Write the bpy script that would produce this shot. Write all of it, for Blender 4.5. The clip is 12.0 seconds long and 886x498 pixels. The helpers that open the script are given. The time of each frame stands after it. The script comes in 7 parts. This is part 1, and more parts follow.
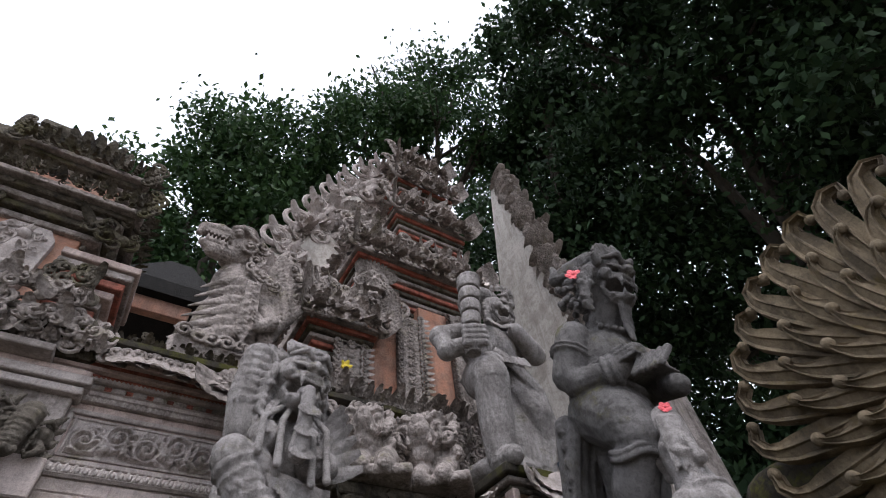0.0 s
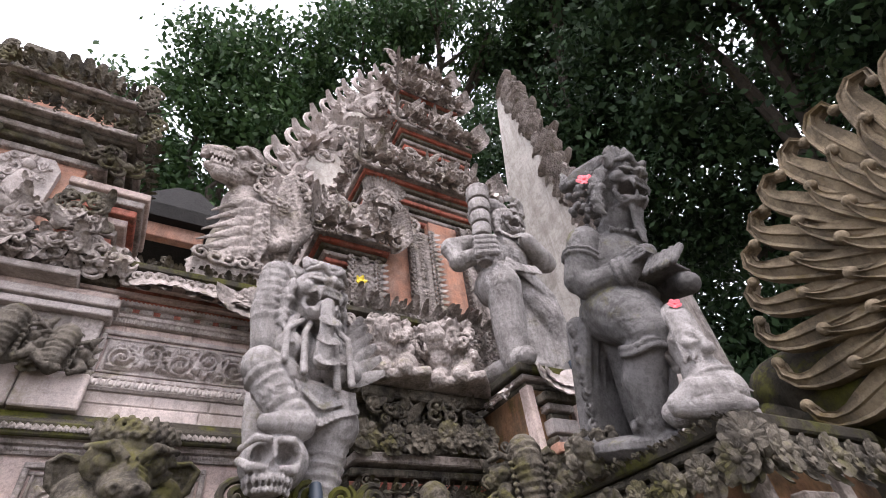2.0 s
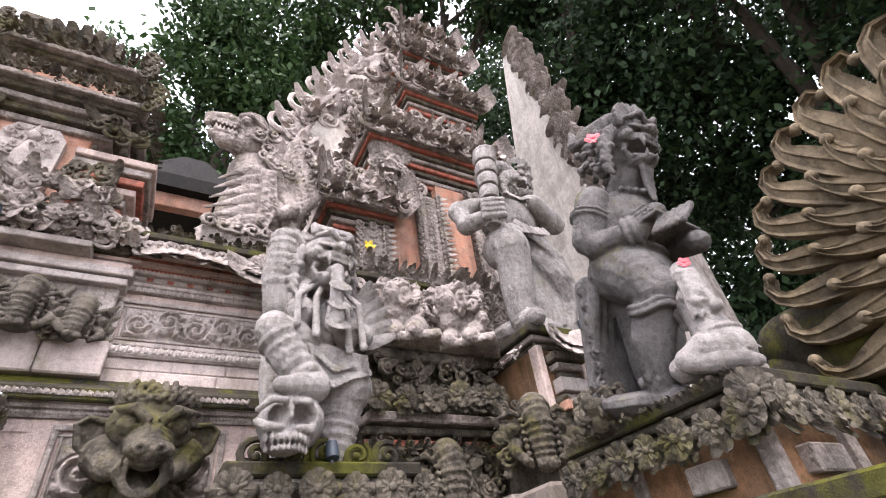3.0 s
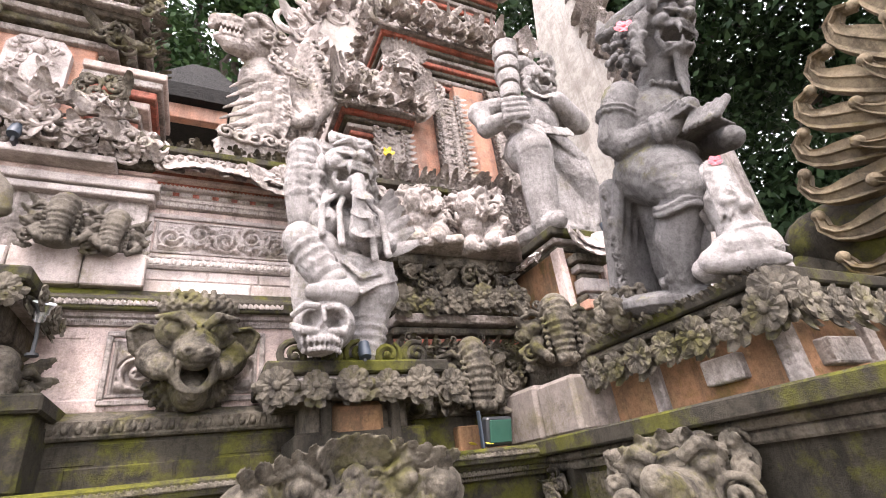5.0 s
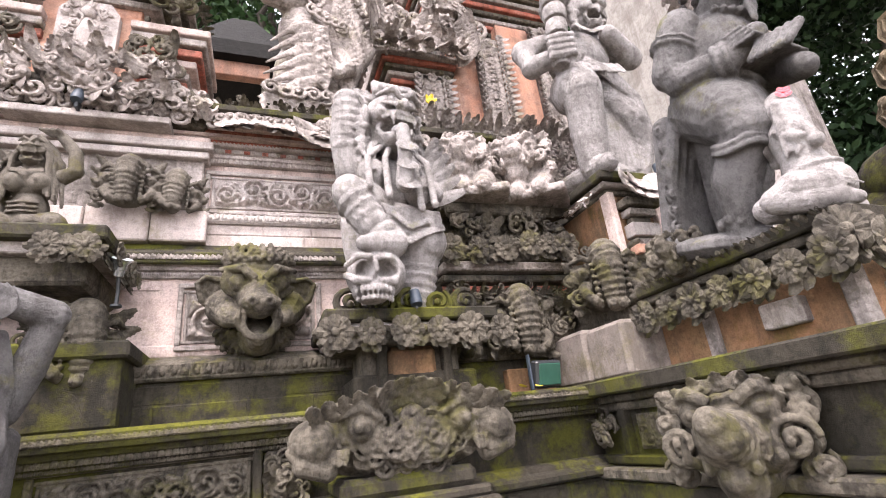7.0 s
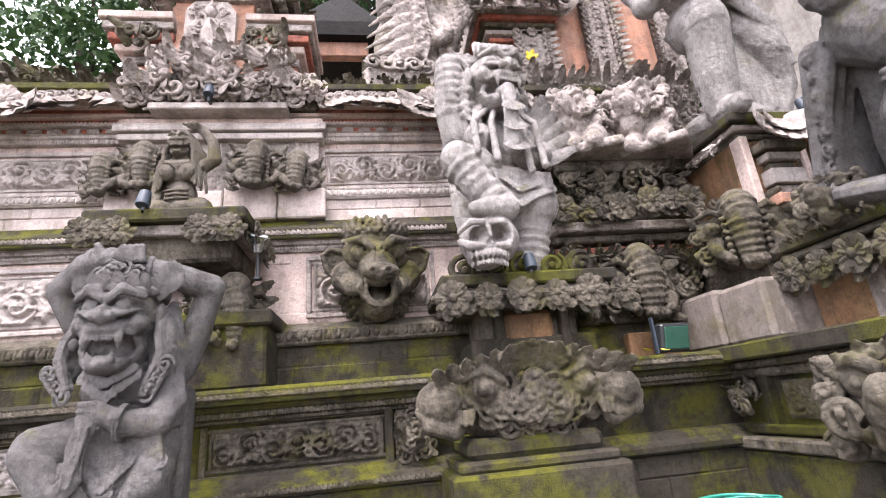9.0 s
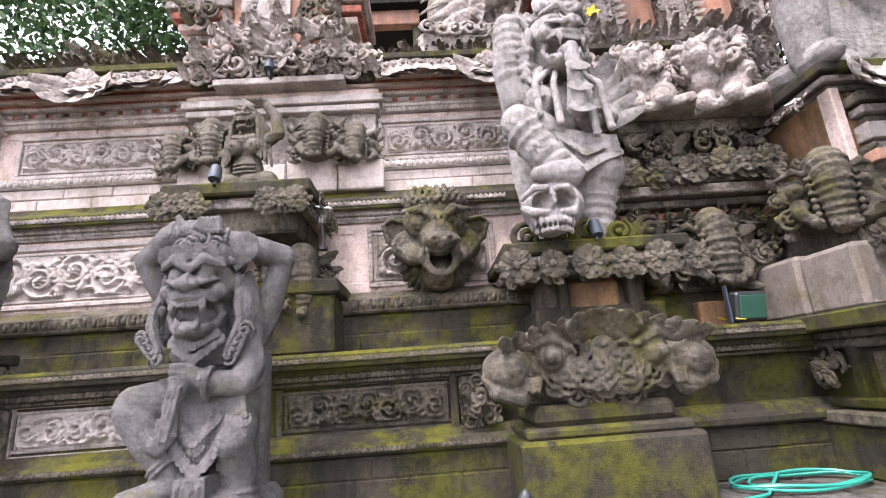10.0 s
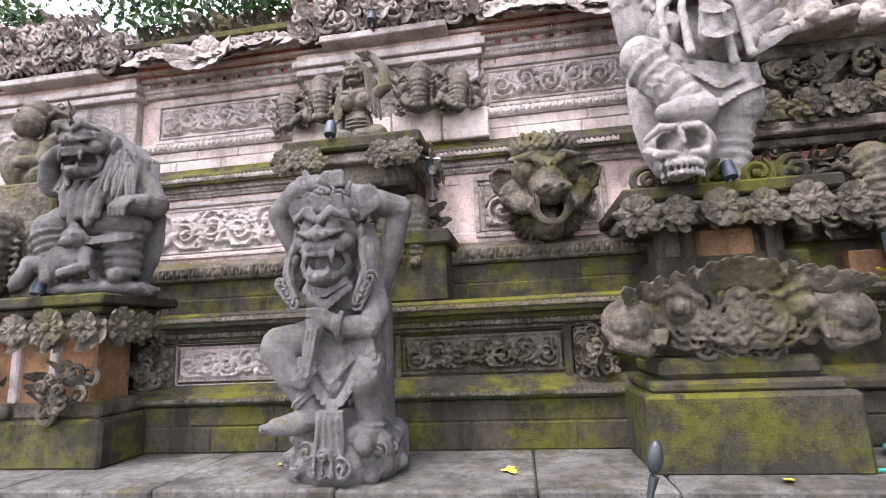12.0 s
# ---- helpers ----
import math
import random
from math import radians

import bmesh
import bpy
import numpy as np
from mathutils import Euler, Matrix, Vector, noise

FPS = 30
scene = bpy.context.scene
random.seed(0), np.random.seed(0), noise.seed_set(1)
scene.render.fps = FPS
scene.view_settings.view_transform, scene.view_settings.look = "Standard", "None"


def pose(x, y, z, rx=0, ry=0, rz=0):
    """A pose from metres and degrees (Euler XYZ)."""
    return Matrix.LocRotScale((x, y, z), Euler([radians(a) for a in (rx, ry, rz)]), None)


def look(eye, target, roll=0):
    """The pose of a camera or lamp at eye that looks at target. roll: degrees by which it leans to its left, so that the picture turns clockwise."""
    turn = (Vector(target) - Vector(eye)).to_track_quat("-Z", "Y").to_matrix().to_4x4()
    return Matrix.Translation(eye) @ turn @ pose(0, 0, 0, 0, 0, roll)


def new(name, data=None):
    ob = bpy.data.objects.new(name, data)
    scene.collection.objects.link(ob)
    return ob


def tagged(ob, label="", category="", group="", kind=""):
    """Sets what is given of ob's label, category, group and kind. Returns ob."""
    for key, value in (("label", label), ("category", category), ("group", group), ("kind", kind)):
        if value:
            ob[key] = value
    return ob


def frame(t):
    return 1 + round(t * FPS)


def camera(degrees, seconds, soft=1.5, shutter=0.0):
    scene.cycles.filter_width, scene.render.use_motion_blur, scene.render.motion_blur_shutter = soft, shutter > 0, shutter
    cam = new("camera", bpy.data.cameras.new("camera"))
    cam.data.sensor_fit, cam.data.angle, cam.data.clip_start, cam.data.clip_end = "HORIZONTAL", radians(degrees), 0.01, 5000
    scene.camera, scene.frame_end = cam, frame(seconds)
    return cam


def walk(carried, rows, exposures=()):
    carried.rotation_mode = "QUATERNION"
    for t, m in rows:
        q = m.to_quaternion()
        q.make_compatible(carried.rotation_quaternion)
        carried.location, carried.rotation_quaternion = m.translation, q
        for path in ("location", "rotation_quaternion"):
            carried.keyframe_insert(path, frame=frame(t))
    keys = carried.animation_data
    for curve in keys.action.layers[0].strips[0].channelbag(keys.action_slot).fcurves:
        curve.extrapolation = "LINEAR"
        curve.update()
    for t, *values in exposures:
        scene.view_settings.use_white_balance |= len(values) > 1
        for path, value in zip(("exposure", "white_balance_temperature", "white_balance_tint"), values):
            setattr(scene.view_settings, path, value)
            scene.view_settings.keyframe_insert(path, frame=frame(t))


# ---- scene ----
cam = camera(84.6, 12.0, soft=1.0)
PATH = [
    (0, (0.514, -4.065, 1.4), (1.299, -3.054, 2.937), -8.3),
    (0.5, (0.511, -4.049, 1.395), (1.316, -2.991, 2.889), -8.4),
    (1, (0.517, -4.043, 1.393), (1.346, -2.915, 2.821), -8.4),
    (1.5, (0.519, -4.034, 1.384), (1.367, -2.84, 2.747), -8.5),
    (2, (0.521, -4.02, 1.381), (1.379, -2.77, 2.686), -8.5),
    (2.5, (0.526, -4.015, 1.376), (1.386, -2.715, 2.628), -8.5),
    (3, (0.524, -4.015, 1.375), (1.385, -2.663, 2.571), -8.4),
    (5, (0.518, -4.015, 1.395), (1.359, -2.425, 2.269), -7.6),
    (5.5, (0.516, -4.019, 1.398), (1.34, -2.382, 2.2), -7.3),
    (6, (0.511, -4.023, 1.4), (1.312, -2.35, 2.149), -7.1),
    (6.5, (0.5, -4.027, 1.398), (1.262, -2.324, 2.118), -6.9),
    (7, (0.488, -4.024, 1.396), (1.175, -2.281, 2.095), -6.6),
    (9, (0.417, -3.98, 1.399), (0.707, -2.098, 2.01), -5.2),
    (9.5, (0.397, -3.957, 1.396), (0.575, -2.047, 1.961), -4.8),
    (10, (0.339, -3.949, 1.392), (0.422, -2.019, 1.907), -4.2),
    (10.5, (0.293, -3.941, 1.398), (0.281, -1.996, 1.865), -3.7),
    (11, (0.251, -3.931, 1.406), (0.149, -1.98, 1.83), -3.3),
    (11.5, (0.217, -3.945, 1.399), (0.022, -1.991, 1.781), -3.0),
    (12, (0.197, -3.937, 1.393), (-0.095, -1.988, 1.735), -2.6),
]
EXPOSURES = [(0.0, 0.57, 6050, 16), (1.0, 1.1, 6150, 20), (3.0, 1.9, 6400, 21), (5.0, 2.5, 6600, 21), (7.2, 2.34, 6520, 21), (12.0, 2.17, 6180, 22)]
walk(cam, [(t, look(eye, target, roll)) for t, eye, target, roll in PATH], EXPOSURES)

# ---- world and light ----
world = bpy.data.worlds.new("overcast_sky")
scene.world = world
world.use_nodes = True
wn = world.node_tree
sky = wn.nodes.new("ShaderNodeTexSky")
sky.sky_type = "NISHITA"
sky.sun_disc = False
sky.sun_elevation = radians(64)
sky.sun_rotation = radians(208)
sky.dust_density = 5.0
sky.ozone_density = 0.6
sky.air_density = 1.6
cloud = wn.nodes.new("ShaderNodeMix")
cloud.data_type = "RGBA"
cloud.inputs[0].default_value = 0.88
cloud.inputs[7].default_value = (8.6, 8.9, 9.2, 1)
wn.links.new(sky.outputs[0], cloud.inputs[6])
wn.links.new(cloud.outputs[2], wn.nodes["Background"].inputs[0])
wn.nodes["Background"].inputs[1].default_value = 0.13
sun_data = bpy.data.lights.new("sun", "SUN")
sun_data.energy, sun_data.angle, sun_data.color = 1.5, radians(18), (1.0, 0.96, 0.9)
sun = new("sun", sun_data)
sun.matrix_world = look((-7, -13, 30), (0, 0, 0))


# ---- materials ----
def stone(name, base, alt, dark=(0.05, 0.045, 0.04), grime=0.45, moss=0.0, scale=3.0, bump=0.55, rough=0.92, mosscol=(0.20, 0.185, 0.02), ornate=0.0):
    """Weathered carved stone: two-scale mottling, rain stains, grime and moss on what looks up."""
    m = bpy.data.materials.new(name)
    m.use_nodes = True
    nt = m.node_tree
    b = nt.nodes["Principled BSDF"]
    b.inputs["Roughness"].default_value = rough
    b.inputs["Specular IOR Level"].default_value = 0.25
    geo = nt.nodes.new("ShaderNodeNewGeometry")

    def noise_node(s, detail, r=0.6, stretch=None):
        n = nt.nodes.new("ShaderNodeTexNoise")
        n.inputs["Scale"].default_value = s
        n.inputs["Detail"].default_value = detail
        n.inputs["Roughness"].default_value = r
        src = geo.outputs["Position"]
        if stretch:
            mp = nt.nodes.new("ShaderNodeMapping")
            mp.inputs["Scale"].default_value = stretch
            nt.links.new(src, mp.inputs[0])
            src = mp.outputs[0]
        nt.links.new(src, n.inputs["Vector"])
        return n.outputs["Fac"]

    def ramp(src, lo, hi, vlo=0.0, vhi=1.0):
        r = nt.nodes.new("ShaderNodeMapRange")
        r.inputs["From Min"].default_value, r.inputs["From Max"].default_value = lo, hi
        r.inputs["To Min"].default_value, r.inputs["To Max"].default_value = vlo, vhi
        nt.links.new(src, r.inputs["Value"])
        return r.outputs["Result"]

    def mix(fac, a, c):
        n = nt.nodes.new("ShaderNodeMix")
        n.data_type = "RGBA"
        nt.links.new(fac, n.inputs[0])
        for sock, v in ((n.inputs[6], a), (n.inputs[7], c)):
            if isinstance(v, tuple):
                sock.default_value = (*v, 1)
            else:
                nt.links.new(v, sock)
        return n.outputs[2]

    def times(a, c):
        n = nt.nodes.new("ShaderNodeMath")
        n.operation = "MULTIPLY"
        nt.links.new(a, n.inputs[0])
        if isinstance(c, float):
            n.inputs[1].default_value = c
        else:
            nt.links.new(c, n.inputs[1])
        return n.outputs[0]

    col = mix(ramp(noise_node(scale, 6), 0.36, 0.64), base, alt)
    col = mix(times(ramp(noise_node(scale * 11, 6, 0.75), 0.47, 0.62), 0.15 + 0.7 * grime), col, tuple(0.5 * c for c in base))
    streak = ramp(noise_node(2.2, 6, 0.7, (2.8, 2.8, 0.4)), 0.48, 0.62)
    col = mix(times(streak, grime), col, dark)
    blot = ramp(noise_node(scale * 0.9 + 0.7, 9, 0.75), 0.5, 0.6)
    col = mix(times(blot, grime), col, dark)
    pale = ramp(noise_node(scale * 5.3, 4, 0.6), 0.66, 0.76)
    col = mix(times(pale, 0.35), col, tuple(min(0.8, 1.5 * c + 0.05) for c in base))
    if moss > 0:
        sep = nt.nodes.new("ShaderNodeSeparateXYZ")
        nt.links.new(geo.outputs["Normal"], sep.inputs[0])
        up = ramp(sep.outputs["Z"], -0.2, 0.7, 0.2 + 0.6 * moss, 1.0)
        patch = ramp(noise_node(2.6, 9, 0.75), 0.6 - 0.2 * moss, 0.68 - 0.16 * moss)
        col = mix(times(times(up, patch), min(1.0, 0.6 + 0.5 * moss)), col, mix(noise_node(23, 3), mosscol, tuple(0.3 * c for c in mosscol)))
    grain = ramp(noise_node(85, 3, 0.8), 0.42, 0.66, 0.0, 0.38)
    dim = nt.nodes.new("ShaderNodeMix")
    dim.data_type, dim.blend_type = "RGBA", "MULTIPLY"
    nt.links.new(grain, dim.inputs[0])
    nt.links.new(col, dim.inputs[6])
    dim.inputs[7].default_value = (0.45, 0.43, 0.41, 1)
    nt.links.new(dim.outputs[2], b.inputs["Base Color"])
    bp = nt.nodes.new("ShaderNodeBump")
    bp.inputs["Strength"].default_value = bump
    bp.inputs["Distance"].default_value = 0.03
    add = nt.nodes.new("ShaderNodeMath")
    add.operation = "ADD"
    nt.links.new(noise_node(34, 8, 0.7), add.inputs[0])
    nt.links.new(noise_node(150, 4, 0.7), add.inputs[1])
    height = add.outputs[0]
    if ornate > 0:
        vor = nt.nodes.new("ShaderNodeTexVoronoi")
        vor.inputs["Scale"].default_value = 26
        nt.links.new(geo.outputs["Position"], vor.inputs["Vector"])
        mad = nt.nodes.new("ShaderNodeMath")
        mad.operation = "MULTIPLY_ADD"
        mad.inputs[1].default_value = -2.6 * ornate
        nt.links.new(vor.outputs["Distance"], mad.inputs[0])
        nt.links.new(add.outputs[0], mad.inputs[2])
        height = mad.outputs[0]
    nt.links.new(height, bp.inputs["Height"])
    nt.links.new(bp.outputs[0], b.inputs["Normal"])
    return m


def plain(name, col, rough=0.5, metal=0.0, var=0.25, scale=12.0, trans=0.0):
    m = bpy.data.materials.new(name)
    m.use_nodes = True
    nt = m.node_tree
    b = nt.nodes["Principled BSDF"]
    b.inputs["Roughness"].default_value, b.inputs["Metallic"].default_value = rough, metal
    n = nt.nodes.new("ShaderNodeTexNoise")
    n.inputs["Scale"].default_value, n.inputs["Detail"].default_value = scale, 4
    g = nt.nodes.new("ShaderNodeNewGeometry")
    nt.links.new(g.outputs["Position"], n.inputs["Vector"])
    mx = nt.nodes.new("ShaderNodeMix")
    mx.data_type = "RGBA"
    nt.links.new(n.outputs["Fac"], mx.inputs[0])
    mx.inputs[6].default_value = (*[c * (1 - var) for c in col], 1)
    mx.inputs[7].default_value = (*[min(1, c * (1 + var)) for c in col], 1)
    nt.links.new(mx.outputs[2], b.inputs["Base Color"])
    return m


def leafy(name, a, c, through_leaf=0.25):
    m = bpy.data.materials.new(name)
    m.use_nodes = True
    nt = m.node_tree
    b = nt.nodes["Principled BSDF"]
    b.inputs["Roughness"].default_value = 0.6
    b.inputs["Specular IOR Level"].default_value = 0.2
    g = nt.nodes.new("ShaderNodeNewGeometry")
    mx = nt.nodes.new("ShaderNodeMix")
    mx.data_type = "RGBA"
    nt.links.new(g.outputs["Random Per Island"], mx.inputs[0])
    mx.inputs[6].default_value, mx.inputs[7].default_value = (*a, 1), (*c, 1)
    nt.links.new(mx.outputs[2], b.inputs["Base Color"])
    tr = nt.nodes.new("ShaderNodeBsdfTranslucent")
    nt.links.new(mx.outputs[2], tr.inputs[0])
    ms = nt.nodes.new("ShaderNodeMixShader")
    ms.inputs[0].default_value = through_leaf
    nt.links.new(b.outputs[0], ms.inputs[1])
    nt.links.new(tr.outputs[0], ms.inputs[2])
    nt.links.new(ms.outputs[0], nt.nodes["Material Output"].inputs[0])
    return m


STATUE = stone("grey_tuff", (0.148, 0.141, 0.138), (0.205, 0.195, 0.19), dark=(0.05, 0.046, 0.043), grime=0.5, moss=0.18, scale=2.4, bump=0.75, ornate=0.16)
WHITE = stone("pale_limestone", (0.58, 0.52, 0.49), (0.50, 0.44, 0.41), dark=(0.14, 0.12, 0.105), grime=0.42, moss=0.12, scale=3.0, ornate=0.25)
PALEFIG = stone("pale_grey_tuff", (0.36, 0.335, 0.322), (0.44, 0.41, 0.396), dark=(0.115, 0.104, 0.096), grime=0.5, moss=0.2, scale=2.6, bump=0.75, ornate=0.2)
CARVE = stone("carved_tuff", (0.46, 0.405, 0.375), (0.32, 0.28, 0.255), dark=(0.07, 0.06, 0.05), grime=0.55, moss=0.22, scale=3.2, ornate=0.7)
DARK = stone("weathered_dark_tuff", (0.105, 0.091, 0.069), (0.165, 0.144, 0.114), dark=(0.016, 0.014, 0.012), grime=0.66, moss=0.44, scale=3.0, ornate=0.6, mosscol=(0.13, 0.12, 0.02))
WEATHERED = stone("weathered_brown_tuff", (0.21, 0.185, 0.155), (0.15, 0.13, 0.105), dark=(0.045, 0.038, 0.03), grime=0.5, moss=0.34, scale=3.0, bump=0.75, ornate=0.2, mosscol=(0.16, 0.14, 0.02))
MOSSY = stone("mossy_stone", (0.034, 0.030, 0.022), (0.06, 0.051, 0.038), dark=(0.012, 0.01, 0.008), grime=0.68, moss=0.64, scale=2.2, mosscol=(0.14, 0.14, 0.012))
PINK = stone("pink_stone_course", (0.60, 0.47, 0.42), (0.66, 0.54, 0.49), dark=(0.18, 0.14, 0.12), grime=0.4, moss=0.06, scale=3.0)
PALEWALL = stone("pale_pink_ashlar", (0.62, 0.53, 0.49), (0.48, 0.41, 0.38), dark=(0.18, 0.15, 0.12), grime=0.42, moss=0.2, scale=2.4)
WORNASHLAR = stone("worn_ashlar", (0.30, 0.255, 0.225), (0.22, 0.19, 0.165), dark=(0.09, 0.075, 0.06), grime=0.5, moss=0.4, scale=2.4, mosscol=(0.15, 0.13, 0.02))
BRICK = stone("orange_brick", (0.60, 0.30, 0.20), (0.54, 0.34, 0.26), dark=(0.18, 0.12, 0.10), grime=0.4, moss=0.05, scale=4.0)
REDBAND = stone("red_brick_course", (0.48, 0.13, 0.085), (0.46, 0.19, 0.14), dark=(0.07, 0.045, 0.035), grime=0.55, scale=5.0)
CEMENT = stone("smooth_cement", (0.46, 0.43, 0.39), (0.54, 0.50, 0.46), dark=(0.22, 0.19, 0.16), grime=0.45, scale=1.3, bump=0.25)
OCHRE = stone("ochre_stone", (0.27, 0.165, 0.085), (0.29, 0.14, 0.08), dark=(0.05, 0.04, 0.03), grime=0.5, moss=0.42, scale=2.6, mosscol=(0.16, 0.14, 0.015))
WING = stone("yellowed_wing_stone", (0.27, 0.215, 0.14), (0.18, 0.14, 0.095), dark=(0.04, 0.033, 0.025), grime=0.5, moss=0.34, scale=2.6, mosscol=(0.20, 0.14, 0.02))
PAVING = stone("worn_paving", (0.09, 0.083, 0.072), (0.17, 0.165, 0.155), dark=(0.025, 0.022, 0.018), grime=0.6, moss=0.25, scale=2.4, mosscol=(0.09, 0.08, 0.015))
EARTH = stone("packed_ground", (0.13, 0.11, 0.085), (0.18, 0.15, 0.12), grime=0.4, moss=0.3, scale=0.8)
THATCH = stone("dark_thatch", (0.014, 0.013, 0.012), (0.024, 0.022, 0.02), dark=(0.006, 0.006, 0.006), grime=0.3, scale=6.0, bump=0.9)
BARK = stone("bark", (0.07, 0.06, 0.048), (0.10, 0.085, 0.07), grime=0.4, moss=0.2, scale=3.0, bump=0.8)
LEAF = leafy("leaf_green", (0.018, 0.045, 0.016), (0.055, 0.105, 0.034), 0.18)
LEAF_DARK = leafy("leaf_deep_green", (0.013, 0.030, 0.013), (0.042, 0.080, 0.032), 0.16)


# ---- mesh helpers ----
def mesh_object(name, bm, mat, smooth=True, parent=None, label=""):
    me = bpy.data.meshes.new(name)
    bm.normal_update()
    bm.to_mesh(me)
    bm.free()
    me.materials.append(mat)
    if smooth:
        me.polygons.foreach_set("use_smooth", [True] * len(me.polygons))
        me.set_sharp_from_angle(angle=radians(42))
    ob = new(name, me)
    if parent:
        ob.parent = parent
    if label:
        ob["label"] = label
    return ob


def part(name, bm, mat, parent, label="", smooth=True):
    return mesh_object(name, bm, mat, smooth, parent, label)


def empty(name, label, category, group="", kind="", at=(0, 0, 0)):
    ob = new(name)
    ob.location = at
    return tagged(ob, label, category, group, kind)


def box(bm, x0, x1, y0, y1, z0, z1, bev=0.0, m=None):
    """A block with chamfered edges: each corner is three points, set back by bev."""
    b = min(bev, 0.4 * abs(x1 - x0), 0.4 * abs(y1 - y0), 0.4 * abs(z1 - z0)) if bev else 0.0
    lo, hi = (x0, y0, z0), (x1, y1, z1)
    made, at = [], {}
    for cx in (0, 1):
        for cy in (0, 1):
            for cz in (0, 1):
                c = (cx, cy, cz)
                for ax in ((0, 1, 2) if b else (0,)):
                    p = [lo[k] + (hi[k] - lo[k]) * c[k] for k in range(3)]
                    if b:
                        for k in range(3):
                            if k != ax:
                                p[k] += b if c[k] == 0 else -b
                    v = bm.verts.new(m @ Vector(p) if m else p)
                    made.append(v)
                    for k in ((ax,) if b else (0, 1, 2)):
                        at[c, k] = v
    for ax in range(3):
        o1, o2 = (ax + 1) % 3, (ax + 2) % 3
        for side in (0, 1):
            ring = []
            for p, q in ((0, 0), (1, 0), (1, 1), (0, 1)):
                c = [0, 0, 0]
                c[ax], c[o1], c[o2] = side, p, q
                ring.append(at[tuple(c), ax])
            bm.faces.new(ring if side else ring[::-1])
        if b:
            for p in (0, 1):
                for q in (0, 1):
                    c0, c1 = [0, 0, 0], [0, 0, 0]
                    c0[ax], c0[o1], c0[o2] = 0, p, q
                    c1[ax], c1[o1], c1[o2] = 1, p, q
                    c0, c1 = tuple(c0), tuple(c1)
                    f = [at[c0, o1], at[c1, o1], at[c1, o2], at[c0, o2]]
                    bm.faces.new(f if p == q else f[::-1])
    if b:
        for cx in (0, 1):
            for cy in (0, 1):
                for cz in (0, 1):
                    c = (cx, cy, cz)
                    f = [at[c, 0], at[c, 1], at[c, 2]]
                    bm.faces.new(f if (cx + cy + cz) % 2 else f[::-1])
    return made


def one_box(x0, x1, y0, y1, z0, z1, bev=0.012, m=None):
    bm = bmesh.new()
    box(bm, x0, x1, y0, y1, z0, z1, bev, m)
    return bm


UNIT = {}


def unit_ball(u, v):
    """Places and faces of a unit ball, kept for reuse."""
    if (u, v) not in UNIT:
        co = [Vector((0, 0, 1))]
        for i in range(1, v):
            a = math.pi * i / v
            co += [Vector((math.sin(a) * math.cos(2 * math.pi * k / u), math.sin(a) * math.sin(2 * math.pi * k / u), math.cos(a))) for k in range(u)]
        co.append(Vector((0, 0, -1)))
        fs = [(0, 1 + k, 1 + (k + 1) % u) for k in range(u)]
        for i in range(v - 2):
            b = 1 + i * u
            fs += [(b + k, b + u + k, b + u + (k + 1) % u, b + (k + 1) % u) for k in range(u)]
        b = 1 + (v - 2) * u
        fs += [(b + k, len(co) - 1, b + (k + 1) % u) for k in range(u)]
        UNIT[u, v] = co, fs
    return UNIT[u, v]


def ball(bm, c, r, rot=None, u=16, v=11):
    rx, ry, rz = (r, r, r) if isinstance(r, (int, float)) else r
    m = Matrix.Translation(c) @ (Euler([radians(a) for a in rot]).to_matrix().to_4x4() if rot else Matrix()) @ Matrix.Diagonal((rx, ry, rz, 1))
    co, fs = unit_ball(u, v)
    vs = [bm.verts.new(m @ p) for p in co]
    for f in fs:
        bm.faces.new([vs[k] for k in f])
    return vs


def tube(bm, pts, radii, n=8, flat=1.0):
    """A tapered tube through pts; flat squashes it along its second axis."""
    pts = [Vector(p) for p in pts]
    rings = []
    side = None
    for i, p in enumerate(pts):
        d = (pts[min(i + 1, len(pts) - 1)] - pts[max(i - 1, 0)]).normalized()
        if side is None:
            side = d.cross(Vector((0, 1, 0)) if abs(d.y) < 0.9 else Vector((1, 0, 0))).normalized()
        side = (side - d * side.dot(d)).normalized()
        other = d.cross(side)
        r = radii[i] if isinstance(radii, (list, tuple)) else radii
        rings.append([bm.verts.new(p + side * (math.cos(a) * r) + other * (math.sin(a) * r * flat)) for a in [2 * math.pi * k / n for k in range(n)]])
    for a, c in zip(rings, rings[1:]):
        for k in range(n):
            bm.faces.new((a[k], a[(k + 1) % n], c[(k + 1) % n], c[k]))
    bm.faces.new(list(reversed(rings[0])))
    bm.faces.new(rings[-1])
    return [v for r in rings for v in r]


def limb(bm, pts, radii, n=14):
    """Overlapping balls and cones between joints, for figures that are fused later."""
    tube(bm, pts, radii, n)
    for p, r in zip(pts, radii):
        ball(bm, p, r, u=n, v=7)


def slab(bm, outline, y0, y1):
    """A closed outline of (x, z) extruded from y0 to y1."""
    a = [bm.verts.new((x, y0, z)) for x, z in outline]
    c = [bm.verts.new((x, y1, z)) for x, z in outline]
    n = len(a)
    bm.faces.new(a)
    bm.faces.new(list(reversed(c)))
    for k in range(n):
        bm.faces.new((a[k], c[k], c[(k + 1) % n], a[(k + 1) % n]))


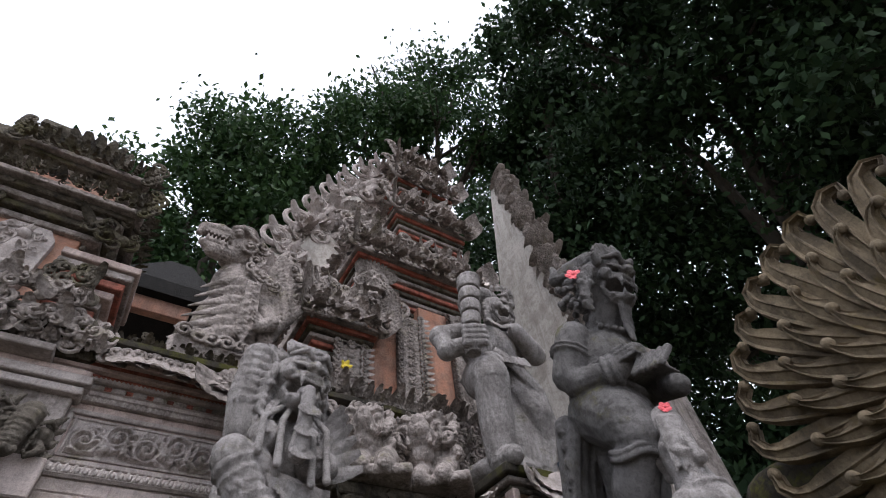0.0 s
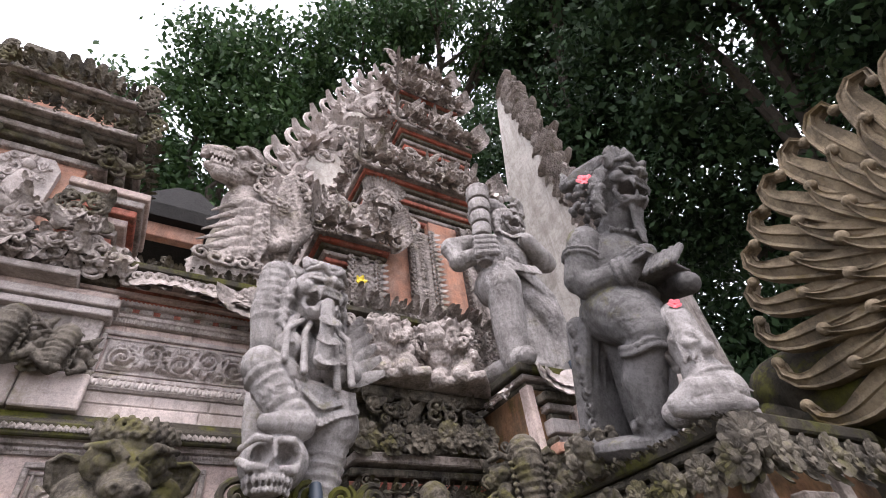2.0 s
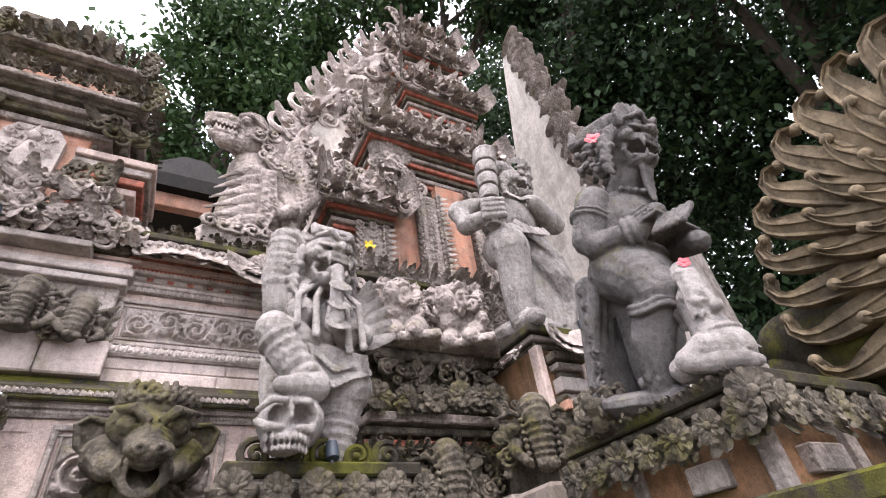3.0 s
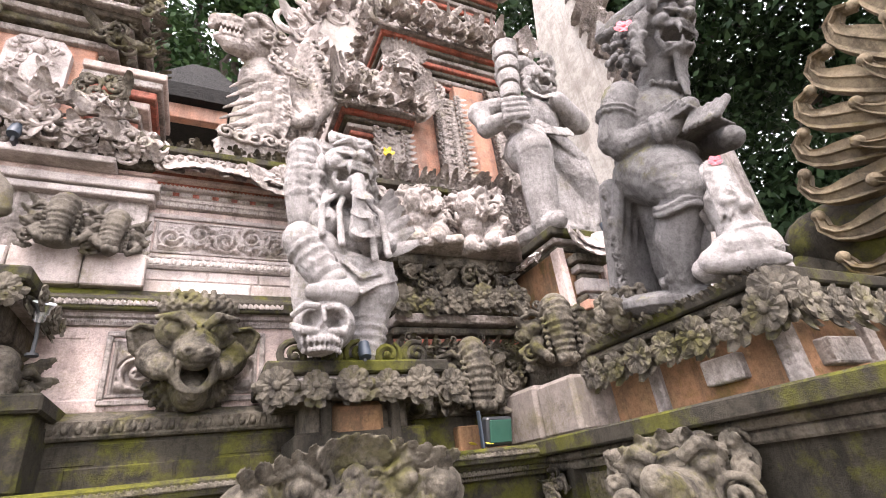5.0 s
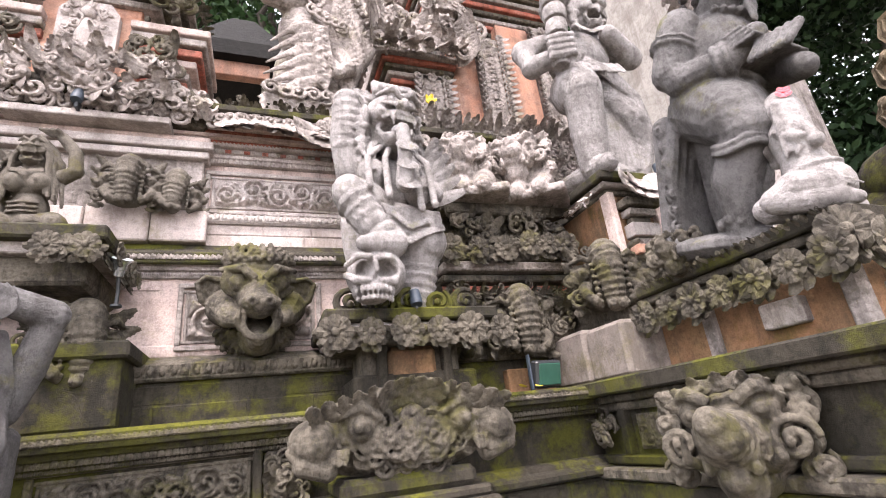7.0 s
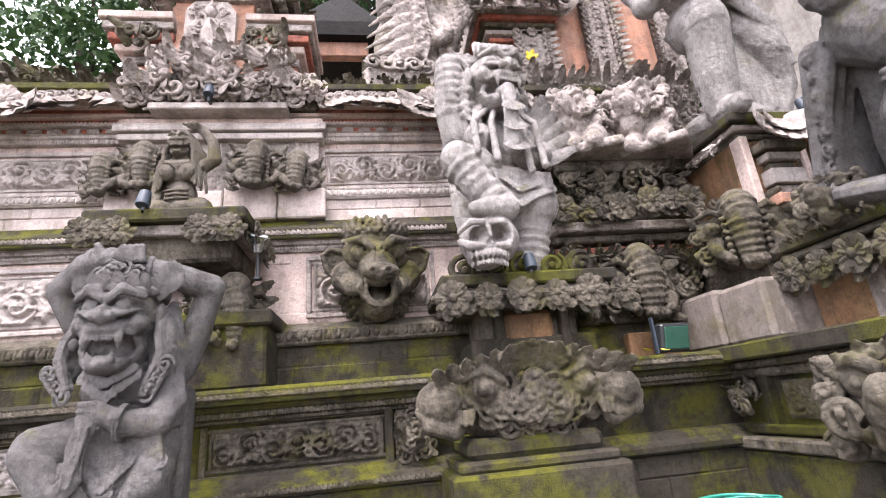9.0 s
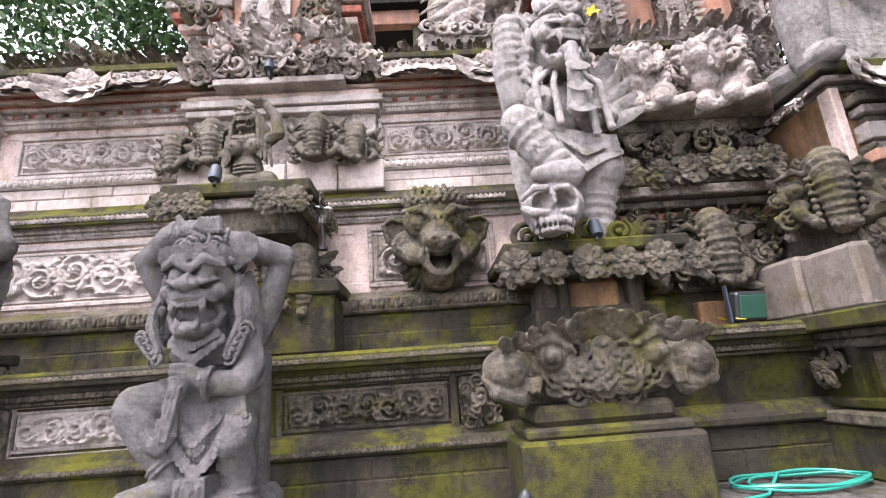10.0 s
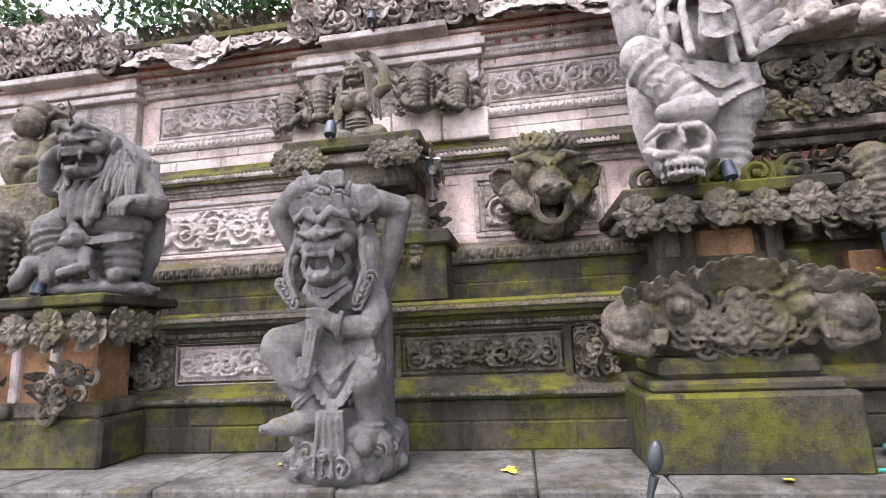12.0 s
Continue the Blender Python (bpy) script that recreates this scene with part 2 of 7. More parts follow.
def moulding(bm, x0, x1, prof, back):
    """A profile of (y, z) run along x, closed at the plane y = back."""
    z0, z1 = prof[0][1], prof[-1][1]
    loop = [*prof, (back, z1), (back, z0)]
    a = [bm.verts.new((x0, y, z)) for y, z in loop]
    c = [bm.verts.new((x1, y, z)) for y, z in loop]
    n = len(a)
    for k in range(n):
        bm.faces.new((a[k], a[(k + 1) % n], c[(k + 1) % n], c[k]))
    bm.faces.new(list(reversed(a)))
    bm.faces.new(c)


def spiral(bm, c, r, turns=1.4, hand=1, thick=0.3, start=0.0, m=None, lift=0.4, n=6):
    """A carved scroll in the xz plane that faces -y."""
    k = int(12 * turns) + 2
    pts, rad = [], []
    for i in range(k):
        f = i / (k - 1)
        a = start + hand * 2 * math.pi * turns * f
        q = r * (1 - 0.85 * f)
        pts.append(Vector((c[0] + q * math.cos(a), c[1] - lift * r * f, c[2] + q * math.sin(a))))
        rad.append(r * thick * (1 - 0.55 * f) * (0.5 + min(1, 3 * f) * 0.5))
    vs = tube(bm, pts, rad, n)
    vs += ball(bm, pts[-1] + Vector((0, -r * 0.05, 0)), r * thick * 0.75, u=7, v=5)
    if m:
        for v in vs:
            v.co = m @ v.co
    return vs


def leaf(bm, base, way, size, width=0.45, curl=0.35, out=(0, -1, 0), thick=0.18):
    """A fleshy carved leaf from base along way, whose tip curls towards out."""
    way, out = Vector(way).normalized(), Vector(out).normalized()
    side = way.cross(out).normalized()
    rows = []
    for i in range(6):
        f = i / 5
        w = size * width * (math.sin(math.pi * (0.16 + 0.72 * f)) ** 0.8) * 0.62
        p = Vector(base) + way * (size * f) + out * (size * curl * (1.25 * f ** 2 - 0.15 * f) + size * 0.06)
        rows.append((p + side * w, p + out * (w * thick * 2.4), p - side * w, p - out * (size * 0.07)))
    vr = [[bm.verts.new(q) for q in r] for r in rows]
    for a, c in zip(vr, vr[1:]):
        for k in range(4):
            bm.faces.new((a[k], a[(k + 1) % 4], c[(k + 1) % 4], c[k]))
    bm.faces.new(vr[0])
    bm.faces.new(list(reversed(vr[-1])))
    return [v for r in vr for v in r]


def rosette(bm, c, r, petals=8, out=(0, -1, 0)):
    """An open flower facing out: petals, inner ring and boss."""
    out = Vector(out).normalized()
    u = out.cross(Vector((0, 0, 1))).normalized()
    w = u.cross(out)
    for ring, (size, n) in enumerate(((1.0, petals), (0.62, petals))):
        for k in range(n):
            a = 2 * math.pi * (k + 0.5 * ring) / n
            way = u * math.cos(a) + w * math.sin(a)
            leaf(bm, Vector(c) + way * (r * 0.16) + out * (r * 0.12 * ring), way, r * size * 0.8, 0.95, 0.2, out)
    ball(bm, Vector(c) + out * (r * 0.2), r * 0.27, u=9, v=6)


def carve(bm, x0, x1, y, z0, z1, size, seed, bulge=0.1, density=1.0, edge=True):
    """A bank of deep carving: scrolls, leaves and beads heaped over a rounded bed that faces -y."""
    rnd = random.Random(seed)
    w, h = x1 - x0, z1 - z0
    n = int(density * w * h / (size * size) * 1.5) + 3
    for k in range(n):
        fx, fz = rnd.random(), rnd.random()
        x, z = x0 + w * fx, z0 + h * fz
        dep = y - bulge * (1 - (2 * fx - 1) ** 4) * (1 - (2 * fz - 1) ** 2) - rnd.random() * size * 0.3
        s = size * rnd.uniform(0.6, 1.25)
        t = rnd.random()
        if t < 0.66:
            spiral(bm, (x, dep, z), s * 0.55, rnd.uniform(1.0, 1.6), rnd.choice((-1, 1)), 0.33, rnd.uniform(0, 6.28))
        elif t < 0.88:
            a = rnd.uniform(-0.4, 3.5)
            leaf(bm, (x, dep, z), (math.cos(a), -0.2, math.sin(a)), s * 0.85, 0.6, 0.7)
        else:
            ball(bm, (x, dep, z), s * 0.32, u=8, v=6)


def relief(x0, x1, y, z0, z1, depth, seed, cell=0.0085):
    """A carved panel as a height field: a waving vine with coiled shoots, leaves and flowers."""
    rnd = np.random.RandomState(seed)
    w, h = x1 - x0, z1 - z0
    nx, nz = max(8, int(w / cell)), max(8, int(h / cell))
    X, Z = np.meshgrid(np.linspace(0, w, nx), np.linspace(0, h, nz))
    H = np.zeros_like(X)
    step = h * 0.74
    count = max(1, int(round(w / step)))
    step = w / count
    vine = h * 0.5 + h * 0.27 * np.sin(2 * np.pi * X / (2 * step))
    H = np.maximum(H, np.clip(1 - np.abs(Z - vine) / (h * 0.055), 0, 1) ** 0.5 * 0.75)
    for k in range(count):
        cx, cz, hand = (k + 0.5) * step, h * 0.5 + (-1) ** (k + 1) * h * 0.10, (-1) ** k
        r = np.hypot(X - cx, Z - cz) / (h * 0.40)
        a = np.arctan2(Z - cz, X - cx) * hand
        coil = np.cos(2 * np.pi * (r * 2.0) - a)
        H = np.maximum(H, np.where(r < 1.0, np.clip(coil * 1.6, 0, 1) ** 0.6 * (0.85 - 0.25 * r), 0))
        pet = 0.30 * (1 + 0.28 * np.cos(6 * a))
        H = np.maximum(H, np.clip(1 - (r / pet) ** 4, 0, 1) * (0.75 + 0.25 * np.cos(6 * a)))
        H = np.maximum(H, np.clip(1 - (r / 0.12) ** 2, 0, 1) * 1.15)
        for j in range(30):
            t = rnd.uniform(0, 6.28)
            lx, lz = cx + np.cos(t) * h * rnd.uniform(0.38, 0.62), cz + np.sin(t) * h * rnd.uniform(0.30, 0.5)
            d = rnd.uniform(0, 3.14)
            u, v = (X - lx) * np.cos(d) + (Z - lz) * np.sin(d), -(X - lx) * np.sin(d) + (Z - lz) * np.cos(d)
            q = (u / (h * 0.13)) ** 2 + (v / (h * 0.055)) ** 2
            H = np.maximum(H, np.clip(1 - q, 0, 1) ** 0.5 * 0.85 - 0.35 * np.clip(1 - np.abs(v) / (h * 0.012), 0, 1) * (q < 1))
    rim = np.minimum(np.minimum(X, w - X), np.minimum(Z, h - Z))
    H = np.where(rim < cell * 1.2, 0.0, H)
    verts = np.stack([x0 + X, y - depth * H, z0 + Z], -1).reshape(-1, 3)
    i = (np.arange(nz - 1)[:, None] * nx + np.arange(nx - 1)[None, :]).reshape(-1)
    faces = np.stack([i, i + 1, i + nx + 1, i + nx], -1)
    return verts, faces


def grid_object(name, verts, faces, mat, parent=None, label=""):
    me = bpy.data.meshes.new(name)
    me.from_pydata(verts.tolist(), [], faces.tolist())
    me.materials.append(mat)
    me.polygons.foreach_set("use_smooth", [True] * len(me.polygons))
    ob = new(name, me)
    if parent:
        ob.parent = parent
    if label:
        ob["label"] = label
    return ob


EROSION = bpy.data.textures.new("erosion", "CLOUDS")
EROSION.noise_scale, EROSION.noise_depth = 0.03, 3


def fused(name, bm, mat, label, category, voxel=0.022, at=None, group="", smooth=1, detail=None):
    """A carved figure: overlapping masses fused into one skin of stone, with crisp carving laid on it."""
    ob = mesh_object(name, bm, mat)
    rm = ob.modifiers.new("fuse", "REMESH")
    rm.mode, rm.voxel_size, rm.use_smooth_shade = "VOXEL", voxel, True
    sm = ob.modifiers.new("soften", "SMOOTH")
    sm.factor, sm.iterations = 0.5, smooth
    dm = ob.modifiers.new("erode", "DISPLACE")
    dm.texture, dm.strength, dm.mid_level, dm.texture_coords = EROSION, 0.006, 0.5, "LOCAL"
    if detail:
        skin = bpy.data.meshes.new_from_object(ob.evaluated_get(bpy.context.evaluated_depsgraph_get()))
        ob.modifiers.clear()
        detail.from_mesh(skin)
        detail.normal_update()
        detail.to_mesh(ob.data)
        detail.free()
        bpy.data.meshes.remove(skin)
        ob.data.polygons.foreach_set("use_smooth", [True] * len(ob.data.polygons))
        ob.data.set_sharp_from_angle(angle=radians(50))
    if at:
        ob.matrix_world = at
    return tagged(ob, label, category, group)


# ---- ground and platform ----
bm = bmesh.new()
bmesh.ops.create_grid(bm, x_segments=60, y_segments=60, size=400)
ground = tagged(mesh_object("ground", bm, EARTH), "packed dark earth ground round the temple", "ground", kind="structure")
platform = empty("platform", "worn grey stone platform with steps below the temple wall", "platform", kind="structure")
rnd = random.Random(5)
box_bm = one_box(-9, 3.2, -1.60, 0.2, 0.0, 0.67, 0.02)
part("platform_core", box_bm, MOSSY, platform)
x = -9.0
while x < 3.1:
    w = rnd.uniform(0.5, 0.95)
    part("paving_slab", one_box(x + 0.004, min(x + w, 3.15) - 0.004, -1.64, -0.86, 0.65, 0.70 + rnd.uniform(-0.004, 0.004), 0.012), PAVING, platform)
    part("step_stone", one_box(x + 0.004, min(x + w, 3.15) - 0.004, -2.10, -1.62, 0.36, 0.51 + rnd.uniform(-0.004, 0.004), 0.015), PAVING, platform)
    x += w
part("step_riser", one_box(-9, 3.15, -2.06, -1.55, 0.0, 0.38, 0.01), MOSSY, platform)

# ---- main wall: stacked courses along x ----
wall = empty("wall_north", "carved temple wall of grey stone with red brick courses", "wall", kind="structure")
XL, XR = -9.0, 3.0


def course(name, mat, prof, back, x0=XL, x1=XR, parent=wall, label=""):
    bm = bmesh.new()
    moulding(bm, x0, x1, prof, back)
    return part(name, bm, mat, parent, label)


part("wall_core", one_box(XL, XR, 0.03, 0.8, 0.4, 4.15), PALEWALL, wall)
# podium
course("podium_plinth", MOSSY, [(-0.90, 0.62), (-0.90, 0.985), (-0.88, 1.0)], 0.1)
course("podium_moulding", MOSSY, [(-0.93, 1.0), (-0.945, 1.015), (-0.945, 1.045), (-0.92, 1.06), (-0.87, 1.075), (-0.86, 1.10), (-0.83, 1.115), (-0.80, 1.12)], 0.1)
course("podium_panel_bed", MOSSY, [(-0.765, 1.12), (-0.765, 1.40)], 0.1)
course("podium_moulding", MOSSY, [(-0.80, 1.40), (-0.83, 1.405), (-0.83, 1.43), (-0.87, 1.435), (-0.87, 1.465), (-0.90, 1.47), (-0.91, 1.50), (-0.94, 1.505)], 0.1)
course("podium_ledge", MOSSY, [(-0.97, 1.505), (-0.975, 1.515), (-0.975, 1.575), (-0.955, 1.595), (-0.40, 1.615)], 0.1)
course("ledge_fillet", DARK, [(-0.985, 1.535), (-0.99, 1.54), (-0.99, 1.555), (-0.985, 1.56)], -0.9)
# second tier
course("mossy_plinth", MOSSY, [(-0.42, 1.60), (-0.41, 1.86), (-0.40, 1.885)], 0.1)
course("pattern_band", DARK, [(-0.44, 1.885), (-0.455, 1.90), (-0.455, 1.985), (-0.44, 2.0), (-0.40, 2.005), (-0.36, 2.03), (-0.33, 2.045), (-0.30, 2.06)], 0.1)
course("panel_bed", PINK, [(-0.215, 2.06), (-0.215, 2.64)], 0.1)
course("tier_moulding", CARVE, [(-0.24, 2.64), (-0.25, 2.655), (-0.25, 2.68), (-0.28, 2.69), (-0.285, 2.715), (-0.31, 2.72)], 0.1)
course("tier_moulding", MOSSY, [(-0.33, 2.72), (-0.34, 2.73), (-0.34, 2.80), (-0.32, 2.815), (-0.16, 2.90), (-0.14, 2.94)], 0.1)
course("plain_ashlar", PALEWALL, [(-0.105, 2.94), (-0.105, 3.135)], 0.1)
course("bead_strip", WHITE, [(-0.13, 3.135), (-0.14, 3.145), (-0.15, 3.15), (-0.15, 3.205), (-0.14, 3.21), (-0.10, 3.225)], 0.1)
course("panel_bed", PINK, [(-0.005, 3.225), (-0.005, 3.73)], 0.1)
course("string_course", WHITE, [(-0.03, 3.73), (-0.05, 3.735), (-0.05, 3.765), (-0.075, 3.775), (-0.08, 3.80), (-0.10, 3.805)], 0.1)
course("red_course", REDBAND, [(-0.06, 3.805), (-0.06, 3.865)], 0.1)
course("string_course", WHITE, [(-0.10, 3.865), (-0.11, 3.87), (-0.11, 3.895), (-0.09, 3.90)], 0.1)
course("red_course", REDBAND, [(-0.09, 3.90), (-0.09, 3.935)], 0.1)
course("string_course", PINK, [(-0.13, 3.935), (-0.14, 3.94), (-0.14, 3.97), (-0.12, 3.975)], 0.1)
course("red_course", REDBAND, [(-0.12, 3.975), (-0.12, 4.015)], 0.1)
course("string_course", PINK, [(-0.16, 4.015), (-0.17, 4.02), (-0.17, 4.05), (-0.20, 4.06), (-0.20, 4.10)], 0.1)
course("green_ledge", MOSSY, [(-0.27, 4.10), (-0.29, 4.115), (-0.29, 4.165), (-0.27, 4.18), (0.1, 4.20)], 0.12)


def framed_relief(x0, x1, y, z0, z1, mat, frame_mat, seed, parent=wall, depth=0.075):
    """A carved panel inside a stepped frame."""
    f = 0.035
    for a, c, e, g in ((x0 - 2 * f, x1 + 2 * f, z0 - 2 * f, z0 - f), (x0 - 2 * f, x1 + 2 * f, z1 + f, z1 + 2 * f), (x0 - 2 * f, x0 - f, z0 - f, z1 + f), (x1 + f, x1 + 2 * f, z0 - f, z1 + f)):
        part("panel_frame", one_box(a, c, y - 0.03, y + 0.03, e, g, 0.006), frame_mat, parent)
    for a, c, e, g in ((x0 - f, x1 + f, z0 - 0.55 * f, z0), (x0 - f, x1 + f, z1, z1 + 0.55 * f), (x0 - 0.55 * f, x0, z0, z1), (x1, x1 + 0.55 * f, z0, z1)):
        part("panel_fillet", one_box(a, c, y - 0.016, y + 0.03, e, g, 0.004), frame_mat, parent)
    v, fc = relief(x0, x1, y - 0.004, z0, z1, depth, seed)
    grid_object("relief_panel", v, fc, mat, parent, "carved scrolling vine relief")


def block_row(x0, x1, yf, yb, z0, z1, mat, w, seed, parent=wall, name="ashlar_block"):
    """Dressed stones side by side with open joints, some a little proud."""
    r = random.Random(seed)
    x = x0
    while x < x1 - 0.06:
        e = min(x + w * r.uniform(0.75, 1.25), x1)
        part(name, one_box(x + 0.003, e - 0.003, yf - r.uniform(0, 0.007), yb, z0, z1 - r.uniform(0, 0.004), 0.008), mat, parent)
        x = e


block_row(-3.2, 1.3, -0.112, 0.0, 2.945, 3.04, PALEWALL, 0.5, 1)
block_row(-3.2, 1.3, -0.112, 0.0, 3.043, 3.132, PALEWALL, 0.5, 2)
block_row(-3.2, 2.0, -0.418, 0.0, 1.62, 1.74, MOSSY, 0.55, 3)
block_row(-3.2, 2.0, -0.413, 0.0, 1.743, 1.865, MOSSY, 0.55, 4)
block_row(-3.2, 2.7, -0.905, 0.0, 0.705, 0.865, MOSSY, 0.6, 5)
block_row(-3.2, 2.7, -0.903, 0.0, 0.868, 0.98, MOSSY, 0.6, 6)
block_row(-3.2, 1.3, -0.222, 0.0, 2.07, 2.16, PINK, 0.4, 7)
block_row(-3.2, -0.2, -0.222, 0.0, 2.55, 2.635, PINK, 0.4, 8)
block_row(-3.2, 1.4, -0.012, 0.1, 3.23, 3.30, PINK, 0.4, 9)
block_row(-3.2, 1.4, -0.012, 0.1, 3.655, 3.728, PINK, 0.4, 10)
framed_relief(0.08, 1.9, -0.005, 3.34, 3.60, WHITE, WHITE, 3)
framed_relief(-3.02, -1.72, -0.005, 3.34, 3.60, WHITE, WHITE, 4)
framed_relief(-6.4, -5.1, -0.005, 3.34, 3.60, WHITE, WHITE, 5)
framed_relief(-0.02, 0.84, -0.215, 2.18, 2.53, CARVE, CARVE, 6)
framed_relief(-3.2, -1.45, -0.215, 2.18, 2.53, WHITE, WHITE, 7, depth=0.055)
framed_relief(-2.15, -1.0, -0.765, 1.16, 1.36, WHITE, CARVE, 8)
framed_relief(-0.55, 0.42, -0.765, 1.16, 1.36, DARK, DARK, 9)



# ---- carved figures ----
def face(bm, c, s, turn=0.0, tongue=0.0, crown=True):
    """A demon's head that looks to -y before it is turned about z: brow, eyes, nose, jaws, fangs, ears and crown."""
    made = []

    def B(p, r, rot=None, u=10, v=7):
        made.extend(ball(bm, Vector(p) * s, tuple(q * s for q in r) if isinstance(r, tuple) else r * s, rot, u, v))

    def T(pts, radii, n=7):
        made.extend(tube(bm, [Vector(p) * s for p in pts], [r * s for r in radii], n))
        for p, r in zip(pts, radii):
            B(p, r, None, 7, 5)

    B((0, 0.06, 0.14), (0.46, 0.42, 0.42), u=16, v=12)
    B((0, 0.14, -0.2), (0.36, 0.28, 0.4), u=14, v=10)
    B((0, -0.26, -0.07), (0.33, 0.22, 0.12), u=14, v=8)
    B((0, -0.2, -0.5), (0.27, 0.26, 0.1), u=14, v=8)
    for sx in (-1, 1):
        B((sx * 0.19, -0.36, 0.17), 0.11)
        T([(sx * 0.05, -0.42, 0.15), (sx * 0.19, -0.47, 0.06), (sx * 0.35, -0.34, 0.13)], [0.025, 0.035, 0.025])
        T([(sx * 0.03, -0.46, 0.25), (sx * 0.19, -0.48, 0.36), (sx * 0.4, -0.32, 0.28)], [0.06, 0.075, 0.04])
        B((sx * 0.33, -0.24, -0.02), (0.13, 0.14, 0.12))
        T([(sx * 0.28, -0.14, -0.16), (sx * 0.35, -0.14, -0.3), (sx * 0.26, -0.18, -0.44)], [0.06, 0.05, 0.06])
        T([(sx * 0.19, -0.42, -0.12), (sx * 0.2, -0.46, -0.24), (sx * 0.2, -0.44, -0.34)], [0.05, 0.042, 0.015])
        T([(sx * 0.13, -0.42, -0.46), (sx * 0.14, -0.44, -0.36)], [0.04, 0.02])
        B((sx * 0.1, -0.5, 0.04), (0.075, 0.085, 0.065))
        B((sx * 0.5, 0.02, 0.06), (0.06, 0.15, 0.22))
        B((sx * 0.52, -0.02, -0.2), 0.08)
        for k in range(5):
            T([(sx * 0.44, 0.14, 0.1 - 0.12 * k), (sx * (0.58 + 0.03 * (k % 2)), 0.1, 0.0 - 0.15 * k), (sx * 0.54, 0.0, -0.16 - 0.15 * k)], [0.1, 0.085, 0.04])
    B((0, -0.5, 0.06), (0.085, 0.12, 0.12))
    T([(-0.3, -0.3, -0.14), (-0.14, -0.45, -0.1), (0.14, -0.45, -0.1), (0.3, -0.3, -0.14)], [0.04, 0.05, 0.05, 0.04])
    T([(-0.26, -0.26, -0.44), (0, -0.45, -0.5), (0.26, -0.26, -0.44)], [0.045, 0.06, 0.045])
    for k in range(5):
        B((-0.12 + 0.06 * k, -0.44, -0.19), (0.03, 0.03, 0.055), None, 6, 5)
        B((-0.1 + 0.05 * k, -0.42, -0.42), (0.024, 0.025, 0.035), None, 6, 5)
    if tongue:
        T([(0, -0.2, -0.36), (0, -0.5, -0.38), (0, -0.58, -0.55), (0, -0.55, -0.5 - tongue)], [0.1, 0.11, 0.11, 0.08])
    if crown:
        for k in range(13):
            a = math.pi * (k / 12)
            T([(0.47 * math.cos(a), -0.22, 0.22 + 0.3 * math.sin(a)), (0.56 * math.cos(a), -0.25, 0.32 + 0.42 * math.sin(a))], [0.1, 0.055])
        B((0, 0.02, 0.56), (0.36, 0.36, 0.24))
        T([(0, -0.3, 0.5), (0, -0.3, 0.75)], [0.16, 0.05])
    m = Matrix.Translation(c) @ Matrix.Rotation(radians(turn), 4, "Z")
    for v in set(made):
        v.co = m @ v.co


def rock(bm, r, h, seed, n=14):
    rnd = random.Random(seed)
    ball(bm, (0, 0, h * 0.3), (r * 0.95, r * 0.85, h * 0.62), u=24, v=14)
    for k in range(3 * n):
        a = 2 * math.pi * k / (3 * n)
        z = rnd.uniform(0.1, 0.85)
        q = math.sqrt(max(0.1, 1 - (z - 0.3) ** 2 * 1.6))
        ball(bm, (r * 0.9 * q * math.cos(a), r * 0.8 * q * math.sin(a), h * z), h * rnd.uniform(0.08, 0.17))
        if math.sin(a) < 0.35 and k % 2:
            spiral(bm, (r * 0.97 * q * math.cos(a), r * 0.88 * q * math.sin(a) - 0.02, h * z), h * rnd.uniform(0.11, 0.2), 1.5, rnd.choice((-1, 1)), 0.28, rnd.uniform(0, 6))


def bands(bm, p, q, r0, r1, n, proud=1.12):
    """Swollen rings round a limb from p to q."""
    p, q = Vector(p), Vector(q)
    d = (q - p)
    for k in range(n):
        f0, f1 = (k + 0.08) / n, (k + 0.9) / n
        a, c = p + d * f0, p + d * f1
        ra, rc = r0 + (r1 - r0) * f0, r0 + (r1 - r0) * f1
        tube(bm, [a, (a + c) / 2, c], [ra * 0.98, (ra + rc) / 2 * proud, rc * 0.98], 12)


def sash(bm, pts, w, t=0.02):
    tube(bm, pts, [w] * len(pts), 8, 0.45)


def dent(vs, c, r, depth, way=(0, 1, 0)):
    """Presses a rounded hollow into the points near c."""
    c, way = Vector(c), Vector(way)
    for v in vs:
        d = (v.co - c).length / r
        if d < 1:
            v.co += way * (depth * (1 - d * d))


def strands(bm, n, start, mid, end, r=0.026, wave=0.02, n_side=6):
    """Locks of hair fanned between two curves; each of start, mid and end is a pair of points."""
    for k in range(n):
        f = k / max(1, n - 1)
        a, b, c = (Vector(p).lerp(Vector(q), f) for p, q in (start, mid, end))
        w = Vector((wave * math.sin(2.3 * k), -wave * (k % 2), 0.6 * wave * math.cos(3.1 * k)))
        limb(bm, [a, a.lerp(b, 0.5) + w, b - 0.5 * w, c + w], [r, r * 1.05, r, r * 0.55], n_side)


def scallops(bm, pts, size, out=(0, -1, 0), down=-1):
    """A worn hem: small lapped leaves hung along a line of points."""
    pts = [Vector(p) for p in pts]
    for a, b in zip(pts, pts[1:]):
        n = max(1, int((b - a).length / (size * 0.55)))
        for k in range(n):
            leaf(bm, a.lerp(b, (k + 0.5) / n), (0, -0.15, down), size, 0.75, 0.2, out)


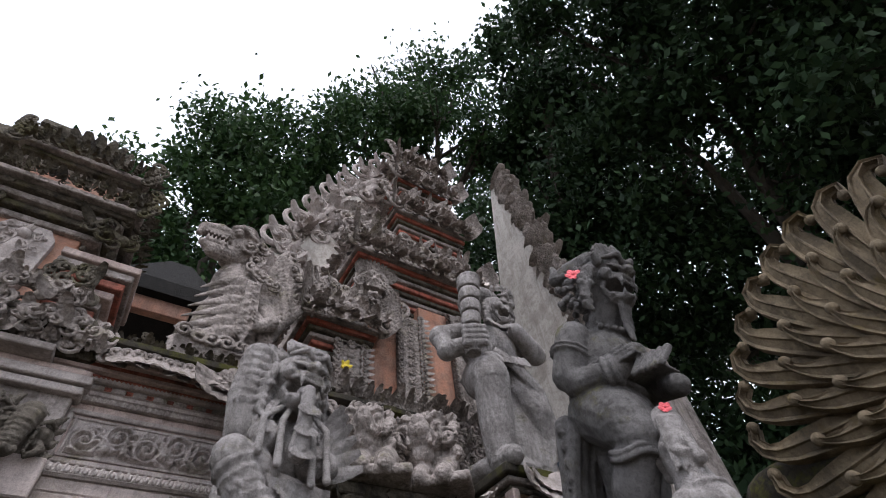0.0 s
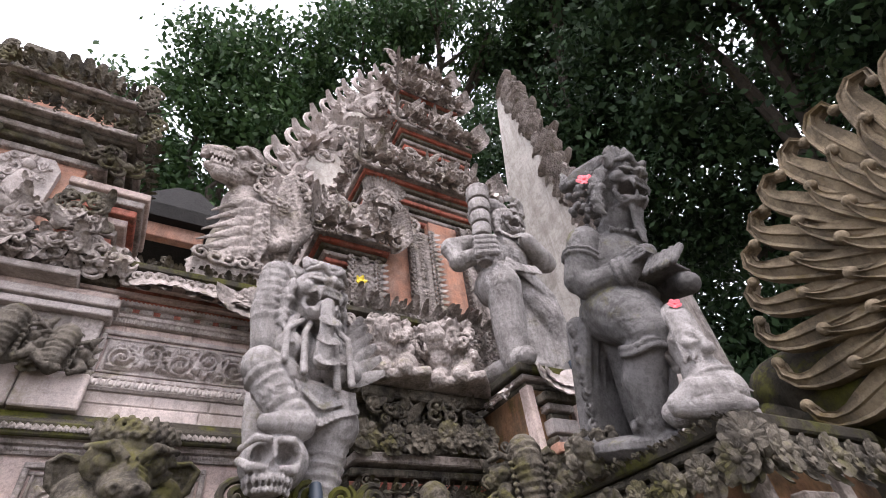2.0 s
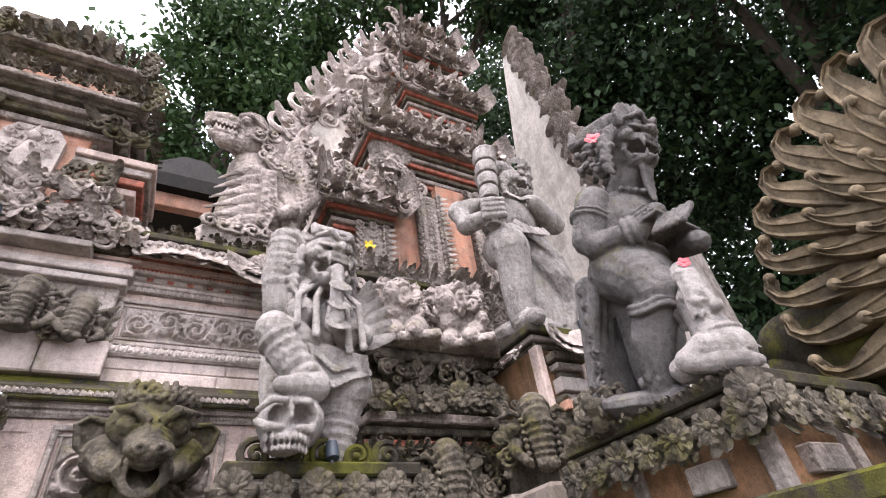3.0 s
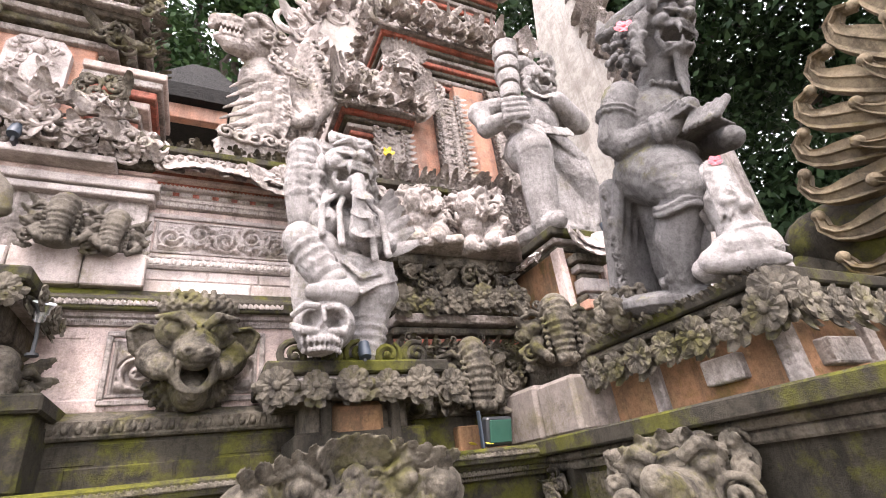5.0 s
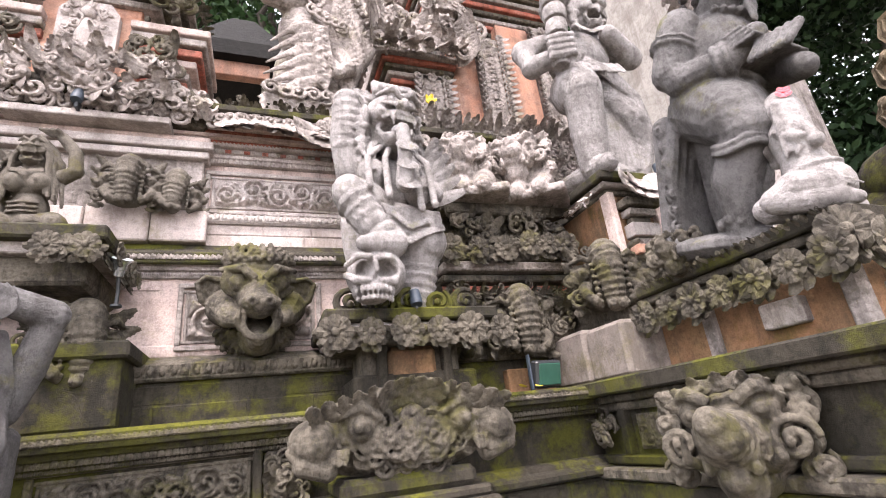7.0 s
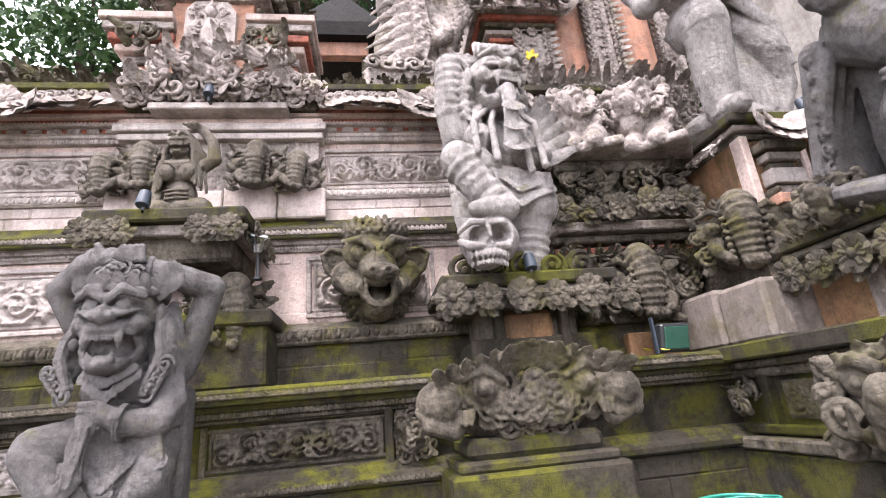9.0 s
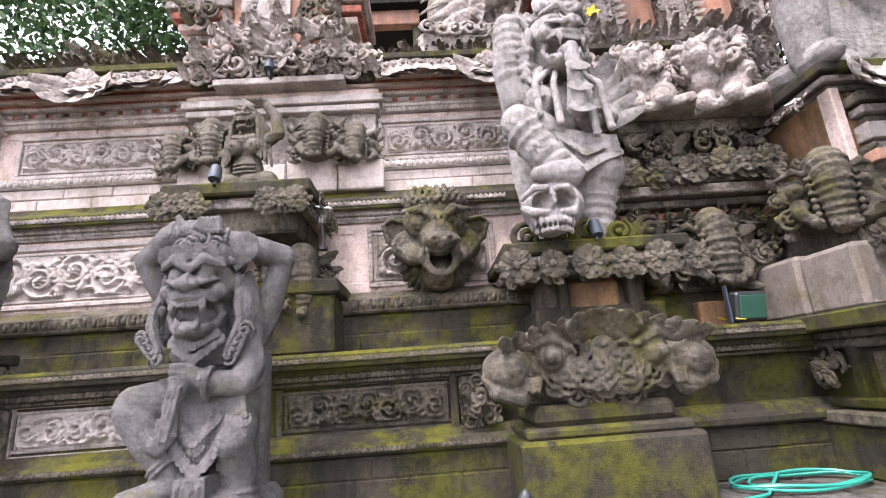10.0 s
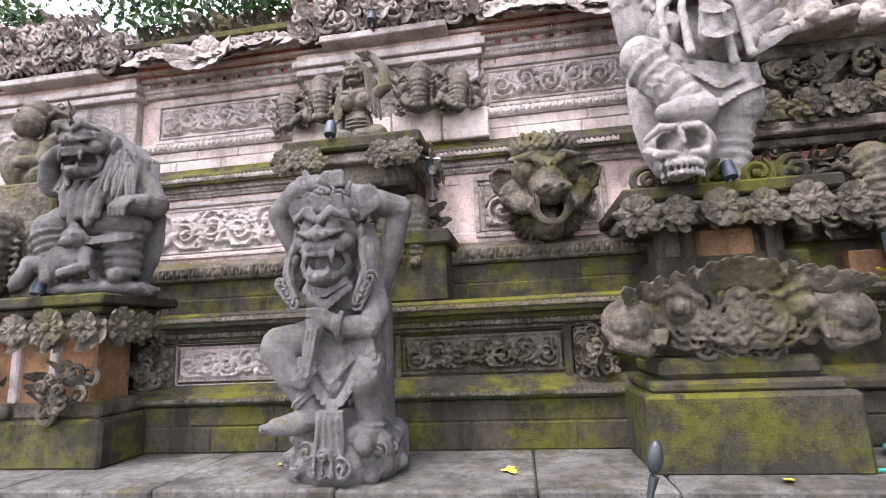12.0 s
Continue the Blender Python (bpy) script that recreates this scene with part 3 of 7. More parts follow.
def makara(bm, s, lean=0.0):
    """A water beast's head that looks to -y: a thick ringed trunk hung in front, round lidded eyes, curled jaws and plumes."""
    ball(bm, (0, 0.18, -0.02), (0.50, 0.30, 0.44), u=18, v=12)
    trunk = [(0, 0.0, 0.40), (lean * 0.3, -0.24, 0.38), (lean * 0.7, -0.36, 0.14), (lean, -0.36, -0.18), (lean, -0.32, -0.44)]
    limb(bm, trunk, [0.22, 0.235, 0.20, 0.16, 0.13], 16)
    for (a, b), (ra, rb), n in zip(zip(trunk[1:], trunk[2:]), ((0.24, 0.21), (0.21, 0.17), (0.17, 0.135)), (2, 3, 3)):
        bands(bm, a, b, ra, rb, n, 1.10)
    for sx in (-1, 1):
        limb(bm, [(lean + sx * 0.06, -0.36, -0.46), (lean + sx * 0.09, -0.47, -0.47), (lean + sx * 0.09, -0.50, -0.42)], [0.085, 0.07, 0.035], 8)
        ball(bm, (sx * 0.36, -0.15, 0.10), 0.115, u=14, v=10)
        ball(bm, (sx * 0.37, -0.245, 0.10), 0.045, u=8, v=6)
        for r in (0.135, 0.175):
            tube(bm, [(sx * 0.36 + r * math.cos(t), -0.13 + 0.5 * (r - 0.135), 0.10 + 0.9 * r * math.sin(t)) for t in [k * 0.45 for k in range(15)]], [0.024] * 15, 6)
        tube(bm, [(sx * 0.2, -0.22, 0.26), (sx * 0.36, -0.22, 0.36), (sx * 0.55, -0.08, 0.30)], [0.04, 0.06, 0.025], 8)
        for k in range(7):
            ball(bm, (lean * 0.6 + sx * (0.26 - 0.006 * k), -0.34, 0.18 - 0.095 * k), (0.045, 0.05, 0.04), u=8, v=6)
        limb(bm, [(sx * 0.34, -0.12, -0.12), (sx * 0.40, -0.28, -0.24), (sx * 0.30, -0.36, -0.38), (sx * 0.22, -0.30, -0.44)], [0.12, 0.09, 0.07, 0.05], 10)
        spiral(bm, (sx * 0.48, -0.12, -0.28), 0.16, 1.7, -sx, 0.27, 0.6)
        spiral(bm, (sx * 0.55, 0.0, 0.06), 0.15, 1.6, sx, 0.27, 2)
        spiral(bm, (sx * 0.42, -0.02, 0.42), 0.13, 1.6, -sx, 0.28, 1)
        spiral(bm, (sx * 0.2, -0.04, 0.52), 0.10, 1.5, sx, 0.3, 0)
        for k in range(5):
            leaf(bm, (sx * (0.40 + 0.04 * (k % 2)), 0.0, 0.40 - 0.2 * k), (sx, -0.3, 0.75 - 0.34 * k), 0.26, 0.6, 0.5)
    for v in bm.verts:
        v.co = v.co * s


def makara_head(m, s, mat, label, lean=0.0, group="carved beast heads", voxel=0.0075):
    bm = bmesh.new()
    makara(bm, s, lean)
    return fused("makara_head", bm, mat, label, "carved head", voxel, m, group, 1)


# the crouching bearer below the bust
bm, dt = bmesh.new(), bmesh.new()
rock(bm, 0.36, 0.30, 1, 13)
box(bm, -0.28, 0.32, -0.2, 0.26, 0.0, 0.25, 0.05)
box(bm, -0.04, 0.24, 0.06, 0.24, 0.1, 0.95, 0.04)
limb(bm, [(-0.05, 0.02, 0.66), (-0.22, -0.12, 0.70), (-0.34, -0.22, 0.69)], [0.14, 0.122, 0.10])
limb(bm, [(-0.345, -0.23, 0.67), (-0.25, -0.22, 0.52), (-0.14, -0.20, 0.37)], [0.096, 0.085, 0.06])
limb(bm, [(-0.09, -0.18, 0.32), (-0.20, -0.27, 0.295), (-0.31, -0.31, 0.285)], [0.068, 0.06, 0.045])
for k in range(4):
    ball(bm, (-0.35 + 0.012 * k, -0.345 + 0.032 * k, 0.285), (0.035, 0.022, 0.025), u=8, v=6)
bands(bm, (-0.185, -0.205, 0.435), (-0.155, -0.20, 0.395), 0.088, 0.084, 2)
limb(bm, [(0.10, 0.02, 0.66), (0.17, -0.14, 0.56), (0.18, -0.19, 0.50)], [0.14, 0.12, 0.10])
limb(bm, [(0.18, -0.18, 0.49), (0.185, -0.12, 0.36), (0.175, -0.10, 0.22)], [0.096, 0.092, 0.075])
bands(bm, (0.177, -0.10, 0.285), (0.175, -0.10, 0.225), 0.105, 0.105, 2)
limb(bm, [(0.17, -0.12, 0.20), (0.20, -0.27, 0.19)], [0.08, 0.055])
ball(bm, (0.0, -0.01, 0.75), (0.205, 0.17, 0.15), u=18, v=12)
ball(bm, (-0.02, 0.0, 0.95), (0.20, 0.155, 0.17), u=18, v=12)
for sx in (-1, 1):
    ball(bm, (-0.03 + sx * 0.095, -0.125, 0.93), (0.10, 0.06, 0.075), u=14, v=10)
ball(bm, (-0.02, -0.185, 0.74), (0.025, 0.02, 0.02), u=8, v=6)
# cloth with a carved hem, gathered to a point between the knees
slab(bm, [(-0.20, 0.76), (0.24, 0.74), (0.27, 0.60), (0.17, 0.56), (0.06, 0.40), (0.01, 0.36), (-0.05, 0.42), (-0.16, 0.60)], -0.235, -0.08)
scallops(dt, [(-0.20, -0.24, 0.64), (-0.05, -0.245, 0.46), (0.01, -0.25, 0.40), (0.08, -0.245, 0.45), (0.18, -0.245, 0.60), (0.27, -0.2, 0.63)], 0.06)
scallops(dt, [(-0.15, -0.245, 0.68), (0.0, -0.25, 0.53), (0.13, -0.25, 0.64)], 0.05)
rosette(dt, (0.01, -0.245, 0.50), 0.055, 7)
tube(bm, [(0.235 * math.cos(t), 0.20 * math.sin(t), 0.765 + 0.02 * math.sin(2 * t)) for t in [k * 0.35 for k in range(19)]], [0.024] * 19, 7)
for k in range(15):
    t = -0.2 - 2.7 * k / 14
    ball(bm, (0.245 * math.cos(t), 0.215 * math.sin(t), 0.80 + 0.02 * math.sin(2 * t)), 0.018, u=7, v=5)
slab(bm, [(-0.07, 0.36), (0.09, 0.36), (0.10, 0.03), (-0.09, 0.03)], -0.30, -0.1)
for k in range(4):
    limb(bm, [(-0.05 + 0.035 * k, -0.305, 0.32), (-0.06 + 0.045 * k, -0.31, 0.18), (-0.08 + 0.055 * k, -0.315, 0.06)], [0.010, 0.013, 0.010], 6)
    spiral(dt, (-0.08 + 0.055 * k, -0.31, 0.07), 0.028, 1.2, (-1) ** k, 0.4, 1)
# sash that hangs from the hand
sash(bm, [(-0.07, -0.29, 0.80), (-0.10, -0.31, 0.68), (-0.10, -0.31, 0.56), (-0.16, -0.31, 0.50), (-0.22, -0.30, 0.53)], 0.05)
for k in range(3):
    limb(bm, [(-0.10 + 0.025 * k, -0.325, 0.76), (-0.125 + 0.025 * k, -0.335, 0.62), (-0.13 + 0.015 * k, -0.335, 0.53)], [0.010, 0.012, 0.009], 6)
# the lower arm across the belly
limb(bm, [(0.17, -0.05, 1.00), (0.235, -0.13, 0.86), (0.215, -0.20, 0.77)], [0.09, 0.084, 0.07])
limb(bm, [(0.215, -0.20, 0.765), (0.08, -0.27, 0.77), (0.0, -0.275, 0.81)], [0.07, 0.058, 0.045])
bands(bm, (0.09, -0.265, 0.77), (0.055, -0.27, 0.775), 0.082, 0.078, 2)
scallops(dt, [(0.10, -0.34, 0.83), (0.05, -0.345, 0.83)], 0.04)
ball(bm, (-0.04, -0.28, 0.83), (0.055, 0.035, 0.045), u=10, v=8)
for k in range(4):
    limb(bm, [(-0.05, -0.295, 0.86 - 0.028 * k), (-0.12, -0.29, 0.865 - 0.03 * k)], [0.020, 0.016], 6)
# the arms raised to hold the ledge, hands clasped over the head
limb(bm, [(-0.20, 0.04, 1.00), (-0.32, 0.02, 1.22), (-0.43, -0.06, 1.44)], [0.085, 0.08, 0.07])
limb(bm, [(-0.43, -0.06, 1.45), (-0.26, -0.16, 1.55), (-0.11, -0.20, 1.58)], [0.075, 0.066, 0.05])
limb(bm, [(0.20, 0.04, 1.02), (0.28, 0.04, 1.20), (0.36, 0.0, 1.42)], [0.085, 0.08, 0.072])
limb(bm, [(0.37, -0.01, 1.43), (0.16, -0.12, 1.50), (0.0, -0.17, 1.53)], [0.076, 0.068, 0.05])
bands(bm, (-0.21, -0.175, 1.56), (-0.175, -0.185, 1.57), 0.07, 0.068, 2)
bands(bm, (0.09, -0.145, 1.515), (0.06, -0.155, 1.52), 0.07, 0.068, 2)
ball(bm, (-0.06, -0.20, 1.575), (0.085, 0.06, 0.05), u=12, v=8)
for k in range(4):
    limb(bm, [(-0.03 + 0.034 * k, -0.235, 1.55), (-0.04 + 0.034 * k, -0.235, 1.61), (-0.05 + 0.032 * k, -0.20, 1.63)], [0.021, 0.023, 0.017], 7)
limb(bm, [(-0.14, -0.22, 1.57), (-0.17, -0.23, 1.63)], [0.027, 0.023], 7)
face(bm, (-0.045, -0.16, 1.23), 0.405, 4, crown=False)
# headband, curled hair over it and the wing-like ear ornament
tube(bm, [(-0.045 + 0.205 * math.cos(t), -0.14 + 0.195 * math.sin(t), 1.385 + 0.012 * math.cos(4 * t)) for t in [k * 0.35 for k in range(19)]], [0.028] * 19, 7)
scallops(dt, [(-0.045 + 0.215 * math.cos(t), -0.145 - 0.205 * math.sin(t), 1.385) for t in [0.2 + 0.3 * k for k in range(10)]], 0.07, down=1)
for k in range(26):
    a, q = 2.4 * k, math.sqrt(k / 26)
    spiral(dt, (-0.045 + 0.18 * q * math.cos(a), -0.27 + 0.12 * q * q, 1.45 + 0.04 * (1 - q) + 0.03 * math.sin(a)), 0.042, 1.3, (-1) ** k, 0.42, a)
for k in range(4):
    leaf(dt, (0.14, -0.18, 1.36 + 0.02 * k), (0.7, -0.15, 0.9 - 0.28 * k), 0.19, 0.5, 0.3)
for sx in (-1, 1):
    strands(dt, 9, ((-0.045 + sx * 0.21, -0.02, 1.34), (-0.045 + sx * 0.22, -0.17, 1.22)), ((-0.045 + sx * 0.29, -0.06, 1.12), (-0.045 + sx * 0.25, -0.22, 1.08)), ((-0.03 + sx * 0.29, -0.08, 0.93), (-0.03 + sx * 0.19, -0.24, 0.93)), 0.03, 0.02)
    for k in range(5):
        spiral(dt, (-0.04 + sx * (0.28 - 0.02 * k), -0.23, 1.02 - 0.03 * k), 0.045, 1.4, sx, 0.36, k)
scallops(dt, [(-0.17, -0.225, 1.02), (-0.08, -0.25, 0.95), (-0.03, -0.255, 0.91), (0.03, -0.25, 0.95), (0.12, -0.225, 1.02)], 0.055)
scallops(dt, [(-0.15, -0.235, 1.04), (-0.03, -0.26, 0.97), (0.10, -0.235, 1.04)], 0.045)
BEARER = fused("bearer_statue", bm, STATUE, "grey stone demon statue holding a ledge over its head", "statue", 0.0064, pose(-0.745, -1.34, 0.70, 0, 0, -2) @ Matrix.Diagonal((0.88, 0.88, 0.97, 1)), detail=dt)

# the fanged figure with raised arm, on a skull
bm, dt = bmesh.new(), bmesh.new()
ball(bm, (0.02, 0.13, 0.72), (0.32, 0.12, 0.76), u=18, v=12)
limb(bm, [(0.02, 0, 0.60), (-0.18, -0.15, 0.76), (-0.31, -0.22, 0.80)], [0.18, 0.155, 0.12])
limb(bm, [(-0.31, -0.22, 0.78), (-0.21, -0.27, 0.58), (-0.10, -0.31, 0.42)], [0.12, 0.115, 0.085])
bands(bm, (-0.30, -0.23, 0.74), (-0.11, -0.31, 0.43), 0.125, 0.10, 5, 1.10)
limb(bm, [(-0.06, -0.32, 0.395), (-0.18, -0.37, 0.37), (-0.28, -0.39, 0.36)], [0.095, 0.075, 0.05])
limb(bm, [(0.10, 0, 0.60), (0.23, -0.10, 0.50), (0.19, -0.06, 0.28), (0.16, -0.04, 0.0)], [0.20, 0.18, 0.13, 0.105])
bands(bm, (0.205, -0.06, 0.40), (0.16, -0.04, 0.03), 0.148, 0.115, 6, 1.10)
ball(bm, (0.06, -0.03, 0.64), (0.27, 0.22, 0.17), u=18, v=12)
ball(bm, (0.02, 0.0, 0.95), (0.24, 0.18, 0.27), u=18, v=12)
ball(bm, (-0.14, -0.19, 0.97), (0.105, 0.10, 0.12), u=14, v=10)
ball(bm, (0.20, -0.19, 0.87), (0.10, 0.10, 0.12), u=14, v=10)
for x, z in ((-0.15, 0.955), (0.205, 0.855)):
    ball(bm, (x, -0.295, z), 0.018, u=8, v=6)
# loin cloth with a carved hem
slab(bm, [(-0.10, 0.70), (0.32, 0.68), (0.33, 0.56), (0.20, 0.50), (0.06, 0.40), (-0.04, 0.52)], -0.275, -0.08)
scallops(dt, [(-0.07, -0.28, 0.60), (0.05, -0.285, 0.46), (0.19, -0.28, 0.54), (0.34, -0.24, 0.60)], 0.06)
scallops(dt, [(-0.05, -0.28, 0.67), (0.07, -0.29, 0.56), (0.22, -0.285, 0.62)], 0.05)
# raised arm with ringed sleeve
limb(bm, [(-0.20, 0.03, 1.08), (-0.27, 0.0, 1.36), (-0.25, -0.02, 1.66)], [0.14, 0.118, 0.108])
bands(bm, (-0.255, 0.0, 1.24), (-0.25, -0.02, 1.66), 0.118, 0.112, 6, 1.07)
ball(bm, (-0.25, -0.03, 1.70), (0.105, 0.105, 0.08), u=14, v=10)
limb(bm, [(0.26, 0.02, 1.1), (0.37, -0.02, 0.98), (0.35, -0.14, 0.88)], [0.11, 0.095, 0.07])
for k in range(6):
    leaf(dt, (0.30, -0.04, 0.84 + 0.05 * k), (0.9 - 0.08 * k, -0.15, 0.25 + 0.2 * k), 0.30, 0.28, 0.25)
# entrails hung over the chest
for k, (x, z) in enumerate(((-0.20, 0.80), (-0.07, 0.74), (0.16, 0.66), (0.26, 0.70))):
    limb(bm, [(0.06 + 0.5 * (x - 0.03), -0.17, 1.22), (x * 0.95, -0.29, 1.05), (x, -0.33, z)], [0.022, 0.024, 0.026], 9)
    ball(bm, (x, -0.335, z), 0.028, u=9, v=7)
limb(bm, [(0.05, -0.27, 1.31), (0.05, -0.38, 1.25), (0.05, -0.38, 1.05), (0.05, -0.34, 0.84)], [0.045, 0.05, 0.05, 0.07], 10)
for row in range(3):
    for k in range(7):
        a = (k - 3) * 0.3
        leaf(dt, (0.05 + 0.03 * math.sin(a), -0.41 + 0.015 * row, 1.13 - 0.14 * row), (0.7 * math.sin(a), -0.1, -math.cos(a)), 0.085, 0.4, 0.2)
face(bm, (0.06, -0.14, 1.46), 0.43, 8, 0.0, crown=False)
strands(dt, 22, ((-0.12, -0.10, 1.64), (0.24, -0.10, 1.64)), ((-0.16, -0.08, 1.72), (0.27, -0.08, 1.72)), ((-0.20, -0.06, 1.78), (0.30, -0.06, 1.76)), 0.03, 0.02)
strands(dt, 14, ((-0.08, -0.22, 1.68), (0.20, -0.22, 1.68)), ((-0.08, -0.20, 1.76), (0.20, -0.20, 1.76)), ((-0.05, -0.12, 1.84), (0.17, -0.12, 1.82)), 0.028, 0.02)
for sx in (-1, 1):
    for k in range(10):
        a = math.pi * (0.2 + 0.9 * k / 9)
        limb(bm, [(0.06 + sx * 0.17, -0.09, 1.42 - 0.12 * math.cos(a)), (0.06 + sx * (0.25 + 0.02 * (k % 2)), -0.08, 1.42 - 0.2 * math.cos(a))], [0.03, 0.010], 6)
    strands(dt, 6, ((0.06 + sx * 0.19, -0.03, 1.38), (0.06 + sx * 0.13, -0.12, 1.28)), ((0.04 + sx * 0.25, -0.06, 1.22), (0.04 + sx * 0.16, -0.18, 1.18)), ((0.02 + sx * 0.25, -0.09, 1.06), (0.02 + sx * 0.14, -0.23, 1.08)), 0.028, 0.015)
# the skull under the foot: hollow sockets, cheek bones and teeth
sk = Vector((-0.19, -0.27, 0.155))
vs = ball(bm, sk + Vector((0.02, 0.02, 0.04)), (0.19, 0.19, 0.165), None, 44, 30)
vs += ball(bm, sk + Vector((-0.035, -0.06, -0.09)), (0.125, 0.12, 0.075), None, 30, 20)
for sx in (-1, 1):
    dent(vs, sk + Vector((-0.04 + sx * 0.08, -0.16, 0.035)), 0.075, 0.13)
    limb(bm, [sk + Vector((-0.04 + sx * 0.03, -0.165, 0.10)), sk + Vector((-0.04 + sx * 0.10, -0.16, 0.105)), sk + Vector((-0.04 + sx * 0.16, -0.10, 0.06))], [0.022, 0.024, 0.018], 7)
    limb(bm, [sk + Vector((-0.04 + sx * 0.155, -0.09, 0.0)), sk + Vector((-0.04 + sx * 0.12, -0.15, -0.045)), sk + Vector((-0.04 + sx * 0.05, -0.17, -0.05))], [0.024, 0.03, 0.02], 7)
dent(vs, sk + Vector((-0.04, -0.175, -0.035)), 0.04, 0.07)
limb(bm, [sk + Vector((-0.04, -0.18, 0.06)), sk + Vector((-0.04, -0.195, 0.0))], [0.018, 0.014], 6)
for k in range(9):
    f = k / 4 - 1
    ball(bm, sk + Vector((-0.04 + 0.115 * f, -0.195 + 0.06 * f * f, -0.105)), (0.014, 0.016, 0.028), None, 7, 6)
    ball(bm, sk + Vector((-0.04 + 0.105 * f, -0.185 + 0.06 * f * f, -0.155)), (0.013, 0.016, 0.022), None, 7, 6)
FIEND = fused("fanged_statue", bm, PALEFIG, "pale stone fanged statue with raised arm standing on a skull", "statue", 0.0072, pose(1.31, -0.86, 2.17, 0, 0, 4), detail=dt)

# the long-haired figure with a child, on the left pedestal
bm, dt = bmesh.new(), bmesh.new()
rock(bm, 0.37, 0.13, 3, 14)
ball(bm, (0.03, 0.14, 0.5), (0.30, 0.1, 0.5), u=14, v=9)
limb(bm, [(0, 0, 0.47), (-0.2, -0.12, 0.50), (-0.27, -0.17, 0.46)], [0.145, 0.125, 0.10])
limb(bm, [(-0.26, -0.17, 0.44), (-0.17, -0.2, 0.18)], [0.115, 0.085])
bands(bm, (-0.26, -0.17, 0.42), (-0.17, -0.2, 0.17), 0.12, 0.095, 5)
limb(bm, [(-0.16, -0.2, 0.16), (-0.30, -0.26, 0.17)], [0.065, 0.045])
bands(bm, (0.15, -0.07, 0.42), (0.16, -0.07, 0.12), 0.125, 0.10, 5)
limb(bm, [(0.16, -0.1, 0.12), (0.22, -0.25, 0.12)], [0.07, 0.05])
ball(bm, (0.04, -0.03, 0.49), (0.27, 0.21, 0.13), u=16, v=10)
ball(bm, (0, 0, 0.68), (0.23, 0.18, 0.22), u=16, v=10)
for sx in (-1, 1):
    ball(bm, (0.01 + sx * 0.115, -0.175, 0.67), (0.085, 0.08, 0.09), u=14, v=10)
    ball(bm, (0.01 + sx * 0.115, -0.258, 0.66), 0.014, u=7, v=5)
limb(bm, [(-0.22, 0, 0.82), (-0.33, -0.08, 0.78), (-0.34, -0.1, 0.80)], [0.095, 0.08, 0.075])
limb(bm, [(-0.34, -0.11, 0.80), (-0.29, -0.2, 0.92), (-0.20, -0.26, 0.96)], [0.075, 0.06, 0.045])
limb(bm, [(0.22, 0, 0.82), (0.34, -0.06, 0.64), (0.24, -0.21, 0.60)], [0.11, 0.095, 0.065])
for k in range(4):
    limb(bm, [(0.20 + 0.03 * k, -0.25, 0.62), (0.18 + 0.03 * k, -0.295, 0.56), (0.18 + 0.03 * k, -0.29, 0.51)], [0.02, 0.018, 0.014], 6)
face(bm, (-0.06, -0.15, 1.0), 0.37, -8, crown=False)
strands(dt, 16, ((0.05, -0.05, 1.16), (0.06, 0.08, 1.14)), ((0.15, -0.17, 0.98), (0.30, 0.0, 0.95)), ((0.14, -0.25, 0.66), (0.34, -0.04, 0.56)), 0.030, 0.02)
strands(dt, 9, ((0.08, -0.1, 1.02), (0.16, -0.06, 1.0)), ((0.12, -0.22, 0.9), (0.24, -0.16, 0.86)), ((0.10, -0.27, 0.70), (0.27, -0.20, 0.62)), 0.026, 0.02)
strands(dt, 5, ((-0.20, -0.04, 1.02), (-0.16, -0.1, 0.96)), ((-0.25, -0.1, 0.88), (-0.17, -0.2, 0.84)), ((-0.24, -0.2, 0.7), (-0.12, -0.26, 0.72)), 0.026, 0.016)
for k in range(5):
    limb(bm, [(-0.17 + 0.075 * k, -0.16, 0.84), (-0.15 + 0.06 * k, -0.25, 0.68), (-0.12 + 0.05 * k, -0.26, 0.52 - 0.05 * (k % 2))], [0.026, 0.028, 0.03], 8)
scallops(dt, [(-0.18, -0.19, 0.86), (-0.05, -0.225, 0.81), (0.09, -0.2, 0.86)], 0.05)
scallops(dt, [(-0.2, -0.2, 0.42), (0.05, -0.25, 0.38), (0.28, -0.18, 0.42)], 0.06)
# the child between the feet
ball(bm, (-0.04, -0.27, 0.36), (0.075, 0.075, 0.08), u=14, v=10)
ball(bm, (-0.04, -0.335, 0.335), (0.045, 0.035, 0.035), u=10, v=8)
ball(bm, (-0.04, -0.275, 0.43), (0.035, 0.035, 0.04), u=10, v=8)
for sx in (-1, 1):
    ball(bm, (-0.04 + sx * 0.028, -0.335, 0.38), 0.015, u=7, v=5)
    ball(bm, (-0.04 + sx * 0.078, -0.26, 0.36), (0.018, 0.02, 0.028), u=7, v=5)
ball(bm, (-0.06, -0.26, 0.22), (0.11, 0.085, 0.095), u=14, v=10)
limb(bm, [(-0.14, -0.26, 0.27), (-0.17, -0.31, 0.18), (-0.15, -0.33, 0.1)], [0.045, 0.04, 0.035])
limb(bm, [(0.03, -0.26, 0.27), (0.07, -0.32, 0.17), (-0.04, -0.36, 0.13)], [0.045, 0.04, 0.032])
limb(bm, [(-0.12, -0.26, 0.16), (-0.27, -0.3, 0.2), (-0.31, -0.34, 0.08)], [0.065, 0.058, 0.045])
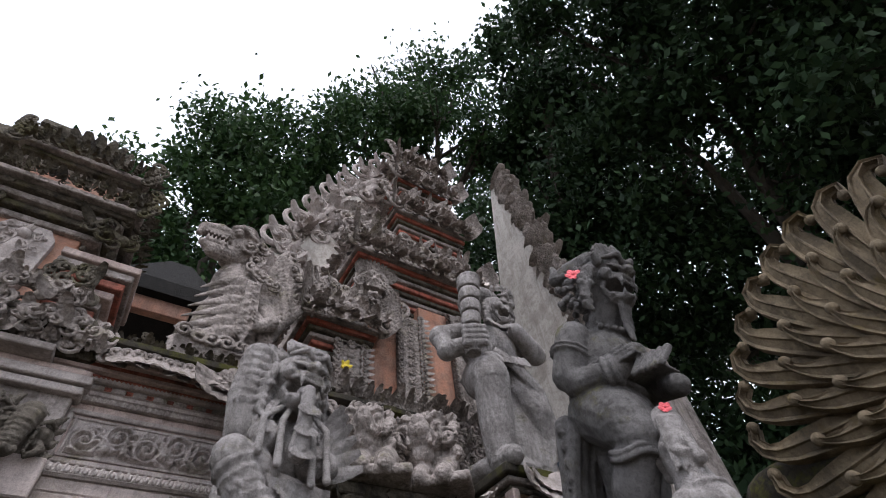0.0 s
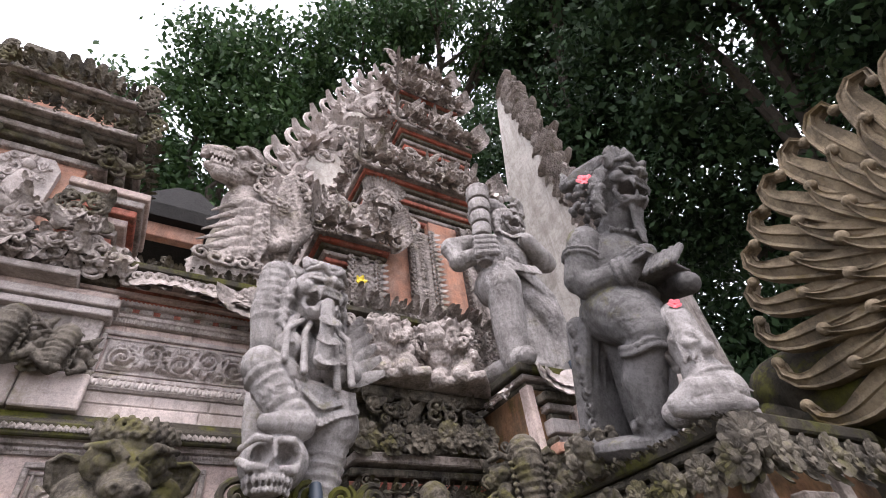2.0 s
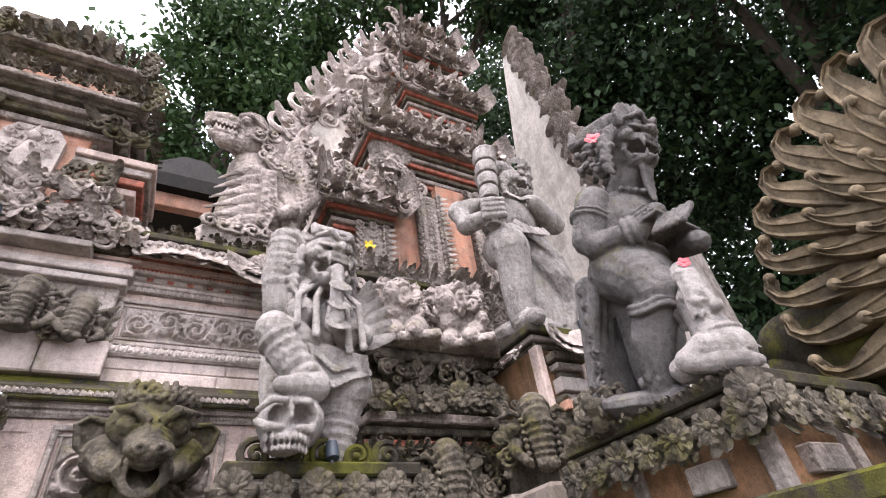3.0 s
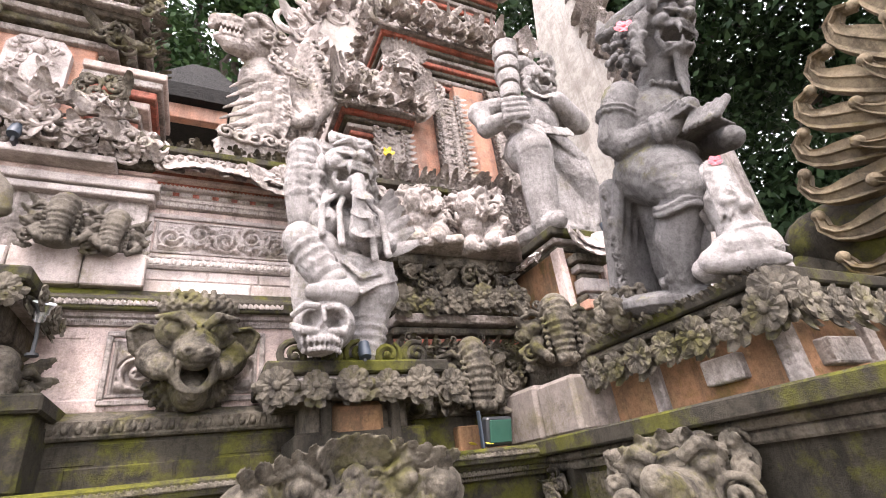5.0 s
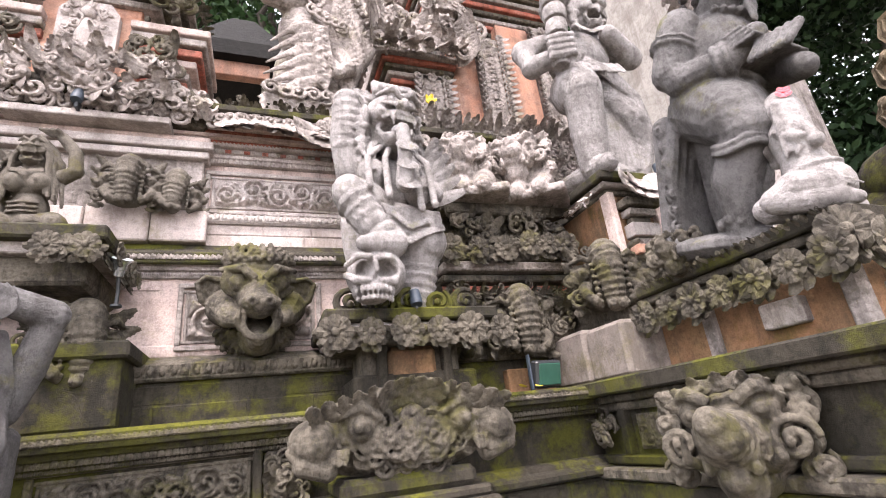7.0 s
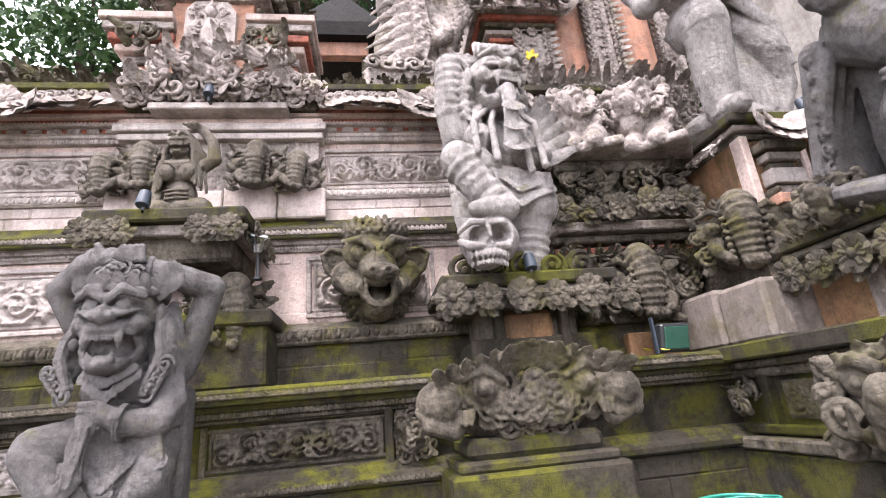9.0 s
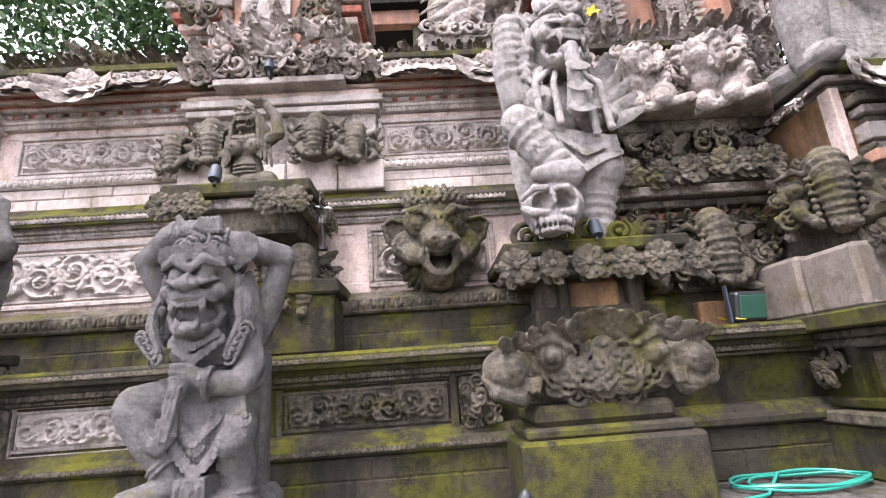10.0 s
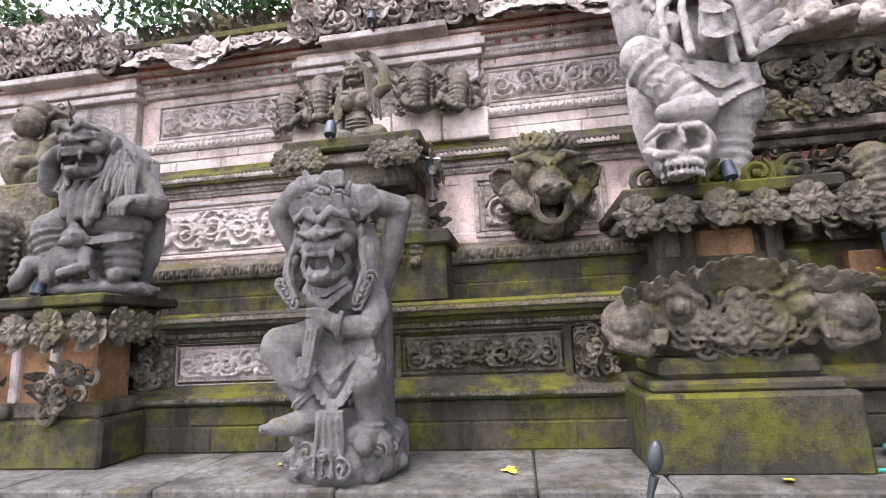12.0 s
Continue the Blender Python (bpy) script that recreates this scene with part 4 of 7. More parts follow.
HAIRY = fused("long_haired_statue", bm, STATUE, "grey stone long-haired fanged statue with a child at its feet", "statue", 0.0075, pose(-2.55, -1.06, 1.73, 0, 0, 12) @ Matrix.Scale(0.97, 4), detail=dt)

# bust with raised arm
bm, dt = bmesh.new(), bmesh.new()
for sx in (-1, 1):
    limb(bm, [(0, 0.02, 0.07), (sx * 0.15, -0.05, 0.07), (sx * 0.05, -0.13, 0.05)], [0.10, 0.085, 0.055])
    ball(bm, (sx * 0.065, -0.085, 0.34), (0.055, 0.055, 0.06), u=12, v=9)
    ball(bm, (sx * 0.067, -0.138, 0.335), 0.011, u=6, v=5)
ball(bm, (0, 0, 0.19), (0.105, 0.085, 0.13), u=14, v=10)
ball(bm, (0, 0, 0.36), (0.13, 0.085, 0.11), u=14, v=10)
for k in range(3):
    tube(bm, [(-0.08, -0.075, 0.15 + 0.03 * k), (0, -0.105, 0.145 + 0.03 * k), (0.08, -0.075, 0.15 + 0.03 * k)], [0.009] * 3, 6)
limb(bm, [(0, 0, 0.42), (0, -0.02, 0.50)], [0.055, 0.05])
limb(bm, [(-0.13, 0, 0.42), (-0.17, 0.02, 0.28), (-0.15, -0.02, 0.12)], [0.05, 0.042, 0.036])
limb(bm, [(0.13, 0, 0.42), (0.21, -0.01, 0.46), (0.19, 0.0, 0.60), (0.11, 0.0, 0.71)], [0.05, 0.046, 0.04, 0.035])
for k in range(4):
    limb(bm, [(0.11 - 0.02 * k, -0.02, 0.72), (0.09 - 0.03 * k, -0.05, 0.74)], [0.018, 0.014], 6)
face(bm, (-0.01, -0.05, 0.565), 0.165, 4, crown=False)
for sx in (-1, 1):
    strands(dt, 8, ((-0.01 + sx * 0.02, -0.04, 0.68), (-0.01 + sx * 0.04, 0.04, 0.67)), ((-0.01 + sx * 0.095, -0.07, 0.52), (-0.01 + sx * 0.13, 0.01, 0.52)), ((sx * 0.10, -0.09, 0.26), (sx * 0.17, 0.0, 0.22)), 0.018, 0.01)
scallops(dt, [(-0.08, -0.10, 0.43), (0, -0.12, 0.41), (0.08, -0.10, 0.43)], 0.03)
BUST = fused("bust_statue", bm, WEATHERED, "weathered stone bust of a long-haired woman on a ledge", "statue", 0.0055, pose(-0.85, -0.74, 2.71, 0, 0, -4), detail=dt)

# club bearer on the niche pedestal
bm = bmesh.new()
ball(bm, (0, 0.1, 0.12), (0.36, 0.3, 0.14), u=14, v=8)
limb(bm, [(-0.1, 0, 1.0), (-0.2, -0.2, 0.86), (-0.2, -0.26, 0.8)], [0.22, 0.2, 0.17])
limb(bm, [(-0.2, -0.26, 0.76), (-0.18, -0.2, 0.45), (-0.18, -0.18, 0.16)], [0.16, 0.15, 0.12])
limb(bm, [(-0.18, -0.2, 0.1), (-0.18, -0.36, 0.08)], [0.11, 0.08])
limb(bm, [(0.1, 0, 0.98), (0.34, -0.04, 0.66), (0.4, 0.0, 0.4), (0.3, 0.0, 0.12)], [0.2, 0.18, 0.14, 0.12])
slab(bm, [(-0.32, 1.0), (0.28, 1.02), (0.5, 0.62), (0.4, 0.2), (0.1, 0.1), (-0.04, 0.2), (-0.02, 0.7)], -0.12, 0.12)
ball(bm, (0, 0, 1.08), (0.29, 0.22, 0.18), u=16, v=10)
ball(bm, (0, 0, 1.34), (0.3, 0.22, 0.27), u=16, v=10)
limb(bm, [(-0.28, 0, 1.48), (-0.56, -0.06, 1.34), (-0.54, -0.14, 1.12), (-0.38, -0.26, 1.14)], [0.12, 0.11, 0.1, 0.08])
limb(bm, [(0.28, 0, 1.48), (0.48, -0.02, 1.4), (0.5, -0.08, 1.34), (0.2, -0.24, 1.46)], [0.12, 0.11, 0.11, 0.08])
bands(bm, (-0.36, -0.30, 1.0), (-0.26, -0.24, 2.02), 0.07, 0.125, 6, 1.06)
ball(bm, (-0.255, -0.24, 2.03), (0.13, 0.13, 0.07), u=14, v=9)
for k in range(4):
    limb(bm, [(-0.44, -0.34, 1.08 + 0.06 * k), (-0.27, -0.39, 1.09 + 0.06 * k)], [0.04, 0.035], 7)
face(bm, (0.10, -0.12, 1.76), 0.36, 34, 0.0, crown=False)
scallops(bm, [(0.10 + 0.19 * math.sin(a), -0.12 - 0.19 * math.cos(a), 1.90) for a in [-0.8 + 0.3 * k for k in range(9)]], 0.08, down=1)
scallops(bm, [(-0.12, -0.24, 1.56), (0.02, -0.27, 1.46), (0.18, -0.24, 1.56)], 0.07)
ball(bm, (0.0, 0.04, 2.02), (0.24, 0.22, 0.14))
sash(bm, [(-0.1, -0.22, 1.16), (0.1, -0.25, 1.02), (0.36, -0.18, 0.82), (0.46, -0.12, 0.5)], 0.07)
for k in range(8):
    leaf(bm, (-0.2 + 0.06 * k, -0.22, 1.14), (0.1, -0.2, -1), 0.14, 0.6, 0.2)
CLUB = fused("club_statue", bm, PALEFIG, "pale grey stone guardian statue with a club on a niche pedestal", "statue", 0.0085, pose(3.46, -0.78, 3.30, 2, 0, -8) @ Matrix.Scale(1.1, 4))

# the tall reader
bm = bmesh.new()
ball(bm, (0, 0.1, 0.06), (0.36, 0.42, 0.1), u=14, v=7)
for k in range(7):
    limb(bm, [(-0.21 + 0.07 * k, 0.16, 1.02), (-0.23 + 0.075 * k, 0.24, 0.55), (-0.22 + 0.075 * k, 0.28 + 0.02 * (k % 2), 0.06)], [0.05, 0.05, 0.055], 8)
box(bm, -0.27, 0.29, 0.2, 0.36, 0.0, 1.0, 0.05)
slab(bm, [(-0.12, 0.98), (0.2, 0.98), (0.22, 0.34), (0.08, 0.14), (-0.0, 0.34)], 0.0, 0.16)
for k in range(5):
    limb(bm, [(-0.04 + 0.055 * k, -0.04, 0.95), (-0.0 + 0.05 * k, -0.02, 0.6), (0.03 + 0.03 * k, -0.02, 0.22 + 0.03 * abs(k - 2))], [0.022, 0.026, 0.022], 6)
for z in (0.56, 0.6):
    tube(bm, [(-0.22 + 0.15 * math.cos(t), -0.26 + 0.15 * math.sin(t), z + 0.02 * math.cos(3 * t)) for t in [k * 0.35 for k in range(19)]], [0.02] * 19, 6)
for k in range(8):
    spiral(bm, (-0.26, 0.2 + 0.01 * k, 0.1 + 0.11 * k), 0.05, 1.4, 1, 0.36, k)
limb(bm, [(-0.12, 0, 0.97), (-0.21, -0.22, 0.80), (-0.22, -0.3, 0.70)], [0.23, 0.19, 0.155])
limb(bm, [(-0.22, -0.28, 0.66), (-0.2, -0.18, 0.42), (-0.17, -0.16, 0.12)], [0.135, 0.135, 0.08])
limb(bm, [(-0.15, -0.12, 0.08), (-0.15, -0.3, 0.06)], [0.09, 0.065])
for k in range(10):
    a = k * 0.63
    ball(bm, (-0.15 + 0.1 * math.cos(a), -0.14 + 0.1 * math.sin(a), 0.17 + 0.02 * (k % 2)), 0.035, u=7, v=5)
limb(bm, [(0.14, 0, 0.95), (0.16, 0.0, 0.5), (0.16, 0.0, 0.1)], [0.2, 0.16, 0.1])
ball(bm, (0, 0.02, 1.06), (0.27, 0.25, 0.17), u=16, v=10)
ball(bm, (0, -0.02, 1.34), (0.28, 0.24, 0.3), u=16, v=10)
limb(bm, [(0, -0.04, 1.6), (0, -0.12, 1.76)], [0.13, 0.12])
limb(bm, [(-0.26, 0.04, 1.5), (-0.32, 0.08, 1.2), (-0.3, 0.02, 1.12)], [0.135, 0.12, 0.11])
limb(bm, [(-0.3, 0.02, 1.12), (-0.22, -0.22, 1.14), (-0.14, -0.36, 1.26)], [0.11, 0.09, 0.07])
limb(bm, [(0.26, 0.0, 1.5), (0.33, -0.1, 1.2), (0.14, -0.44, 1.08)], [0.13, 0.11, 0.08])
bands(bm, (-0.245, -0.17, 1.135), (-0.21, -0.26, 1.155), 0.115, 0.105, 2)
bands(bm, (-0.28, 0.06, 1.40), (-0.3, 0.07, 1.33), 0.14, 0.135, 2)
for k in range(4):
    box(bm, -0.27, 0.22, -0.70 + 0.02 * k, -0.2, 1.06 + 0.03 * k, 1.082 + 0.03 * k, 0.006, pose(0, 0.1, 0.04, -8, 0, 0))
for k in range(5):
    limb(bm, [(-0.2, -0.62 + 0.05 * k, 1.16), (-0.27, -0.6 + 0.05 * k, 1.05)], [0.03, 0.025], 6)
face(bm, (0, -0.17, 1.99), 0.43, 0, 0)
limb(bm, [(0, -0.06, 2.26), (0, 0.16, 2.32), (0, 0.32, 2.34), (0, 0.36, 2.5)], [0.13, 0.1, 0.075, 0.02], 10)
for k in range(5):
    limb(bm, [(-0.05 + 0.025 * k, -0.29, 1.77), (-0.03 + 0.015 * k, -0.27, 1.6), (-0.015 + 0.008 * k, -0.29, 1.44 + 0.02 * (k % 2))], [0.025, 0.022, 0.012], 7)
for k in range(9):
    ball(bm, (-0.16 + 0.04 * k, -0.24 + 0.3 * (k / 4 - 1) ** 2 * 0.3, 1.56 - 0.03 * (1 - (k / 4 - 1) ** 2)), 0.026, u=7, v=5)
for k in range(90):
    a = k * 2.4
    ball(bm, (-0.02 + 0.17 * math.sin(a), 0.04 + 0.13 * math.cos(a * 1.7), 1.8 + 0.4 * k / 90), 0.034, u=6, v=5)
for k in range(16):
    a = 2 * math.pi * k / 16
    leaf(bm, (0.25 * math.cos(a), 0.02 + 0.23 * math.sin(a), 1.06), (0.3 * math.cos(a), 0.3 * math.sin(a), -1), 0.15, 0.6, 0.1, (math.cos(a), math.sin(a), 0.1))
for z in (1.0, 1.1):
    tube(bm, [(0.27 * math.cos(t), 0.02 + 0.25 * math.sin(t), z) for t in [k * 0.35 for k in range(19)]], [0.022] * 19, 6)
READER = fused("reader_statue", bm, STATUE, "grey stone demon statue reading a palm-leaf book", "statue", 0.008, pose(3.24, -1.98, 2.20, 12, 0, 4))

# the kneeling woman, who turns to the reader with her hair down her back
bm, dt = bmesh.new(), bmesh.new()
limb(bm, [(0.05, 0.02, 0.18), (-0.10, 0.06, 0.17), (-0.22, 0.08, 0.12)], [0.17, 0.13, 0.09])
limb(bm, [(0.08, -0.08, 0.16), (-0.06, -0.12, 0.17), (-0.18, -0.12, 0.11)], [0.155, 0.125, 0.09])
limb(bm, [(-0.18, -0.12, 0.10), (0.05, -0.16, 0.07), (0.16, -0.17, 0.06), (0.24, -0.16, 0.05)], [0.085, 0.09, 0.07, 0.045])
limb(bm, [(-0.2, 0.08, 0.1), (0.1, 0.06, 0.07), (0.28, 0.04, 0.05)], [0.09, 0.08, 0.05])
ball(bm, (0.10, -0.03, 0.19), (0.19, 0.19, 0.18), u=18, v=12)
limb(bm, [(0.06, -0.03, 0.25), (0.02, -0.03, 0.42), (-0.01, -0.03, 0.60)], [0.18, 0.13, 0.145])
limb(bm, [(0.02, -0.15, 0.62), (0.10, -0.17, 0.48), (-0.02, -0.19, 0.52), (-0.10, -0.12, 0.60)], [0.062, 0.052, 0.042, 0.032])
limb(bm, [(-0.02, 0.1, 0.62), (-0.10, 0.12, 0.48), (-0.16, 0.04, 0.56)], [0.06, 0.05, 0.038])
ball(bm, (-0.04, -0.04, 0.80), (0.125, 0.12, 0.135), u=16, v=12)
ball(bm, (-0.03, -0.03, 0.87), (0.105, 0.105, 0.09), u=16, v=12)
ball(bm, (-0.13, -0.06, 0.78), (0.035, 0.03, 0.03), u=8, v=6)
for k in range(18):
    f = k / 17
    a = -0.5 + 2.9 * f
    x, y = 0.09 * math.sin(a) - 0.03, -0.09 * math.cos(a) - 0.03
    limb(bm, [(x * 0.6, y * 0.6 - 0.01, 0.90), (x * 1.2, y * 1.25, 0.80), (x * 1.35 + 0.02, y * 1.45, 0.62), (x * 1.25 + 0.02, y * 1.5, 0.40 + 0.03 * (k % 3))], [0.026, 0.03, 0.028, 0.014], 7)
for k in range(5):
    tube(bm, [(-0.12 + 0.05 * k, -0.185, 0.10 + 0.02 * k), (0.0 + 0.05 * k, -0.20, 0.17), (0.10 + 0.045 * k, -0.195, 0.12)], [0.009] * 3, 6)
tube(bm, [(0.06 + 0.165 * math.cos(t), -0.03 + 0.165 * math.sin(t), 0.31 + 0.03 * math.cos(t)) for t in [k * 0.35 for k in range(19)]], [0.018] * 19, 6)
KNEELER = fused("kneeling_statue", bm, PALEFIG, "light grey stone kneeling woman statue beside the reader", "statue", 0.0085, pose(3.09, -2.53, 2.21, 0, 8, -50) @ Matrix.Scale(0.76, 4), detail=dt)

# winged beast on the wall's top
bm = bmesh.new()
ball(bm, (-0.05, 0.08, 0.55), (0.40, 0.22, 0.62), u=20, v=14)
ball(bm, (-0.18, -0.02, 1.05), (0.24, 0.22, 0.36), u=18, v=12)
box(bm, -0.58, 0.56, -0.22, 0.4, -0.1, 0.14, 0.03)
for k in range(9):
    spiral(bm, (-0.5 + 0.125 * k, -0.24, 0.16), 0.085, 1.5, (-1) ** k, 0.3, k)
# chest plumes swept to the left, in long lapped rows
for row in range(6):
    for k in range(4):
        z = 0.98 - 0.135 * row - 0.03 * k
        tube(bm, [(-0.10, -0.24 + 0.01 * k, z + 0.06), (-0.26 - 0.03 * k, -0.24, z - 0.03), (-0.40 - 0.035 * k - 0.02 * row, -0.18, z - 0.14)], [0.03, 0.035, 0.012], 7, 0.6)
slab(bm, [(-0.12, 1.0), (0.02, 1.0), (0.08, 0.5), (0.0, 0.22), (-0.1, 0.3)], -0.28, -0.1)
for k in range(12):
    spiral(bm, (-0.05 + 0.035 * (k % 2), -0.285, 0.32 + 0.058 * k), 0.035, 1.4, (-1) ** k, 0.3, k)
limb(bm, [(0.12, -0.1, 0.9), (0.22, -0.26, 0.55), (0.10, -0.3, 0.42)], [0.10, 0.085, 0.06])
for k in range(4):
    limb(bm, [(0.10, -0.31, 0.44 + 0.03 * k), (0.02, -0.33, 0.46 + 0.045 * k)], [0.022, 0.014], 6)
for k in range(5):
    spiral(bm, (-0.12 + 0.07 * k, -0.28, 1.16 - 0.03 * k), 0.085, 1.6, (-1) ** k, 0.28, k)
# head: open jaws with teeth, curled brow and a crown
ball(bm, (-0.26, -0.1, 1.46), (0.23, 0.2, 0.22), u=18, v=12)
limb(bm, [(-0.36, -0.16, 1.54), (-0.54, -0.22, 1.56), (-0.68, -0.24, 1.50), (-0.72, -0.24, 1.42)], [0.13, 0.10, 0.08, 0.04], 12)
limb(bm, [(-0.36, -0.16, 1.34), (-0.54, -0.22, 1.26), (-0.66, -0.24, 1.30)], [0.11, 0.085, 0.045], 12)
for k in range(6):
    limb(bm, [(-0.46 - 0.04 * k, -0.29, 1.475), (-0.465 - 0.04 * k, -0.30, 1.41)], [0.024, 0.012], 6)
    limb(bm, [(-0.44 - 0.04 * k, -0.29, 1.335 - 0.005 * k), (-0.44 - 0.04 * k, -0.30, 1.385)], [0.02, 0.010], 6)
ball(bm, (-0.36, -0.29, 1.58), 0.06, u=12, v=9)
tube(bm, [(-0.44, -0.3, 1.62), (-0.34, -0.32, 1.68), (-0.22, -0.28, 1.64)], [0.03, 0.04, 0.02], 8)
spiral(bm, (-0.20, -0.28, 1.44), 0.12, 1.7, 1, 0.26, 1)
spiral(bm, (-0.06, -0.24, 1.56), 0.10, 1.6, -1, 0.28, 0)
spiral(bm, (-0.10, -0.26, 1.30), 0.10, 1.6, -1, 0.28, 2)
for k in range(4):
    tube(bm, [(-0.24 + (0.19 - 0.035 * k) * math.cos(t), -0.08 + (0.17 - 0.03 * k) * math.sin(t), 1.66 + 0.075 * k) for t in [j * 0.45 for j in range(15)]], [0.045] * 15, 7)
limb(bm, [(-0.24, -0.08, 1.86), (-0.24, -0.08, 2.0)], [0.09, 0.03])
# raised wing: tall feathers that hook over at their tips
for k in range(11):
    f = k / 10
    tip = Vector((0.28 + 0.30 * f, -0.1 - 0.06 * f, 1.86 - 0.85 * f))
    root = Vector((0.10 + 0.12 * f, -0.12, 0.85 - 0.55 * f))
    tube(bm, [root, root.lerp(tip, 0.45) + Vector((-0.05, -0.05, 0)), root.lerp(tip, 0.8) + Vector((-0.03, -0.06, 0)), tip, tip + Vector((0.08, 0, 0.01)), tip + Vector((0.10, 0, -0.07))], [0.05, 0.06, 0.055, 0.045, 0.035, 0.02], 8, 0.7)
    for j in range(3):
        q = root.lerp(tip, 0.25 + 0.2 * j)
        leaf(bm, q + Vector((-0.02, -0.07, 0)), (0.25, -0.1, 1), 0.17, 0.4, 0.2)
GARUDA = fused("winged_beast_statue", bm, CARVE, "pale stone winged beast statue perched on the wall top", "statue", 0.0095, pose(0.98, 0.05, 4.28, 0, 0, 6))


# ---- ornament runs ----
def at_origin(ob, thing):
    ob.matrix_parent_inverse = Matrix.Translation(-thing.location)
    return ob


def stuff(name, bm, mat, parent, label=""):
    ob = part(name, bm, mat, parent, label)
    ob["kind"] = "stuff"
    return at_origin(ob, parent)


def put(name, bm, mat, parent, label=""):
    return at_origin(part(name, bm, mat, parent, label), parent)


def fringe(bm, p, q, h, step, seed, out=(0, -1, 0), up=1):
    """A row of leaves and scrolls from p to q that stands up or hangs down."""
    rnd = random.Random(seed)
    p, q, o = Vector(p), Vector(q), Vector(out).normalized()
    d = q - p
    n = max(2, int(d.length / step))
    along = d.normalized()
    for k in range(n):
        c = p + d * ((k + 0.5) / n) + o * rnd.uniform(0, 0.03)
        s = h * rnd.uniform(0.8, 1.2)
        leaf(bm, c, (along * rnd.uniform(-0.5, 0.5) + Vector((0, 0, up)) + o * 0.25), s * 0.75, 0.5, 0.8, o)
        leaf(bm, c + along * step * 0.4 + o * 0.03, (along * rnd.uniform(-0.8, 0.8) + Vector((0, 0, up)) + o * 0.5), s * 0.5, 0.55, 0.9, o)
        if k % 4:
            turn = Matrix.Translation(c + o * 0.03) @ Vector((0, -1, 0)).rotation_difference(o).to_matrix().to_4x4()
            spiral(bm, (rnd.uniform(-0.3, 0.3) * step, -0.03, up * s * rnd.uniform(0.2, 0.75)), s * rnd.uniform(0.24, 0.36), 1.4, rnd.choice((-1, 1)), 0.34, rnd.uniform(0, 6), turn)


def flower_border(bm, p, q, h, seed, out=(0, -1, 0)):
    """Hanging border of open flowers between pointed leaves."""
    rnd = random.Random(seed)
    p, q, o = Vector(p), Vector(q), Vector(out).normalized()
    d = q - p
    n = max(2, round(d.length / (h * 0.95)))
    along = d.normalized()
    for k in range(n + 1):
        c = p + d * (k / n) + o * 0.02
        big = h * (0.5 if k % 2 == 0 else 0.4)
        for j in range(6):
            a = -math.pi * (0.02 + 0.96 * j / 5)
            way = along * math.cos(a) + Vector((0, 0, math.sin(a) * 1.05))
            leaf(bm, c + Vector((0, 0, 0.05 * h)) + way * big * 0.3, way + o * 0.2, h * rnd.uniform(0.4, 0.58), 0.55, 0.25, o)
        rosette(bm, c + o * 0.07, big, 8, o)


def dentils(parent, x0, x1, y, z, w, h, gap, mat, name="dentil"):
    """Small blocks in a row that share one mesh."""
    bm = one_box(-w / 2, w / 2, -0.02, 0.01, -h / 2, h / 2, 0.004)
    first = put(name, bm, mat, parent)
    n = int((x1 - x0) / gap)
    first.location = Vector((x0, y, z))
    for k in range(1, n):
        ob = new(name, first.data)
        ob.parent = parent
        ob.matrix_parent_inverse = first.matrix_parent_inverse
        ob.location = Vector((x0 + k * gap, y, z))


# wall ornaments
dentils(wall, -3.2, 1.2, -0.066, 3.835, 0.10, 0.045, 0.15, CARVE)
for nm, y, z, r, mat, x0, x1 in (("bead_row", -0.152, 3.18, 0.022, WHITE, -4.2, 2.0), ("bead_row", -0.052, 3.75, 0.018, WHITE, -4.2, 2.0), ("bead_row", -0.456, 1.945, 0.028, DARK, -3.0, 1.0), ("bead_row", -0.948, 1.03, 0.012, DARK, -3.0, 0.8), ("bead_row", -0.982, 1.548, 0.014, DARK, -3.0, 2.6), ("bead_row", -0.345, 2.765, 0.016, CARVE, -3.2, 1.0), ("bead_row", -0.876, 1.45, 0.015, DARK, -2.2, 2.6), ("bead_row", -0.835, 1.418, 0.009, DARK, -2.2, 2.6), ("bead_row", -0.202, 4.08, 0.018, PINK, -3.2, 2.0), ("bead_row", -0.255, 2.668, 0.010, CARVE, -3.2, 1.0), ("bead_row", -0.112, 3.883, 0.013, WHITE, -3.2, 2.0)):
    bm = bmesh.new()
    x = x0
    while x < x1:
        ball(bm, (x, y, z), (r * 0.9, r * 0.7, r * 1.25), u=6, v=4)
        leaf(bm, (x + r * 1.2, y, z - r), (0.3, 0, 1), r * 2.4, 0.5, 0.2)
        x += r * 2.4
    stuff(nm, bm, mat, wall)


